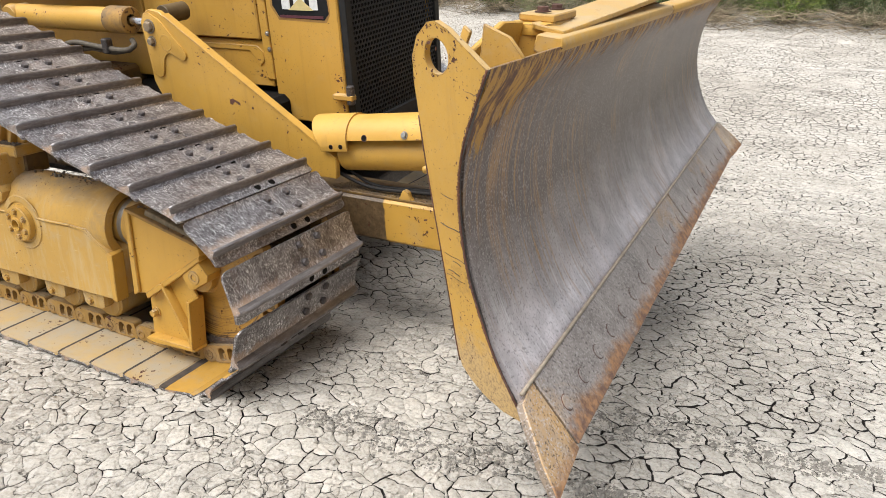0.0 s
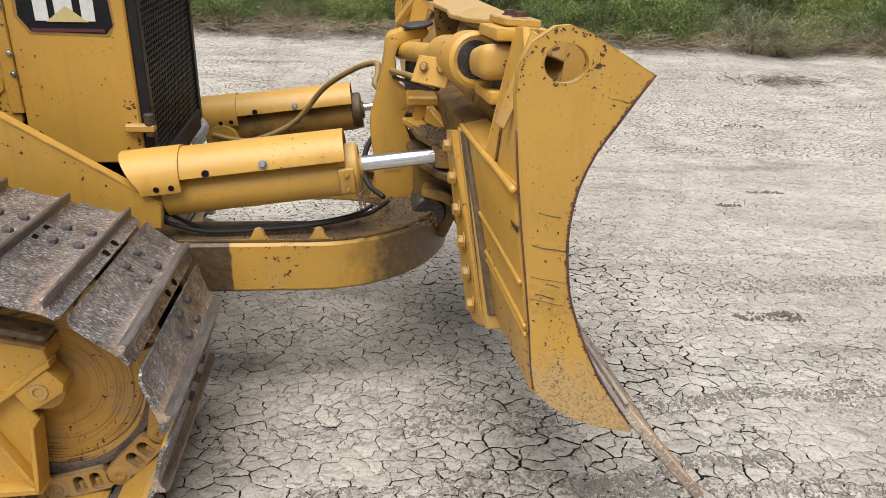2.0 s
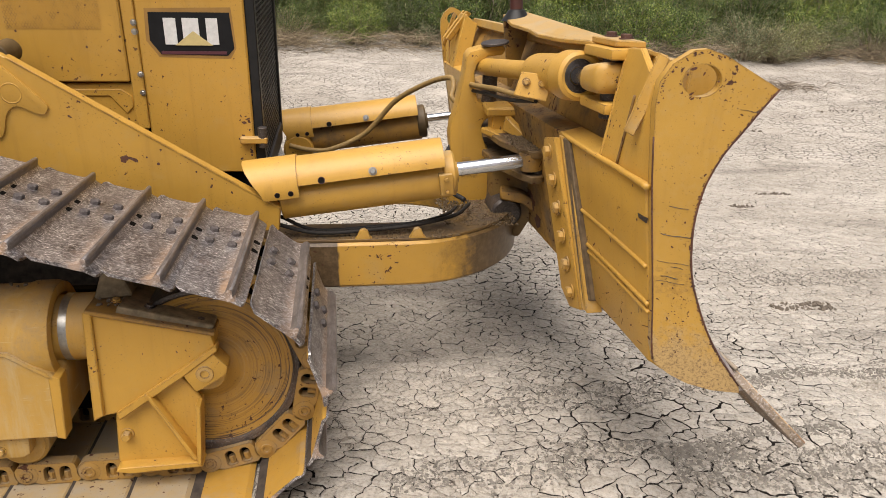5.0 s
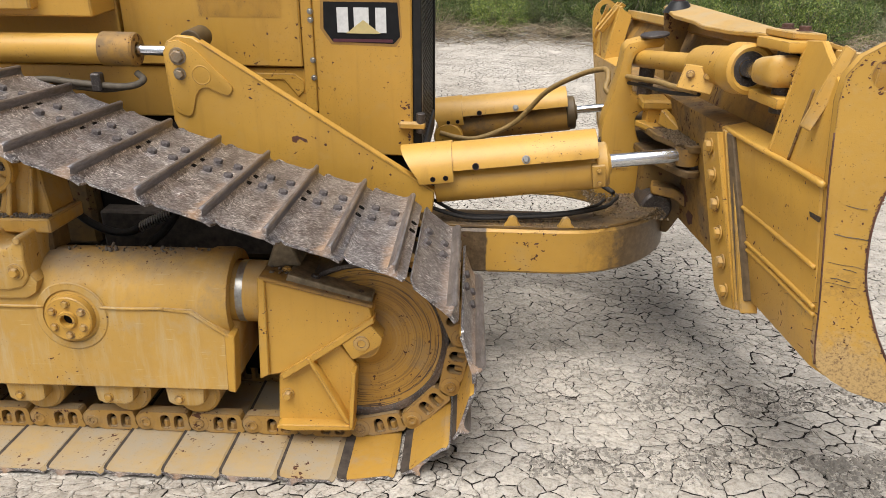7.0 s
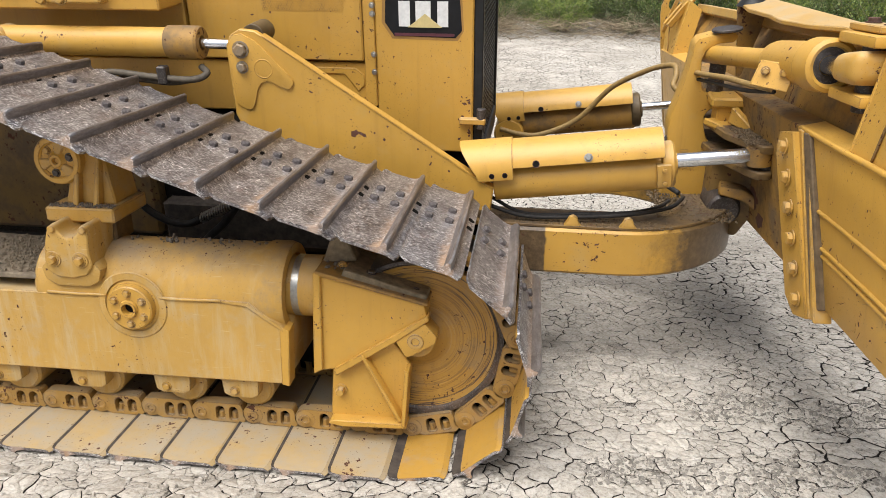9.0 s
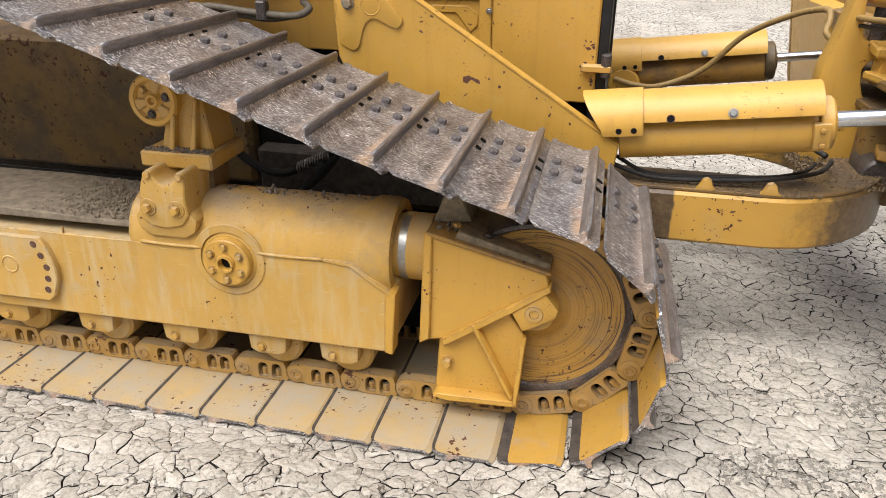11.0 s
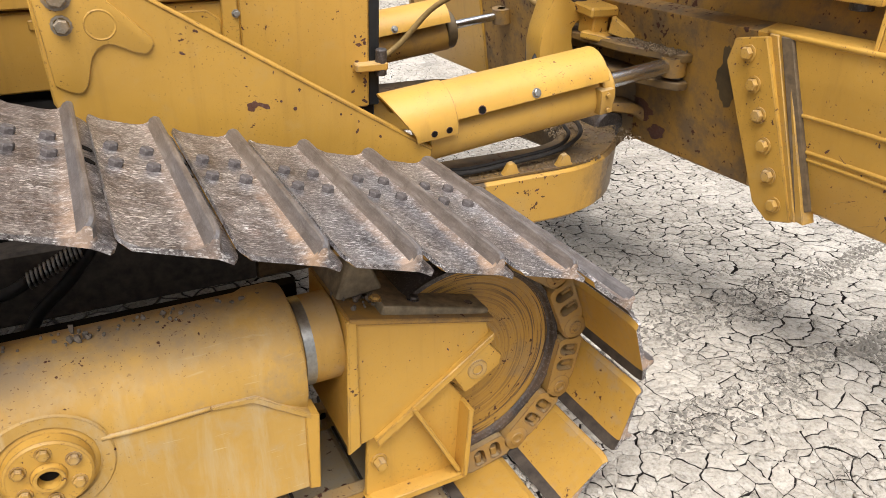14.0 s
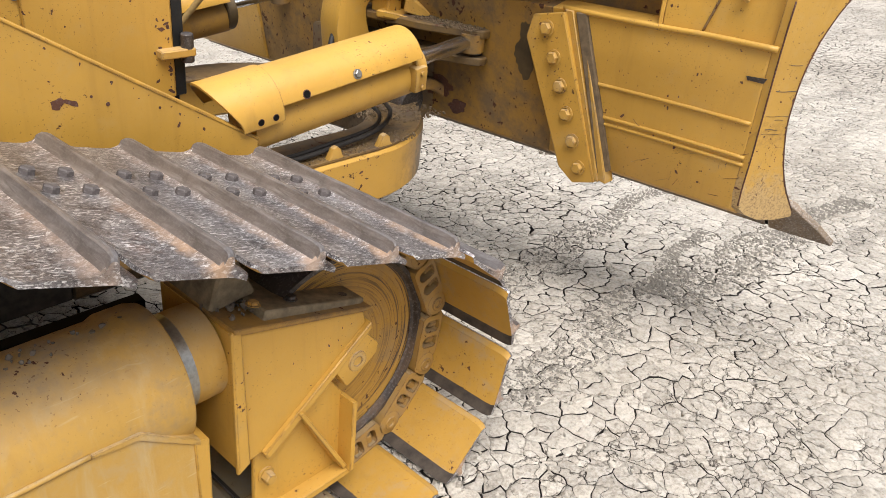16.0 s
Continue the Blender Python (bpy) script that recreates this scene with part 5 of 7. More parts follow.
part("hose", hose([(0.10, -0.40, 0.66), (0.30, -0.395, 0.60), (0.55, -0.385, 0.605), (0.75, -0.36, 0.615), (0.92, -0.24, 0.605), (0.99, -0.12, 0.60), (1.01, -0.05, 0.585)], 0.009, 10), rubber, push, "black rubber hose")
part("hose", hose([(0.15, -0.37, 0.67), (0.30, -0.365, 0.60), (0.55, -0.355, 0.605), (0.75, -0.33, 0.612), (0.88, -0.22, 0.60), (0.94, -0.10, 0.585)], 0.008, 10), rubber, push, "black rubber hose")


# ---- blade, in its own frame: u ahead, v across, w up ----
BO, BU, BV, BW = BLADE_O, BLADE_U, BLADE_V, BLADE_W
BLEN = 3.78


def bp(u, v, w):
    return BO + BU * u + BV * v + BW * w


FRONT = [(0.050, 1.300), (0.030, 1.250), (-0.020, 1.165), (-0.050, 1.055), (-0.062, 0.935), (-0.050, 0.812), (-0.018, 0.695), (0.038, 0.570), (0.095, 0.490), (0.150, 0.410)]


def profile_slab(pts, v0, v1, bevel=0.003, seg=1):
    return slab([bp(u, v0, w) for u, w in pts], BV * (v1 - v0), bevel, seg)


def smooth_line(pts, per=4):
    return [(p.x, p.z) for p in spline([(u, 0, w) for u, w in pts], per)]


front_line = smooth_line(FRONT)
FLARE = 0.30


def flare(u):
    """How far the far end plate leans out towards its front edge."""
    return -FLARE * (u + 0.06)


def end_v(u, w, v, far=False):
    """Where the end plates stand: the near one leans out to the front and in at the foot."""
    return BLEN - flare(u) - v if far else 0.082 - 0.54 * (u + 0.10) - 0.145 * (w - 0.80) + v


CHEEK_N = -(BV + BU * 0.54 + BW * 0.145).normalized()


# moldboard: curved front skin, a thin shell
bm = bmesh.new()
NV = 24
rows = []
for i in range(NV + 1):
    k = i / NV
    skin = [bm.verts.new(bp(u, end_v(u, w, 0.008) * (1 - k) + end_v(u, w, 0.008, True) * k, w)) for u, w in front_line]
    back = [bm.verts.new(bp(u - 0.022, end_v(u, w, 0.008) * (1 - k) + end_v(u, w, 0.008, True) * k, w - 0.004)) for u, w in front_line]
    rows.append(skin + back[::-1])
nf = len(front_line)
for a, b in zip(rows, rows[1:]):
    for i in range(len(a)):
        j = (i + 1) % len(a)
        fc = bm.faces.new((a[i], a[j], b[j], b[i]))
        fc.material_index = 0 if i < nf - 1 else 1
bm.faces.new(rows[0][::-1])
bm.faces.new(rows[-1])
bmesh.ops.recalc_face_normals(bm, faces=bm.faces)
blade = part("blade", smooth(bm, 0.7), [mold_steel, yellow_grimy], dozer, "wide curved bulldozer blade, scoured grey-brown steel")
OUT = smooth_line([(0.050, 1.300), (0.020, 1.240), (-0.006, 1.184), (-0.034, 1.125), (-0.058, 1.040), (-0.066, 0.950), (-0.062, 0.870), (-0.048, 0.775), (-0.025, 0.700), (0.015, 0.600), (0.062, 0.515), (0.122, 0.430)], 2)
PLATE = OUT + [(0.128, 0.405), (0.060, 0.398), (-0.004, 0.408), (-0.055, 0.432), (-0.092, 0.462), (-0.108, 0.520), (-0.140, 0.77), (-0.156, 0.88), (-0.178, 1.035), (-0.200, 1.24), (-0.198, 1.305), (-0.176, 1.352), (-0.135, 1.386), (-0.108, 1.390), (-0.070, 1.376)]


def end_plate_mesh(far):
    """The cheek plate with its lifting eye cut through."""
    bm = bmesh.new()
    n = 36
    cu, cw, cr = -0.110, 1.312, 0.041
    outer = [Vector((u, w)) for u, w in PLATE]
    # outline resampled by angle about the eye is uneven, so bridge eye and outline by nearest points
    layers = []
    for v in (-0.013, 0.015):
        o = [bm.verts.new(bp(p.x, end_v(p.x, p.y, v, far), p.y)) for p in outer]
        h = [bm.verts.new(bp(cu + cr * math.cos(2 * math.pi * k / n), end_v(cu + cr * math.cos(2 * math.pi * k / n), cw + cr * math.sin(2 * math.pi * k / n), v, far), cw + cr * math.sin(2 * math.pi * k / n))) for k in range(n)]
        es = [bm.edges.new((q[i], q[(i + 1) % len(q)])) for q in (o, h) for i in range(len(q))]
        bmesh.ops.triangle_fill(bm, use_beauty=True, use_dissolve=False, edges=es)
        layers.append((o, h))
    for q0, q1 in zip(layers[0], layers[1]):
        for i in range(len(q0)):
            j = (i + 1) % len(q0)
            bm.faces.new((q0[i], q0[j], q1[j], q1[i])).material_index = 1 if q0 is layers[0][0] and i < len(OUT) + 3 else 0
    bmesh.ops.recalc_face_normals(bm, faces=bm.faces)
    return smooth(bm, 0.5)


for far in (False, True):
    plate = part("end_plate", end_plate_mesh(far), [plate_enamel, dark_steel], blade, "yellow blade end plate, paint worn to steel at the toe")
for k, (w, u0, u1) in enumerate(((1.245, -0.02, 0.022), (0.970, -0.130, -0.085), (0.886, -0.138, -0.066), (0.803, -0.135, -0.055), (0.790, -0.10, -0.07), (0.758, -0.120, -0.078), (0.742, -0.128, -0.06))):
    pts = [bp(u0 + (u1 - u0) * t, end_v(u0 + (u1 - u0) * t, w, -0.0135), w + 0.0012 * math.sin(t * 7 + k) - 0.004 * t) for t in (0, 0.35, 0.7, 1.0)]
    part("cut_mark", hose(pts, 0.0006 + 0.0003 * (k % 3), 5, 4), dark_steel, blade, "dark gouge across the plate")
pts = [bp(u + 0.0005, end_v(u, w, -0.012), w) for u, w in OUT]
part("worn_edge", hose(pts, 0.0030, 6, 1), rust_dark, blade, "front edge of the end plate worn to brown steel")
seam = [bp(u, end_v(u, w, -0.0125), w) for u, w in ((-0.192, 1.16), (-0.180, 1.05), (-0.158, 0.89), (-0.142, 0.78), (-0.125, 0.66), (-0.112, 0.55), (-0.100, 0.475))]
part("weld_seam", hose(seam, 0.0026, 6, 4), rust_dark, blade, "dark chipped weld down the back of the end plate")
# cutting edges in sections with countersunk bolts, and the flared end bits
EDGE_T, EDGE_B = (0.112, 0.472), (0.250, 0.308)
nrm = Vector((EDGE_T[1] - EDGE_B[1], 0, EDGE_B[0] - EDGE_T[0])).normalized()
seams = [0.10, 1.985, BLEN - 0.18]


def edge_piece(name, corners, label, steel=edge_steel):
    lift = 0.007
    pts = [bp(u + nrm.x * lift, v, w + nrm.z * lift) for u, v, w in corners]
    vec = (BU * nrm.x + BW * nrm.z) * -0.026
    bm = slab(pts, vec, 0.003)
    for fc in bm.faces:
        fc.normal_update()
        fc.material_index = 0 if fc.normal.dot(vec) < -0.3 * vec.length else 1
    return part(name, bm, [steel, scuffed_back], blade, label)


for v0, v1 in zip(seams, seams[1:]):
    ed = edge_piece("cutting_edge", [(EDGE_T[0], v0 + 0.010, EDGE_T[1]), (EDGE_T[0], v1 - 0.010, EDGE_T[1]), (EDGE_B[0], v1 - 0.010, EDGE_B[1]), (EDGE_B[0], v0 + 0.010, EDGE_B[1])], "rusty bolted cutting edge section")
    nb = max(2, round((v1 - v0) / 0.155))
    for k in range(nb):
        v = v0 + (v1 - v0) * (k + 0.5) / nb
        c = bp(0.190 + nrm.x * 0.0072, v, 0.380 + nrm.z * 0.0072)
        part("countersink", lathe(c, BU * nrm.x + BW * nrm.z, [(-0.004, 0.0250), (0.0004, 0.0246), (0.0004, 0)], 18), rust_dark, ed)
        part("bolt", lathe(c, BU * nrm.x + BW * nrm.z, [(0, 0.0225), (0.0025, 0.022), (0.003, 0.020), (0.002, 0.012), (0.0015, 0)], 18), edge_steel, ed)
edge_piece("end_bit", [(EDGE_T[0], 0.098, EDGE_T[1]), (EDGE_B[0] + 0.005, 0.098, EDGE_B[1] - 0.006), (0.272, -0.128, 0.300), (0.215, -0.09, 0.36), (0.125, 0.0, 0.458)], "rusted flared end bit with a worn point", bit_steel)
edge_piece("end_bit", [(EDGE_T[0], BLEN - 0.178, EDGE_T[1]), (0.118, BLEN + 0.05, 0.466), (0.205, BLEN + 0.15, 0.372), (0.272, BLEN + 0.19, 0.300), (EDGE_B[0] + 0.005, BLEN - 0.178, EDGE_B[1] - 0.006)], "rusted flared end bit with a worn point", bit_steel)
# added strip behind the gaps, so the joints' shade is painted black
part("seam_filler", slab([bp(u + nrm.x * -0.004, v, w + nrm.z * -0.004) for u, v, w in ((EDGE_T[0] + 0.004, 0.10, EDGE_T[1] - 0.005), (EDGE_T[0] + 0.004, BLEN - 0.16, EDGE_T[1] - 0.005), (EDGE_B[0] - 0.006, BLEN - 0.16, EDGE_B[1] + 0.007), (EDGE_B[0] - 0.006, 0.10, EDGE_B[1] + 0.007))], (BU * nrm.x + BW * nrm.z) * -0.012, 0), shade_black, blade, "near-black backing, painted shade of the cutting edge joints")
part("joint_soil", hose([bp(EDGE_T[0] + nrm.x * 0.008, 0.02 + (BLEN - 0.04) * k / 30, EDGE_T[1] + nrm.z * 0.008) for k in range(31)], 0.006, 6, 2), pale_tan, blade, "pale tan line along the top of the cutting edge")
# back of the blade: sloped lower panel with weld ribs, open bay above, gussets at the ends
BACK = [(-0.185, 1.02), (-0.163, 0.88), (-0.128, 0.66), (-0.100, 0.455), (-0.06, 0.43), (0.07, 0.42), (0.0, 0.56), (-0.085, 0.75), (-0.098, 0.95), (-0.095, 1.04)]
bm = bmesh.new()
rim = [[bm.verts.new(bp(u, end_v(u, w, 0.014), w)) for u, w in BACK], [bm.verts.new(bp(u, 0.90, w)) for u, w in BACK]]
bm.faces.new(rim[0])
bm.faces.new(rim[1][::-1])
for i in range(len(BACK)):
    j = (i + 1) % len(BACK)
    bm.faces.new((rim[0][i], rim[1][i], rim[1][j], rim[0][j]))
backp = part("back_panel", finish(bm, 0.003), yellow, blade, "dented yellow back panel with weld ribs")
part("back_panel", profile_slab([(u + 0.012, w - 0.004) for u, w in BACK], 0.904, 2.80, 0.003), yellow_grimy, blade, "grimy rust-stained back panel")
part("back_panel", profile_slab(BACK, 2.804, BLEN - 0.10, 0.003), yellow, blade, "yellow back panel")
rp = random.Random(6)


def back_stain(name, cv, cw, rv, rw, material, label, n=44):
    """A ragged patch lying on the sloped face of the middle back panel."""
    a1, a2 = rp.uniform(0, 6), rp.uniform(0, 6)
    pts = []
    for k in range(n):
        a = 2 * math.pi * k / n
        r = 0.86 + 0.16 * math.sin(2 * a + a1) + 0.10 * math.sin(5 * a + a2) + rp.uniform(-0.07, 0.07)
        w = cw + rw * r * math.sin(a)
        u = -0.128 + (0.66 - w) * 0.1366 if w < 0.66 else -0.128 - (w - 0.66) * 0.159
        pts.append(bp(u + 0.0095, cv + rv * r * math.cos(a), w))
    bm = bmesh.new()
    c = bm.verts.new(sum(pts, Vector()) / n)
    vs = [bm.verts.new(p) for p in pts]
    for k in range(n):
        bm.faces.new((vs[k], vs[(k + 1) % n], c))
    bmesh.ops.recalc_face_normals(bm, faces=bm.faces)
    part(name, bm, material, blade, label)


back_stain("rust_patch", 1.52, 0.59, 0.13, 0.045, rust_dark, "bare rusty patch where the paint has gone")
back_stain("rust_patch", 1.40, 0.515, 0.06, 0.035, rust_dark, "bare rusty patch where the paint has gone")
back_stain("rust_patch", 1.60, 0.505, 0.05, 0.022, rust_dark, "bare rusty patch where the paint has gone")
back_stain("grease_stain", 1.02, 0.84, 0.07, 0.12, oily_brown, "dark greasy stain beside the guide plate")
for w, u in ((0.775, -0.146), (0.655, -0.127), (0.630, -0.123)):
    part("weld_rib", hose([bp(u - 0.001, 0.125, w - 0.004), bp(u - 0.002, 0.3, w), bp(u - 0.001, 0.55, w + 0.002), bp(u - 0.002, 0.80, w)], 0.0075, 8), yellow, backp)
part("weld_bead", hose([bp(-0.186, 0.085, 1.018), bp(-0.188, 0.3, 1.022), bp(-0.188, 0.5, 1.02), bp(-0.188, 0.85, 1.024)], 0.010, 8), yellow, backp)
part("tear", slab([bp(-0.172, 0.10, 0.925), bp(-0.172, 0.165, 0.922), bp(-0.170, 0.16, 0.910), bp(-0.169, 0.11, 0.908)], BU * 0.004, 0), dark_steel, backp, "torn rusty slot in the panel")
for va, vb in ((0.42, 2.02), (2.06, BLEN - 0.35)):
    part("top_rail", profile_slab([(0.056, 1.300), (0.050, 1.322), (-0.02, 1.330), (-0.03, 1.285), (0.028, 1.262)], va, vb, 0.004), yellow_worn, blade, "chipped yellow top rail of the blade")
top = part("top_plate", slab([bp(u, v, w) for u, v, w in ((-0.150, 2.02, 1.400), (-0.050, 2.04, 1.422), (0.030, 1.95, 1.372), (0.030, 0.50, 1.330), (-0.050, 0.48, 1.352), (-0.125, 0.60, 1.345), (-0.110, 0.85, 1.352), (-0.140, 1.10, 1.345), (-0.175, 1.30, 1.350), (-0.160, 1.48, 1.360), (-0.185, 1.70, 1.372), (-0.165, 1.9, 1.39))], BW * -0.016, 0.003), yellow_worn, blade, "bent and chipped top cover plate")
part("web", slab([bp(-0.150, 2.0, 1.385), bp(-0.01, 2.0, 1.33), bp(-0.095, 2.0, 1.05), bp(-0.115, 2.0, 1.05)], BV * 0.02, 0.002), yellow_grimy, top)
for far in (False, True):
    g = (lambda v: BLEN - v) if far else (lambda v: v)
    gus = part("gusset", slab([bp(-0.105, g(0.50), 1.355), bp(-0.115, g(0.38), 1.362), bp(-0.165, g(0.10), 1.245), bp(-0.168, g(0.09), 1.02), bp(-0.182, g(0.47), 1.015)], BU * 0.020, 0.004), yellow, blade, "dented yellow gusset behind the end plate")
    part("cheek", slab([bp(-0.105, g(0.50), 1.352), bp(-0.182, g(0.47), 1.012), bp(-0.09, g(0.50), 1.01), bp(-0.03, g(0.52), 1.30)], BV * (0.016 if not far else -0.016), 0.003), yellow, gus)
    part("rib", slab([bp(-0.135, g(0.200), 1.365), bp(-0.215, g(0.21), 1.15), bp(-0.19, g(0.20), 1.135), bp(-0.165, g(0.19), 1.20), bp(-0.110, g(0.19), 1.35)], BV * (0.014 if not far else -0.014), 0.003), yellow_worn, gus)
    part("weld_crack", hose([bp(-0.168, g(0.27), 1.24), bp(-0.176, g(0.29), 1.15), bp(-0.180, g(0.33), 1.03)], 0.004, 6), yellow_grimy, gus)
part("corner_plate", slab([bp(-0.078, 0.150, 1.20), bp(0.030, 0.150, 1.255), bp(0.045, 0.150, 1.300), bp(0.010, 0.150, 1.345), bp(-0.060, 0.150, 1.375)], BV * 0.014, 0.003), yellow_worn, blade, "rust-edged triangular corner plate")
block_c = part("pin_block", slab([bp(-0.125, 0.56, 1.352), bp(-0.125, 0.78, 1.352), bp(-0.02, 0.78, 1.350), bp(-0.02, 0.56, 1.346)], BW * 0.022, 0.004), yellow_worn, blade, "rusty pin retainer with two bolts")
for v in (0.61, 0.74):
    part("bolt", hexhead(bp(-0.07, v, 1.374), BW, 0.018, 0.016), rust_dark, block_c)
# tilt cylinder lying behind the top of the blade
T0, T1 = bp(-0.165, 0.76, 1.240), bp(-0.300, 1.88, 1.165)
td = (T1 - T0).normalized()
tilt = part("tilt_cylinder", lathe(T0, td, [(0.02, 0.03), (0.02, 0.056), (-0.004, 0.060), (-0.012, 0.072), (-0.004, 0.086), (0.085, 0.088), (0.095, 0.076), (0.105, 0.074), (0.36, 0.072), (0.385, 0.068), (0.40, 0.046)], 40), yellow, blade, "short yellow tilt cylinder across the blade back")
part("piston_rod", rod(T0 - td * 0.09, T0 + td * 0.03, 0.030, 20), chrome, tilt)
part("bore", lathe(T0 - td * 0.001, td, [(0.004, 0.062), (0.015, 0.045), (0.017, 0.031)], 32), dark_steel, tilt)
part("tail", rod(T0 + td * 0.38, T1, 0.040, 24), yellow, tilt)
part("clevis", slab([T0 - td * 0.24 + BU * -0.055 + BW * -0.05, T0 - td * 0.095 + BU * -0.055 + BW * -0.042, T0 - td * 0.095 + BU * -0.055 + BW * 0.042, T0 - td * 0.24 + BU * -0.055 + BW * 0.055], BU * 0.12, 0.040, 4), yellow_worn, tilt)
part("lower_lug", slab([bp(-0.17, 0.50, 1.145), bp(-0.17, 0.74, 1.145), bp(-0.06, 0.74, 1.145), bp(-0.06, 0.50, 1.145)], BW * 0.035, 0.010, 2), yellow, blade)
part("upper_lug", slab([bp(-0.16, 0.50, 1.315), bp(-0.16, 0.76, 1.315), bp(-0.02, 0.76, 1.315), bp(-0.02, 0.50, 1.315)], BW * 0.034, 0.010, 2), yellow, blade)
part("pin", rod(bp(-0.11, 0.60, 1.12), bp(-0.11, 0.60, 1.33), 0.036, 20), dark_steel, blade)
tab = part("guard_tab", slab([bp(-0.315, 0.985, 1.232), bp(-0.205, 0.925, 1.222), bp(-0.235, 0.915, 1.130), bp(-0.345, 0.975, 1.147)], (BU * 0.2 + BV).normalized() * 0.012, 0.003), yellow, blade, "small bent yellow guard tab with two bolts")
for u, v, w in ((-0.302, 0.960, 1.198), (-0.248, 0.930, 1.194)):
    part("bolt", hexhead(bp(u, v, w), -BV + BU * -0.3, 0.012, 0.014), yellow_worn, tab)
part("hose", hose([bp(-0.36, 1.80, 1.09), bp(-0.34, 1.62, 1.10), bp(-0.31, 1.4, 1.115), bp(-0.285, 1.2, 1.12), bp(-0.26, 1.0, 1.13)], 0.012, 8), tan_hose, blade, "dusty painted hydraulic hose")
part("hose", hose([bp(-0.35, 1.80, 1.06), bp(-0.32, 1.55, 1.075), bp(-0.285, 1.25, 1.09), bp(-0.25, 1.0, 1.12)], 0.008, 8), rubber, blade, "black rubber hose")
pipe_ob = part("marker_pipe", rod(bp(-0.118, 1.87, 1.37), bp(-0.150, 1.87, 2.25), 0.031, 20), maroon_pipe, blade, "maroon painted steel pipe standing on the blade")
part("foot", lathe(bp(-0.118, 1.87, 1.375), BW, [(0, 0.075), (0.02, 0.06), (0.05, 0.04), (0.055, 0.03)], 14), black_paint, pipe_ob)
for v in (3.42, 3.30):
    part("rib", slab([bp(-0.09, v, 1.38), bp(-0.22, v + 0.04, 1.20), bp(-0.19, v + 0.05, 1.18), bp(-0.06, v + 0.01, 1.36)], BV * 0.05, 0.004), yellow, blade)
# bolted guide block on the back
guide = part("guide_plate", slab([bp(-0.215, 0.985, 0.905), bp(-0.224, 0.955, 0.990), bp(-0.226, 0.825, 1.015), bp(-0.140, 0.655, 0.40), bp(-0.150, 0.745, 0.375), bp(-0.168, 0.805, 0.43)], BU * 0.03, 0.004), yellow, blade, "bolted yellow guide plate")
part("side_face", slab([bp(-0.205, 0.790, 1.02), bp(-0.196, 0.750, 1.02), bp(-0.118, 0.610, 0.455), bp(-0.135, 0.650, 0.435)], BU * 0.05, 0.004), mud_brown, guide, "grey grease-caked side of the guide block")
for k, (dv, du) in enumerate(((0.0, 0.032), (0.030, 0.045))):
    part("spacer", slab([bp(-0.228 + du * 0.7, 0.80 - dv, 1.022), bp(-0.228 + du * 0.7, 0.83 - dv + 0.005, 1.022), bp(-0.150 + du * 0.45, 0.68 - dv, 0.41), bp(-0.150 + du * 0.45, 0.64 - dv, 0.405)], BU * 0.06, 0.003), yellow_worn, guide)
for k in range(6):
    t = k / 5
    part("bolt", hexhead(bp(-0.220 + 0.066 * t, 0.890 - 0.168 * t, 0.950 - 0.504 * t), -BU, 0.022, 0.022), yellow_worn, guide)

# tower on the nose of the push frame, pivot links and ball housing
tower = part("tower", xz([(0.930, 0.50), (0.950, 0.60), (0.952, 0.70), (0.940, 0.79), (0.933, 0.854), (0.940, 0.916), (0.966, 1.009), (0.987, 1.113), (0.999, 1.192), (1.003, 1.240), (1.021, 1.264), (1.072, 1.279), (1.174, 1.298), (1.190, 1.274), (1.172, 1.249), (1.104, 1.241), (1.060, 1.213), (1.046, 1.170), (1.052, 1.092), (1.065, 1.038), (1.097, 1.018), (1.161, 1.022), (1.170, 0.963), (1.108, 0.943), (1.090, 0.913), (1.097, 0.859), (1.118, 0.800), (1.165, 0.765), (1.165, 0.66), (1.19, 0.56), (1.19, 0.50)], 0.14, 0.26, 0.012, 2), yellow, dozer, "cast yellow tower with a hooked top")
part("disc", lathe((1.140, 0.165, 1.296), (-0.12, 0.0, 1), [(0, 0), (0, 0.062), (0.003, 0.066), (0.010, 0.066), (0.013, 0.062), (0.013, 0)], 28), dark_steel, tower, "dark painted round cap")
part("embossing", block(1.0, 1.04, 0.137, 0.141, 0.74, 0.755, 0), yellow_worn, tower)
for k in range(3):
    part("embossing", block(0.995 + 0.03 * k, 1.015 + 0.03 * k, 0.136, 0.141, 0.66, 0.72, 0), yellow_worn, tower, "raised cast bars")


def flat_plate(pts, z0, th, bevel=0.004):
    return slab([(x, y, z0 + cant(y)) for x, y in pts], (0, 0, th), bevel)


LINKP = [(1.07, 0.42), (1.10, 0.10), (1.12, -0.16), (1.155, -0.27), (1.190, -0.38), (1.215, -0.42), (1.26, -0.42), (1.29, -0.37), (1.29, 0.0), (1.28, 0.5)]
# the dark colour covers both mud and shadow on the links
for z, m_ in ((0.922, oily_shade_enamel), (0.812, oily_shade_enamel)):
    part("pivot_link", flat_plate(LINKP, z, 0.034, 0.006), m_, dozer, "grimy steel pivot link plate, its shadow painted in with the mud")
part("pin", rod((1.255, -0.36, 0.80), (1.255, -0.36, 0.945), 0.026, 20), dark_steel, dozer)
stuff_part("mud", clods((1.215, -0.24, 0.958), (0.06, 0.16), 700, 31, lambda x, y: 0.956 + cant(y), 0.002, 0.008), mud_brown, dozer)
part("pin", rod((1.125, 0.175, 1.02), (1.125, 0.175, 1.20), 0.036, 20), dark_steel, dozer, "dark brown pin under the tilt rod eye")
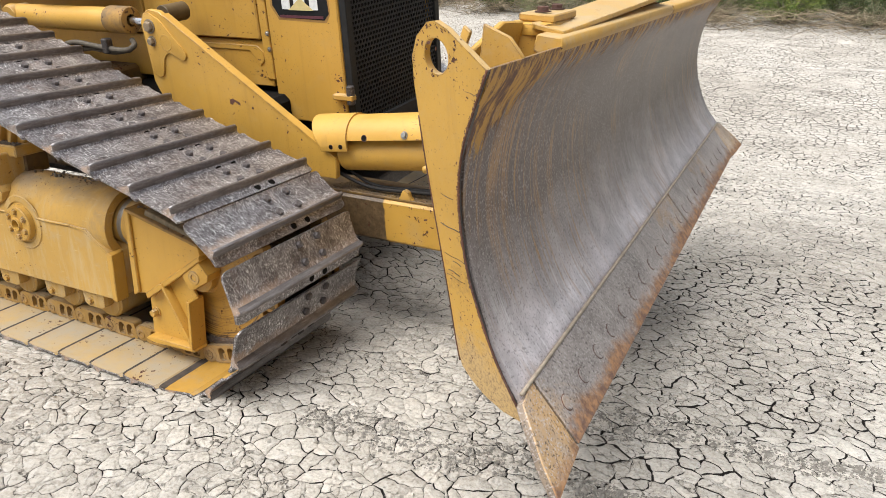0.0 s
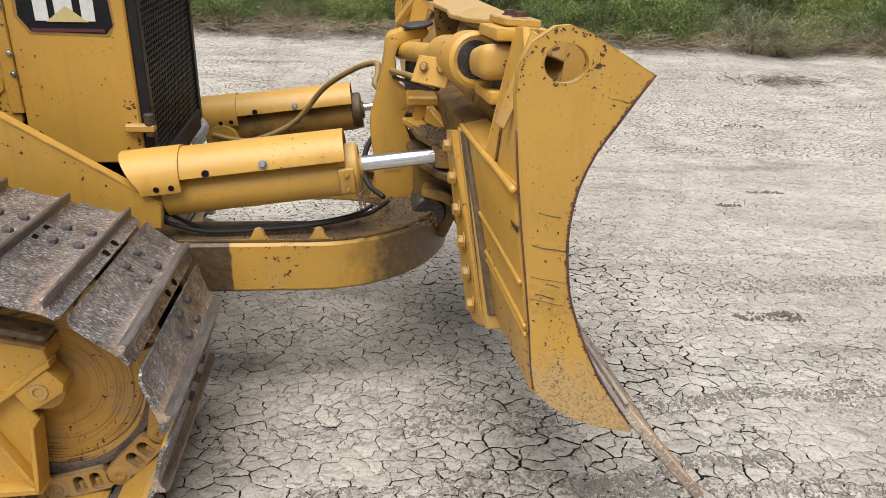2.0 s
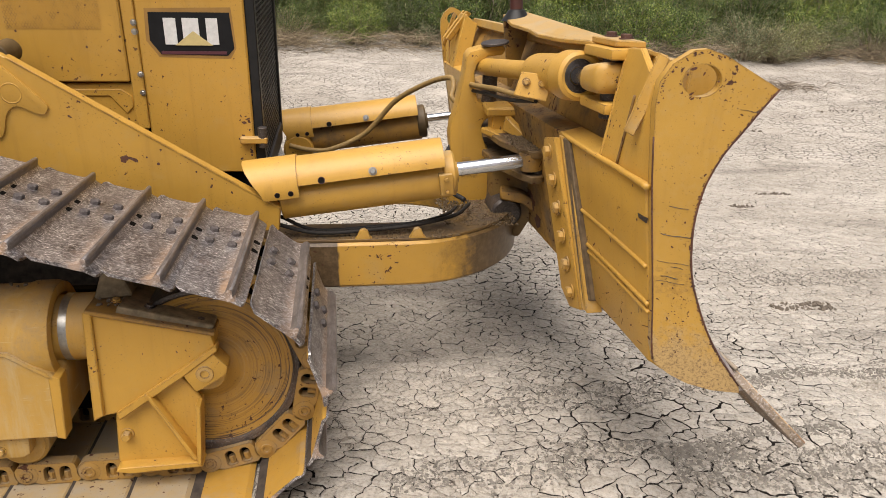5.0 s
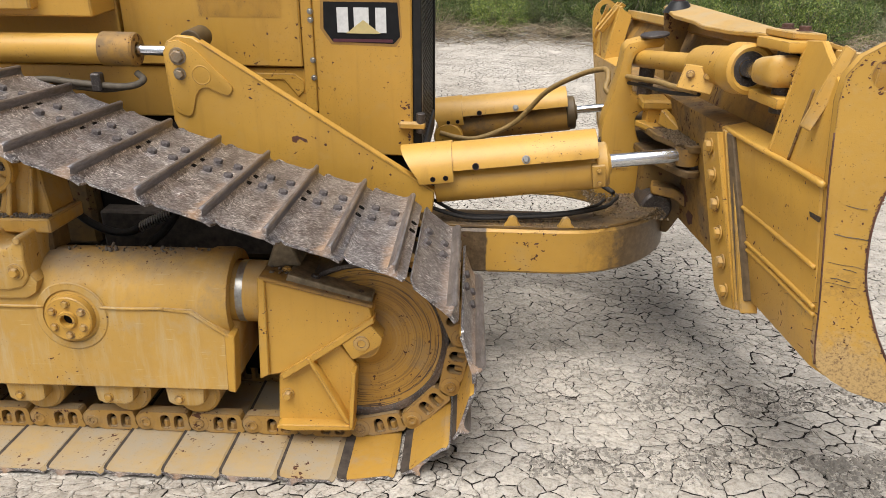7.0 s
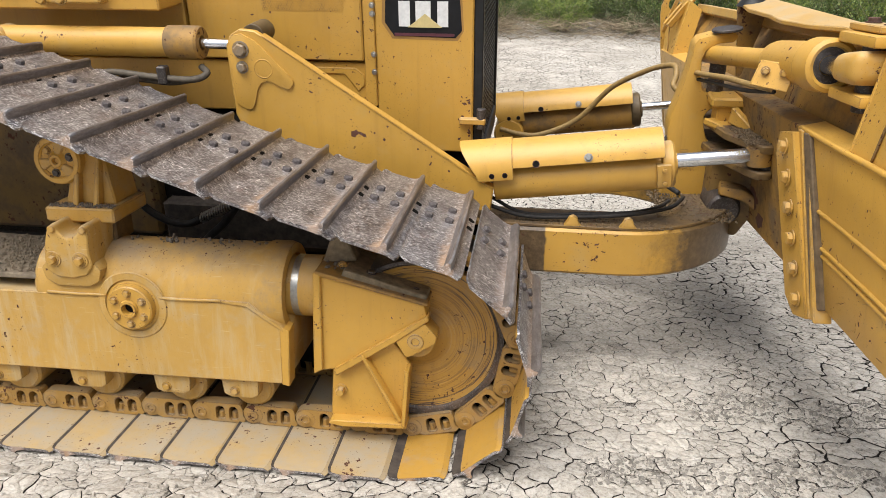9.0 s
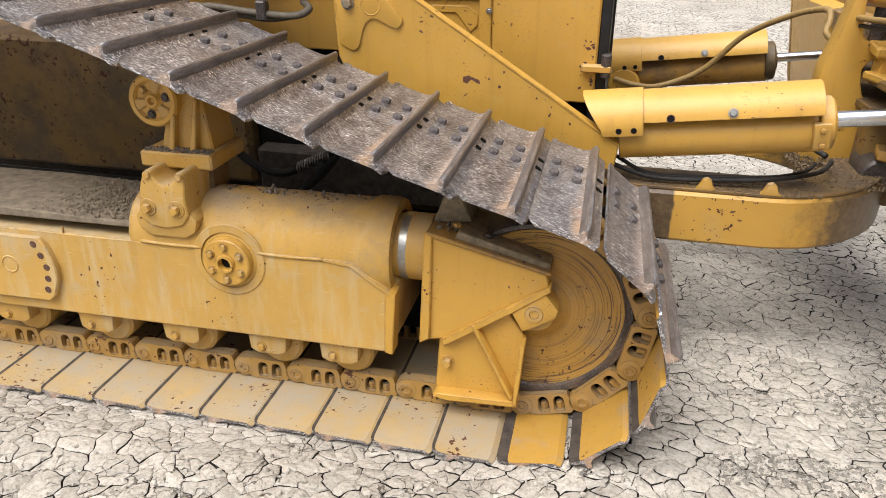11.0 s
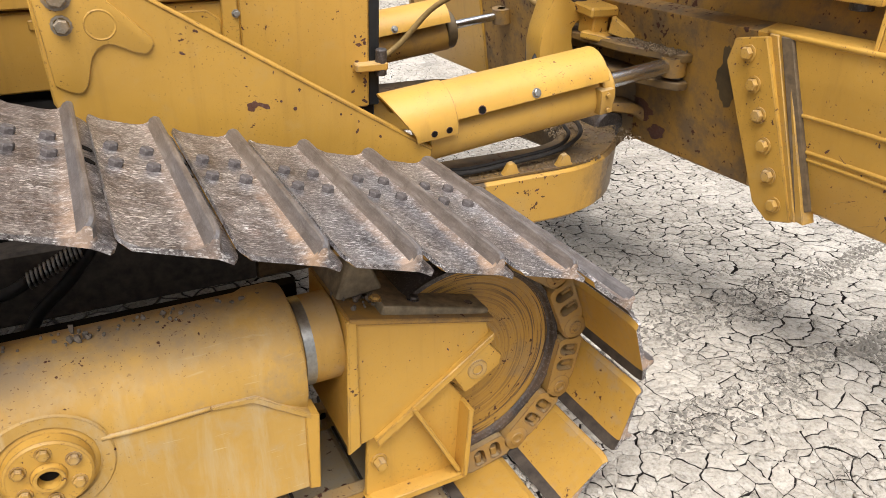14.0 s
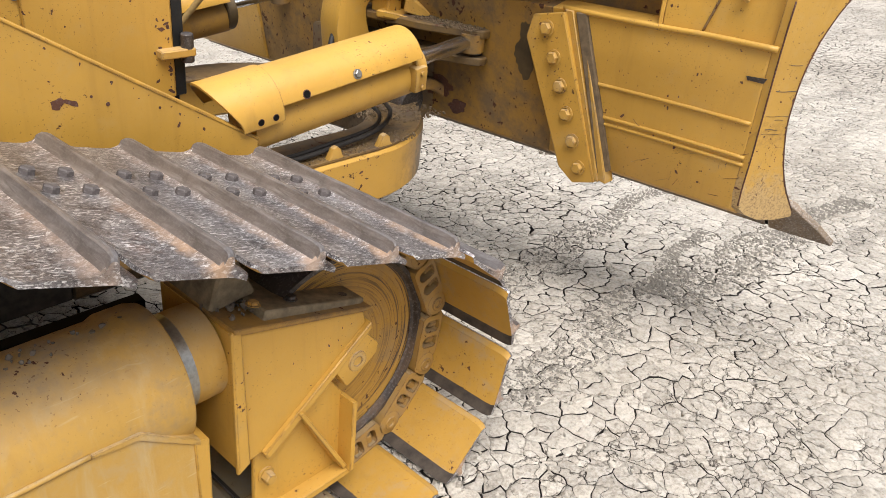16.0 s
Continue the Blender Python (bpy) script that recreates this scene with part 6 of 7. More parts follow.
part("pivot_block", block(1.09, 1.24, 0.02, 0.17, 0.985, 1.03, 0.01), yellow, dozer)
part("pivot_block", block(1.12, 1.20, 0.04, 0.15, 0.90, 0.99, 0.008), yellow, dozer)
part("pivot_arm", slab([(1.07, 0.06, 0.90), (1.10, -0.02, 0.905), (1.27, -0.22, 0.865), (1.28, -0.14, 0.865), (1.20, 0.10, 0.90)], (0, 0, 0.03), 0.006), yellow, dozer)
part("pivot_rib", slab([(1.16, -0.01, 0.93), (1.28, -0.14, 0.90), (1.17, -0.01, 1.0)], (0.03, 0.02, 0), 0.004), yellow, dozer)
part("ball_housing", slab([(1.13, 0.02, 0.40), (1.13, 0.02, 0.80), (1.27, -0.12, 0.80), (1.30, -0.12, 0.52), (1.27, -0.05, 0.40)], (0.0, 0.55, -0.05), 0.02, 2), oily_shade_enamel, dozer, "grimy oily ball housing at the blade centre")
part("ball_cap", rod((1.19, -0.09, 0.545), (1.19, 0.1, 0.545), 0.075, 28, 0.012), dark_steel, dozer)
part("housing_lip", slab([(1.15, -0.10, 0.66), (1.24, -0.16, 0.67), (1.30, -0.18, 0.64), (1.30, -0.18, 0.58), (1.24, -0.16, 0.62), (1.15, -0.10, 0.62)], (0.02, 0.10, 0), 0.008), yellow_grimy, dozer)
# hoses between hood, far cylinder and tower
part("hose", hose([(0.11, 0.80, 0.628), (0.22, 0.795, 0.603), (0.345, 0.79, 0.607), (0.54, 0.79, 0.70), (0.705, 0.72, 0.898), (0.86, 0.55, 1.031), (0.945, 0.43, 1.085), (0.972, 0.37, 1.090), (0.972, 0.33, 1.055), (0.960, 0.30, 1.020), (0.985, 0.28, 0.995), (1.03, 0.25, 0.99)], 0.014, 10), tan_hose, dozer, "dusty painted hydraulic hose")
part("hose", hose([(1.00, 0.20, 0.86), (0.93, 0.17, 0.78), (0.90, 0.12, 0.68), (0.93, 0.05, 0.62), (0.99, -0.04, 0.60)], 0.012, 10), rubber, dozer, "black rubber hose")
cav = part("cavity_hose", hose([(-1.34, -0.60, 0.66), (-1.28, -0.60, 0.610), (-1.20, -0.60, 0.575), (-1.128, -0.60, 0.573), (-1.07, -0.60, 0.600)], 0.017, 10), rubber, dozer, "black hose behind the track with a coiled guard")
part("coil", hose([(-1.07 + 0.15 * k / 120 + 0.0, -0.60 + 0.022 * math.cos(k * 0.70), 0.600 + 0.075 * k / 120 + 0.022 * math.sin(k * 0.70)) for k in range(121)], 0.0042, 5, 1), zinc, cav, "dull steel coil round the hose")
part("hose_end", hose([(-1.07, -0.60, 0.600), (-0.99, -0.60, 0.640), (-0.92, -0.60, 0.675), (-0.84, -0.60, 0.72)], 0.015, 8), rubber, cav)
part("cavity_hose", hose([(-1.12, -0.58, 0.40), (-1.06, -0.60, 0.50), (-0.977, -0.60, 0.578), (-0.91, -0.60, 0.66), (-0.86, -0.58, 0.74)], 0.018, 10), rubber, dozer, "black hose behind the track")
part("hose", hose([(-1.62, -0.46, 1.15), (-1.45, -0.46, 1.185), (-1.28, -0.455, 1.17), (-1.1, -0.45, 1.16), (-1.03, -0.44, 1.185), (-1.06, -0.42, 1.21)], 0.014, 10), dusty_rubber, dozer, "dusty grey hydraulic hose")
part("hose", hose([(-1.60, -0.44, 1.11), (-1.38, -0.44, 1.155), (-1.2, -0.44, 1.145), (-1.08, -0.43, 1.16)], 0.014, 10), dusty_rubber, dozer, "dusty grey hydraulic hose")
part("hose_clamp", block(-1.235, -1.195, -0.475, -0.43, 1.14, 1.215, 0.006), dark_steel, dozer)
part("grab_handle", hose([(-0.80, HY0 - 0.010, 1.725), (-0.80, HY0 - 0.055, 1.725), (-0.79, HY0 - 0.06, 1.725), (-0.15, HY0 - 0.06, 1.735), (-0.135, HY0 - 0.055, 1.735), (-0.130, HY0 + 0.004, 1.735)], 0.015, 10, 4), yellow, dozer)


def chips(n, seed, place, axis, size, parent):
    """Flakes of paint gone to rust, each a ragged patch lying on the surface."""
    rnd = random.Random(seed)
    d, a, c = axes_for(axis)
    bm = bmesh.new()
    for _ in range(n):
        o = place(rnd)
        r = size * (0.25 + rnd.random() ** 2)
        turn, long = rnd.uniform(0, 6.28), rnd.uniform(1.0, 2.4)
        ring = []
        for k in range(9):
            t, q = 2 * math.pi * k / 9, r * rnd.uniform(0.55, 1.1)
            x, y = q * math.cos(t) * long, q * math.sin(t)
            ring.append(bm.verts.new(o + a * (x * math.cos(turn) - y * math.sin(turn)) + c * (x * math.sin(turn) + y * math.cos(turn)) + d * 0.0006))
        bm.faces.new(ring)
    bmesh.ops.recalc_face_normals(bm, faces=bm.faces)
    return stuff_part("rust_flaking", bm, rust_dark, parent, "flakes of paint worn to rust")


side = (0, -1, 0)
chips(26, 1, lambda r: Vector((0.032 - 0.05 * r.random() ** 2, HY0, r.uniform(0.82, 1.06))), side, 0.006, dozer)
chips(14, 2, lambda r: Vector((r.uniform(-0.36, 0.03), HY0, r.uniform(0.85, 1.8))), side, 0.004, dozer)
chips(26, 3, lambda r: Vector((r.uniform(-1.18, -0.45), HY0 - 0.014, r.uniform(1.21, 1.5))), side, 0.005, dozer)


def on_arm(r):
    k = r.random()
    return Vector((-0.765 + 0.825 * k, -0.456, 1.335 - 0.534 * k - 0.015 - 0.10 * r.random() ** 3))


chips(20, 4, on_arm, side, 0.005, arm)
chips(3, 5, lambda r: Vector((r.uniform(-0.42, -0.36), -0.456, 0.955)), side, 0.012, arm)
chips(30, 6, lambda r: (lambda u, w: bp(u, end_v(u, w, -0.0132), w))(-0.06 - 0.07 * r.random() ** 2, r.uniform(0.62, 1.02)), CHEEK_N, 0.0025, blade)
chips(16, 7, lambda r: (lambda u, w: bp(u, end_v(u, w, -0.0132), w))(r.uniform(-0.16, -0.06), r.uniform(1.25, 1.38)), CHEEK_N, 0.004, blade)
chips(60, 8, lambda r: (lambda u, w: bp(u, end_v(u, w, -0.0132), w))(-0.085 + 0.05 * r.random(), r.uniform(0.50, 0.70)), CHEEK_N, 0.0022, blade)
chips(18, 9, lambda r: Vector((r.uniform(-0.36, -0.05), -1.208, 0.58 - 0.12 * r.random())), side, 0.003, yoke)
chips(22, 10, lambda r: Vector((r.uniform(-2.0, -0.52), -1.235, r.uniform(0.28, 0.46))), side, 0.003, frame_ob)


def front_edge(r):
    k = r.random() * (len(OUT) - 1.001)
    (u0, w0), (u1, w1) = OUT[int(k)], OUT[int(k) + 1]
    f = k - int(k)
    u, w = u0 + (u1 - u0) * f - 0.005 * r.random() ** 3, w0 + (w1 - w0) * f
    return bp(u - 0.0008, end_v(u - 0.0008, w, -0.0132), w)


def around_eye(r):
    a, q = r.uniform(0, 6.28), 0.0445 + 0.004 * r.random()
    u, w = -0.110 + q * math.cos(a), 1.312 + q * math.sin(a)
    return bp(u, end_v(u, w, -0.0132), w)


def top_edge(r):
    k = r.randrange(len(PLATE) - 6, len(PLATE) - 1)
    (u0, w0), (u1, w1) = PLATE[k], PLATE[k + 1]
    f = r.random()
    u, w = u0 + (u1 - u0) * f, w0 + (w1 - w0) * f
    k = 0.006 + 0.010 * r.random() ** 2
    u, w = u + (-0.110 - u) * k * 10, w + (1.30 - w) * k * 10
    return bp(u, end_v(u, w, -0.0132), w)


chips(420, 21, front_edge, CHEEK_N, 0.0024, blade)
chips(30, 22, around_eye, CHEEK_N, 0.0019, blade)
chips(50, 23, top_edge, CHEEK_N, 0.0030, blade)

chips(46, 31, lambda r: Vector((r.uniform(-0.30, 0.70), YC - 0.72, r.uniform(0.37, 0.55) )), side, 0.006, push)
chips(30, 32, lambda r: Vector((r.uniform(-0.30, 0.70), YC - 0.72, 0.552 - 0.02 * r.random())), side, 0.005, push)
chips(24, 33, lambda r: bp(-0.2205, 0.0, 0.0) + BV * r.uniform(0.84, 0.95) + BW * r.uniform(0.90, 0.97), -BU, 0.004, blade)


def on_back(r):
    w = r.uniform(0.48, 1.0)
    u = -0.128 + (0.66 - w) * 0.1366 if w < 0.66 else -0.128 - (w - 0.66) * 0.159
    return bp(u - 0.0008, r.uniform(0.12, 0.62), w)


chips(40, 34, on_back, -BU, 0.0045, blade)


# scratches scored across the near back panel
rnd = random.Random(77)
for k in range(16):
    v0, w0 = rnd.uniform(0.14, 0.58), rnd.uniform(0.47, 0.66)
    v1, w1 = v0 + rnd.uniform(-0.06, 0.06), w0 + rnd.uniform(-0.03, 0.03)
    pts = [bp(-0.128 + (0.66 - (w0 + (w1 - w0) * t)) * 0.1366 - 0.0002, v0 + (v1 - v0) * t, w0 + (w1 - w0) * t) for t in (0, 0.5, 1)]
    part("scratch", hose(pts, 0.0010, 4, 3), yellow_dusty if k % 3 else rust_dark, backp)


# ---- ground sheet, clay plates, water ----
def gz(x, y):
    return ground_z(x, y) + noise.noise((x * 0.9, y * 0.9, 3.0)) * 0.012 + noise.noise((x * 3.3, y * 3.3, 1.0)) * 0.006


PX0, PX1, PY0, PY1 = -2.6, 7.4, -2.7, 6.4      # where the clay stands in separate plates


def drop(x, y):
    d = min(x - PX0, PX1 - x, y - PY0, PY1 - y)
    d = min(d, max(x + 0.40, -1.40 - y, y - 1.95))
    return -0.050 * min(1.0, max(0.0, d / 0.25))


def steps(*spans):
    out = []
    for a, b, n in spans:
        out += [a + (b - a) * k / n for k in range(n)]
    return out + [spans[-1][1]]


def grid_sheet(xs, ys):
    vs = [(x, y, gz(x, y) + drop(x, y)) for y in ys for x in xs]
    w = len(xs)
    fs = [(j * w + i, j * w + i + 1, (j + 1) * w + i + 1, (j + 1) * w + i) for j in range(len(ys) - 1) for i in range(w - 1)]
    me = bpy.data.meshes.new("ground")
    me.from_pydata(vs, [], fs)
    me.polygons.foreach_set("use_smooth", [True] * len(fs))
    return me


ground = share("ground", grid_sheet(steps((-400, -30, 12), (-30, -4, 26), (-4, 8, 110), (8, 30, 44), (30, 400, 12)), steps((-400, -30, 12), (-30, -5, 20), (-5, 7, 110), (7, 30, 50), (30, 700, 16))), clay_far)
tagged(ground, "pale dry clay flat, cracked all over", "ground", kind="structure")


def clay_plates(step, seed):
    """Shrinkage cells of dry clay: a jittered lattice cut into cells, wide cracks between groups of cells and hairlines within them."""
    rnd = random.Random(seed)
    nx, ny = int((PX1 - PX0) / step), int((PY1 - PY0) / step)
    pts = {(i, j): (PX0 + (i + 0.5 + 0.62 * rnd.uniform(-1, 1) + 0.25 * (j % 2)) * step, PY0 + (j + 0.5 + 0.62 * rnd.uniform(-1, 1)) * step) for i in range(nx) for j in range(ny)}
    seeds = {}
    big = step * 2.1
    for i in range(-1, int((PX1 - PX0) / big) + 2):
        for j in range(-1, int((PY1 - PY0) / big) + 2):
            seeds[(i, j)] = (PX0 + (i + rnd.random()) * big, PY0 + (j + rnd.random()) * big)
    group = {}
    for k, (x, y) in pts.items():
        gi, gj = int((x - PX0) / big), int((y - PY0) / big)
        group[k] = min((((x - seeds[(a, b)][0]) ** 2 + (y - seeds[(a, b)][1]) ** 2, (a, b)) for a in range(gi - 1, gi + 2) for b in range(gj - 1, gj + 2) if (a, b) in seeds))[1]
    vs, fs, deep = [], [], []
    for (i, j), (cx, cy) in pts.items():
        if cx < -0.40 and -1.36 < cy < 2.0:
            continue
        poly = [(cx - step * 1.2, cy - step * 1.2), (cx + step * 1.2, cy - step * 1.2), (cx + step * 1.2, cy + step * 1.2), (cx - step * 1.2, cy + step * 1.2)]
        for a in range(-2, 3):
            for b in range(-2, 3):
                other = pts.get((i + a, j + b))
                if other is None or (a == 0 and b == 0):
                    continue
                dx, dy = other[0] - cx, other[1] - cy
                d = math.hypot(dx, dy)
                key = ((i + i + a) * 7919 + (j + j + b) * 104729) % 1000 / 1000.0
                patch = min(1.0, max(0.0, noise.noise((cx * 0.9, cy * 1.1, 21.0)) * 0.9 + 0.5))
                wide = noise.noise(((cx + other[0]) * 0.35, (cy + other[1]) * 0.35, 9.0)) * 0.5 + 0.5
                gap = (0.0004 if key < 0.10 else 0.0013 + 0.0036 * wide ** 2 * (0.2 + key)) if group[(i, j)] != group[(i + a, j + b)] else (0.0 if key < 0.52 else 0.0030 * (key - 0.38))
                gap *= (0.85 + 0.40 * min(1.5, max(0.0, (cy + 1.3) / 1.6))) * (0.42 + 1.05 * patch) * (0.68 if cx > 2.6 else 1.15)     # wider and patchy towards the lake
                lim = d / 2 - gap
                out = []
                for k in range(len(poly)):
                    p, q = poly[k], poly[(k + 1) % len(poly)]
                    sp = ((p[0] - cx) * dx + (p[1] - cy) * dy) / d - lim
                    sq = ((q[0] - cx) * dx + (q[1] - cy) * dy) / d - lim
                    if sp <= 0:
                        out.append(p)
                    if sp * sq < 0:
                        t = sp / (sp - sq)
                        out.append((p[0] + (q[0] - p[0]) * t, p[1] + (q[1] - p[1]) * t))
                poly = out
                if len(poly) < 3:
                    break
            if len(poly) < 3:
                break
        if len(poly) < 3:
            continue
        near = cy < 2.5 and cx < 4.5
        fine = []
        for k in range(len(poly)):
            p, q = poly[k], poly[(k + 1) % len(poly)]
            n = max(1, int(math.hypot(q[0] - p[0], q[1] - p[1]) / (0.013 if near else 0.034)))
            fine += [(p[0] + (q[0] - p[0]) * t / n, p[1] + (q[1] - p[1]) * t / n) for t in range(n)]
        warped = []
        for x, y in fine:
            n1 = noise.noise_vector((x * 5.0, y * 5.0, 0.0))
            n2 = noise.noise_vector((x * 26.0, y * 26.0, 4.0))
            n3 = noise.noise_vector((x * 70.0, y * 70.0, 8.0))
            warped.append((x + n1.x * 0.045 + n2.x * 0.020 + n3.x * 0.007, y + n1.y * 0.045 + n2.y * 0.020 + n3.y * 0.007))
        mx, my = sum(p[0] for p in warped) / len(warped), sum(p[1] for p in warped) / len(warped)
        tx, ty, lift = rnd.gauss(0, 0.006), rnd.gauss(0, 0.006), rnd.gauss(0, 0.0008)
        base = len(vs)
        n = len(warped)
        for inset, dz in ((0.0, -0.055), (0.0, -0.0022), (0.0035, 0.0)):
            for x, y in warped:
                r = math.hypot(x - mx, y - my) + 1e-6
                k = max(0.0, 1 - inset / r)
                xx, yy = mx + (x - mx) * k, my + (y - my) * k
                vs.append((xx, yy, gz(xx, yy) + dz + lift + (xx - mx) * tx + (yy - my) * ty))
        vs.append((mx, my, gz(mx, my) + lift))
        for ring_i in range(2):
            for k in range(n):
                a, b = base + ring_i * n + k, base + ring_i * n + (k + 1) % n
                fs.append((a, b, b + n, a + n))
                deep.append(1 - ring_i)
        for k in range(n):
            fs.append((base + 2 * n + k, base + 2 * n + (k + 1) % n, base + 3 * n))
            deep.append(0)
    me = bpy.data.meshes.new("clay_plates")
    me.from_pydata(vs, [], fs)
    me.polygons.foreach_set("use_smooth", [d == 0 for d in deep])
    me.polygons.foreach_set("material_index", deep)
    return me


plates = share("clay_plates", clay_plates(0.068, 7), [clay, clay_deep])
tagged(plates, "dry cracked clay plates with curled edges", "clay plates", kind="stuff")
def crumb_field(n, seed, spot):
    rnd = random.Random(seed)
    vs, fs = [], []
    for _ in range(n):
        x, y = spot(rnd)
        r = 0.0022 + 0.009 * rnd.random() ** 4
        z, b, a = gz(x, y) + r * 0.2, len(vs), rnd.random() * 6.28
        for k in range(4):
            q = r * rnd.uniform(0.6, 1.2)
            vs.append((x + q * math.cos(a + k * 1.571), y + q * math.sin(a + k * 1.571), z + r * rnd.uniform(-0.3, 0.3)))
        vs += [(x + r * rnd.uniform(-0.3, 0.3), y + r * rnd.uniform(-0.3, 0.3), z + r * rnd.uniform(0.5, 0.9)), (x, y, z - r)]
        for k in range(4):
            fs += [(b + k, b + (k + 1) % 4, b + 4), (b + (k + 1) % 4, b + k, b + 5)]
    me = bpy.data.meshes.new("crumb_field")
    me.from_pydata(vs, [], fs)
    return me


def crumb_spot(rnd):
    """Crumbs gather in drifts rather than lying evenly."""
    while True:
        x, y = rnd.uniform(-1.5, 6.5), rnd.uniform(-2.4, 4.5)
        if noise.noise((x * 0.8, y * 1.6, 5.0)) * 0.5 + 0.5 + rnd.uniform(-0.3, 0.3) > 0.55 and not (x < 0.3 and -1.45 < y < 2.0):
            return x, y


tagged(share("crumb_field", crumb_field(14000, 44, crumb_spot), clay), "fine crumbs of dry clay strewn over the flat", "soil crumbs", kind="stuff")
def band_spot(a, b, width, step):
    """Crumbs thrown up in cross ridges along a strip that a track has rolled over."""
    a, b = Vector(a), Vector(b)
    d = (b - a).normalized()
    n = Vector((-d.y, d.x))
    count = int((b - a).length / step)

    def spot(rnd):
        s = (rnd.randrange(count) + rnd.gauss(0.5, 0.26)) * step
        p = a + d * s + n * (rnd.uniform(-0.5, 0.5) * width * (0.7 + 0.3 * math.sin(s * 3.1)) + 0.03 * math.sin(s * 9))
        return p.x, p.y

    return spot


for a, b, wd, st, n, seed in (((1.0, -0.78), (3.3, -0.48), 0.26, 0.062, 4200, 71), ((0.55, -1.34), (2.5, -1.05), 0.20, 0.058, 3000, 72), ((1.6, -1.30), (3.6, -1.42), 0.30, 0.05, 7000, 73), ((3.2, 0.9), (6.2, 1.5), 0.30, 0.075, 3200, 74)):
    strip = share("soil_ridges", crumb_field(n, seed, band_spot(a, b, wd, st)), grey_soil)
    tagged(strip, "broken soil in ridges where tracks have passed, shade in its grey", "soil ridges", kind="stuff")
crumbs = part("soil_crumbs", clods((0.4, -1.75, 0), (1.9, 0.35), 700, 41, gz, 0.003, 0.014), clay)
tagged(crumbs, "loose pale crumbs of dry clay", "soil crumbs", kind="stuff")
lumps = part("soil_lumps", clods((3.2, 0.4, 0), (0.20, 0.07), 150, 43, gz, 0.004, 0.020), hard_dirt)
tagged(lumps, "dark crumbled lumps of soil on the clay", "soil lumps", kind="stuff")

for k, (x, y, sx, sy) in enumerate(((4.47, 3.48, 0.12, 0.05), (5.24, 4.24, 0.20, 0.05), (7.0, 8.3, 0.35, 0.08), (9.6, 9.6, 0.4, 0.08), (3.1, -0.70, 0.35, 0.05), (2.7, -1.36, 0.55, 0.12))):
    tagged(part("soil_lumps", clods((x, y, 0), (sx, sy), 60 if k < 4 else 260, 60 + k, gz, 0.004, 0.026 if k < 4 else 0.016), hard_dirt if k < 4 else clay), "crumbled lumps of soil on the clay", "soil lumps", kind="stuff")

m, ns, ls, p = mat("lake_water")
p.inputs["Base Color"].default_value = (0.10, 0.16, 0.22, 1)
p.inputs["Roughness"].default_value = 0.12
bump(ns, ls, p, noise_tex(ns, ls, coords(ns, ls), 1.5, 3), 0.2, 0.05)
bm = bmesh.new()
block(-380, 380, 24, 650, -1.30, -1.02, 0, bm)
water = part("water", bm, m)
tagged(water, "calm blue lake water beyond the scrub", "lake", kind="structure")


# ---- scrub at the edge of the flat ----
def leaf_quad(vs, fs, c, d, up, ln, wd):
    side = d.cross(up)
    if side.length < 1e-3:
        side = Vector((1, 0, 0))
    side = side.normalized() * wd
    b = len(vs)
    vs += [c - side * 0.3, c + d * ln * 0.5 - side, c + d * ln, c + d * ln * 0.5 + side]
    fs.append((b, b + 1, b + 2, b + 3))


def shrub(seed, h, r, n_br, leaves, ln, wd, m_leaf, label, upright=0.5, puff=0.10, bare=0.35):
    """A bush of arching stems; the leaves sit in tufts round the outer part of each stem, with dark gaps between."""
    rnd = random.Random(seed)
    bm = bmesh.new()
    vs, fs = [], []
    for _ in range(n_br):
        a = rnd.uniform(0, 2 * math.pi)
        reach = r * math.sqrt(rnd.random())
        hh = h * rnd.uniform(0.35, 1.0) * (1 - 0.5 * (reach / r) ** 2)
        p0 = Vector((math.cos(a) * reach * 0.2, math.sin(a) * reach * 0.2, 0))
        p2 = Vector((math.cos(a) * reach, math.sin(a) * reach, hh))
        p1 = (p0 + p2) * 0.5 + Vector((rnd.uniform(-1, 1), rnd.uniform(-1, 1), rnd.uniform(0.2, 1))) * 0.10 * h
        hose([p0, p1, p2], 0.009, 4, 3, bm, 0.003)
        line = spline([p0, p1, p2], 10)
        for _ in range(4):
            k = bare + (1 - bare) * rnd.random() ** 0.8
            tuft = line[min(len(line) - 1, int(k * len(line)))]
            size = puff * rnd.uniform(0.5, 1.25)
            lie = Vector((rnd.gauss(0, 0.6), rnd.gauss(0, 0.6), upright)).normalized()
            for _ in range(leaves // 4):
                off = Vector((rnd.gauss(0, 1), rnd.gauss(0, 1), rnd.gauss(0, 0.8))) * size
                c = tuft + off
                c.z = max(0.03, c.z)
                d = (lie + off / size * 0.35 + Vector((rnd.gauss(0, 1), rnd.gauss(0, 1), rnd.gauss(0, 0.8))) * 0.45).normalized()
                leaf_quad(vs, fs, c, d, Vector((rnd.gauss(0, 1), rnd.gauss(0, 1), 1)), ln * rnd.uniform(0.5, 1.3), wd * rnd.uniform(0.7, 1.2))
    ob = new("shrub")
    part("stem", smooth(bm, 0.9), twig, ob)
    if fs:
        me = bpy.data.meshes.new("leaves")
        me.from_pydata([tuple(v) for v in vs], [], fs)
        share("foliage", me, m_leaf, ob)
    return tagged(ob, label, "shrub", "shrubs along the edge of the flat")


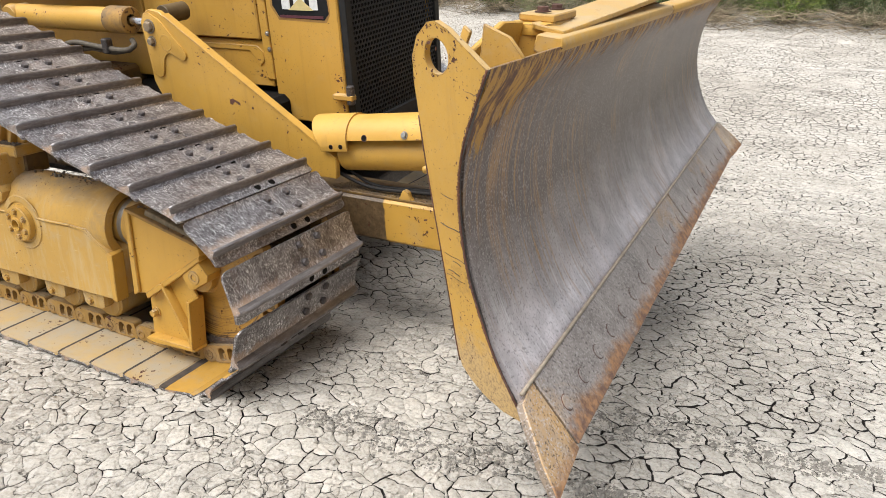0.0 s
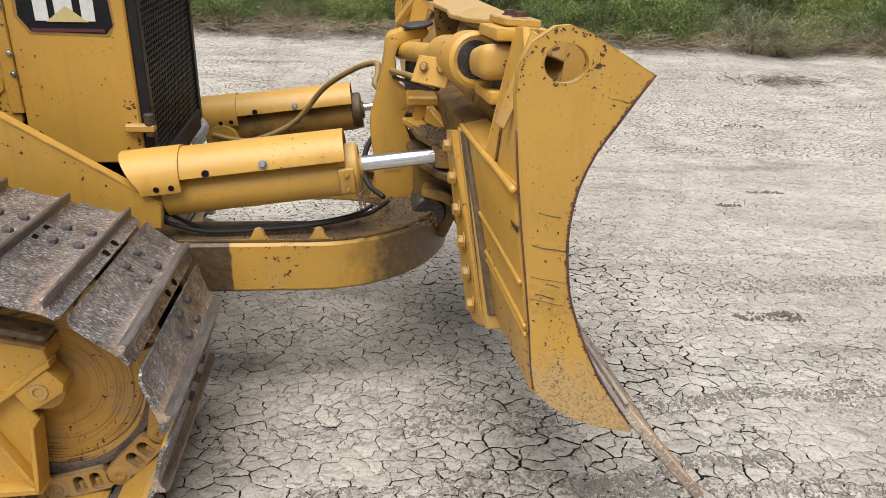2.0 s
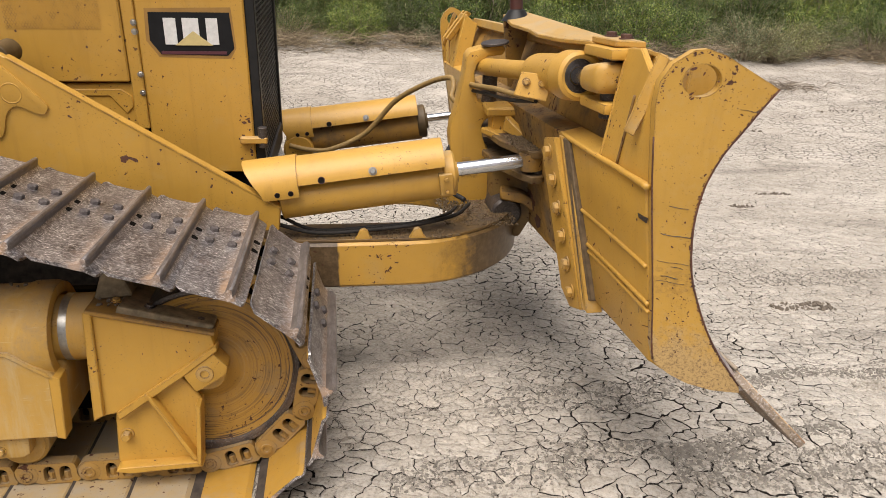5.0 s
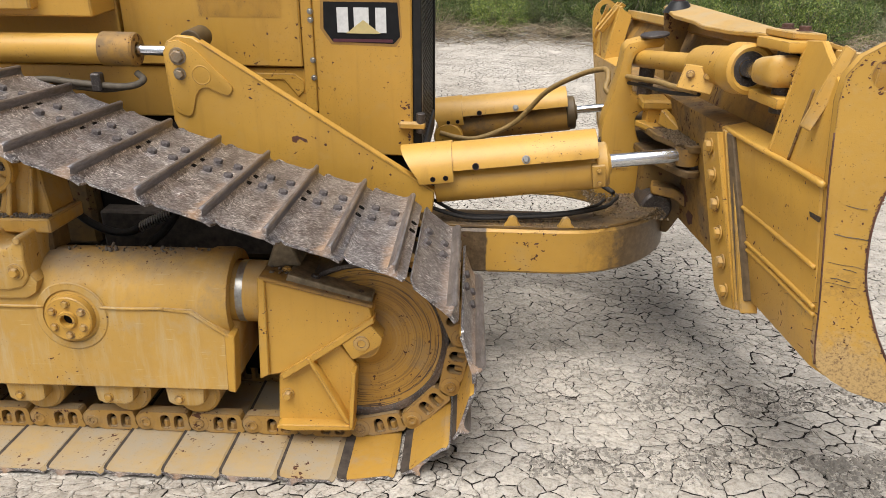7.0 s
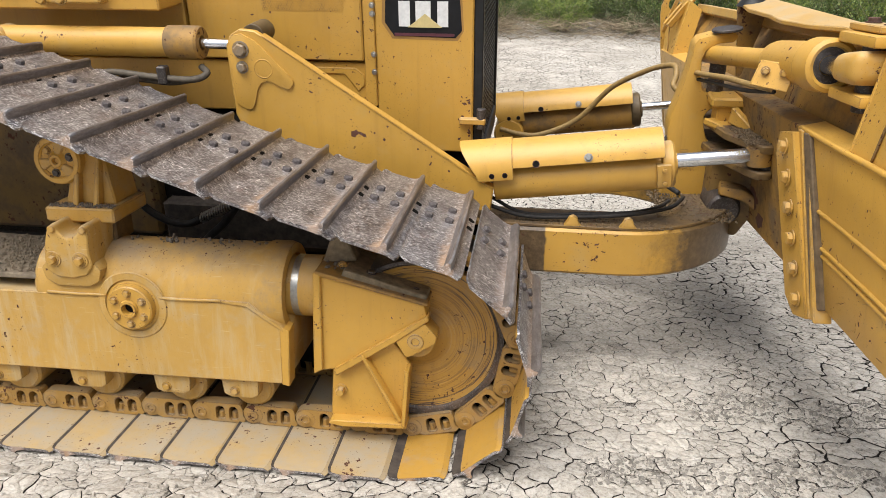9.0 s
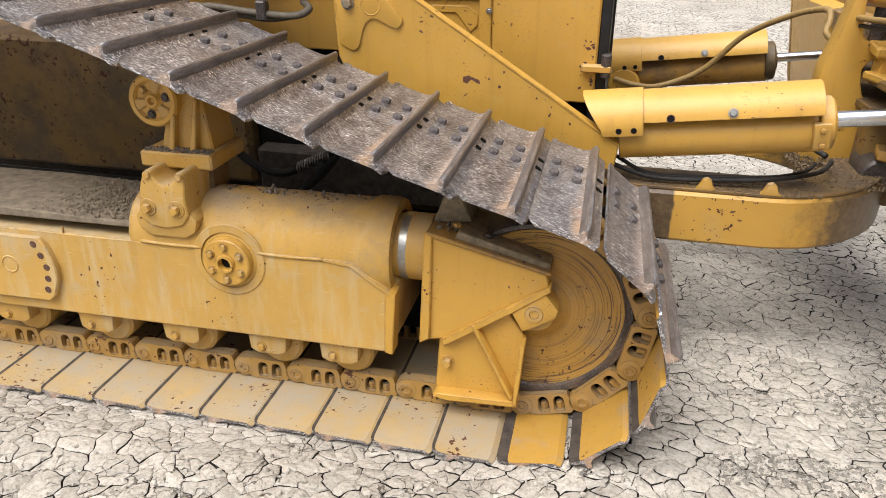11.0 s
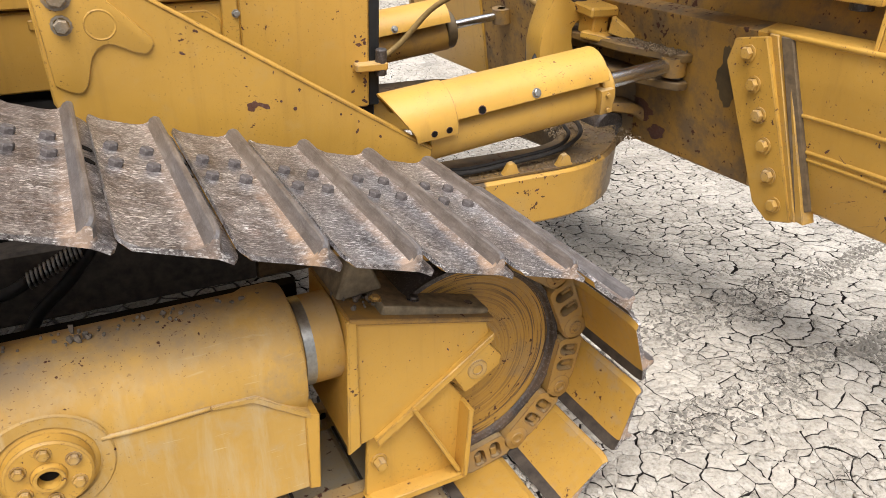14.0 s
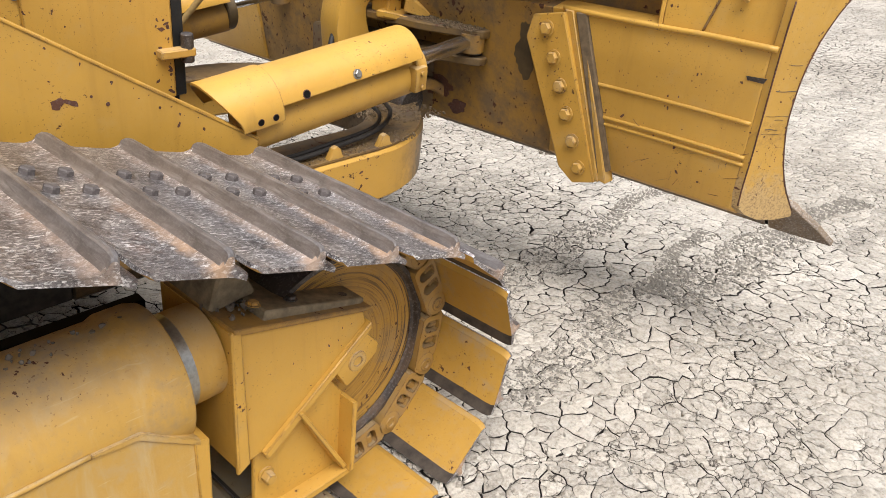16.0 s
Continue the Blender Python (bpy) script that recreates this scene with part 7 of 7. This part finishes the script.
kinds = [
    shrub(1, 1.55, 1.0, 75, 112, 0.060, 0.011, leaf, "leafy green shrub beside the clay flat", 0.9, 0.11),
    shrub(2, 2.15, 0.8, 70, 112, 0.085, 0.010, leaf, "tall green shrub beside the clay flat", 1.8, 0.12),
    shrub(3, 1.05, 1.0, 80, 100, 0.042, 0.009, leaf_sage, "low grey-green brush beside the clay flat", 0.9, 0.085, 0.45),
    shrub(4, 2.2, 0.7, 80, 36, 0.30, 0.009, reed, "tall willowy reeds beside the clay flat", 2.6, 0.09, 0.1),
    shrub(5, 1.0, 0.95, 150, 20, 0.035, 0.006, leaf_sage, "half-dead grey brush, mostly bare twigs", 0.6, 0.07, 0.6),
]
rnd = random.Random(99)
for i, ob in enumerate(kinds):
    ob.location = (-16 - i * 2.0, 17.0, gz(-16, 17.0))


def shore(x):
    return 15.35 - 0.075 * max(0.0, x - 6.0) + 0.25 * math.sin(x * 1.3) + 0.15 * math.sin(x * 3.1)


def plant(k, x, y, s, tall=1.0):
    return copy_thing(kinds[k], Matrix.Translation((x, y, gz(x, y) - 0.03)) @ Matrix.Rotation(rnd.uniform(0, 6.28), 4, "Z") @ Matrix.Diagonal((s, s, s * tall, 1)))


# rows behind one another: low brush in front, reeds and tall shrubs towards the water
for row_i, (gap, pick) in enumerate(((1.5, (4, 0, 3, 0, 1)), (1.15, (5, 3, 1, 1, 0)), (1.0, (3, 5, 0, 2, 0)), (1.0, (2, 4, 0, 4, 0)), (1.05, (2, 4, 0, 5, 0)))):
    x = -15.0 + rnd.random()
    while x < 29:
        s = rnd.uniform(0.70, 1.22) * (0.92, 1.0, 1.05, 1.15, 1.2)[row_i]
        plant(rnd.choices(range(5), pick)[0], x + rnd.uniform(-0.35, 0.35), shore(x) + 0.65 + row_i * 0.95 + rnd.uniform(-0.3, 0.3), s, rnd.uniform(0.85, 1.15))
        x += gap * rnd.uniform(0.75, 1.3)

# sage and half-dead brush that stand forward of the rest
for k, bx, by, s in ((2, 10.4, 14.9, 1.25), (2, 11.5, 14.9, 1.1), (4, 10.9, 14.5, 0.9), (4, 13.9, 14.9, 1.15), (4, 15.0, 14.7, 1.2), (2, 16.6, 14.6, 1.0), (4, 18.2, 14.3, 0.8), (0, 7.9, 15.6, 1.1)):
    plant(k, bx, by, s)


def twig_litter(n, seed, spot, up=0.12, long=(0.2, 0.9)):
    rnd = random.Random(seed)
    bm = bmesh.new()
    for _ in range(n):
        x, y = spot(rnd)
        a = rnd.uniform(0, 6.28)
        ln = rnd.uniform(*long)
        z = gz(x, y) + rnd.random() * up
        d = Vector((math.cos(a), math.sin(a), rnd.uniform(-0.15, 0.35))) * ln
        p0 = Vector((x, y, z))
        pts = [p0, p0 + d * 0.35 + Vector((rnd.uniform(-1, 1), rnd.uniform(-1, 1), rnd.uniform(0, 0.7))) * 0.08, p0 + d * 0.7 + Vector((rnd.uniform(-1, 1), rnd.uniform(-1, 1), rnd.uniform(0, 0.7))) * 0.08, p0 + d]
        for q in pts:
            q.z = max(q.z, gz(q.x, q.y) + 0.004)
        hose(pts, rnd.uniform(0.004, 0.010), 4, 3, bm, 0.002)
    return smooth(bm, 0.9)


def along_shore(rnd):
    x = rnd.uniform(-12, 20)
    return x, shore(x) + 0.05 + rnd.gauss(0, 0.34)


litter = part("dead_twigs", twig_litter(4200, 17, along_shore, 0.36), twig)
tagged(litter, "grey dead twigs piled along the scrub edge", "twigs", kind="stuff")
sprigs = part("dry_sprigs", twig_litter(160, 19, lambda r: (r.gauss(9.4, 0.5), r.gauss(11.6, 0.18)), 0.06, (0.1, 0.5)), twig)
tagged(sprigs, "flattened dry sprigs on the clay", "twigs", kind="stuff")
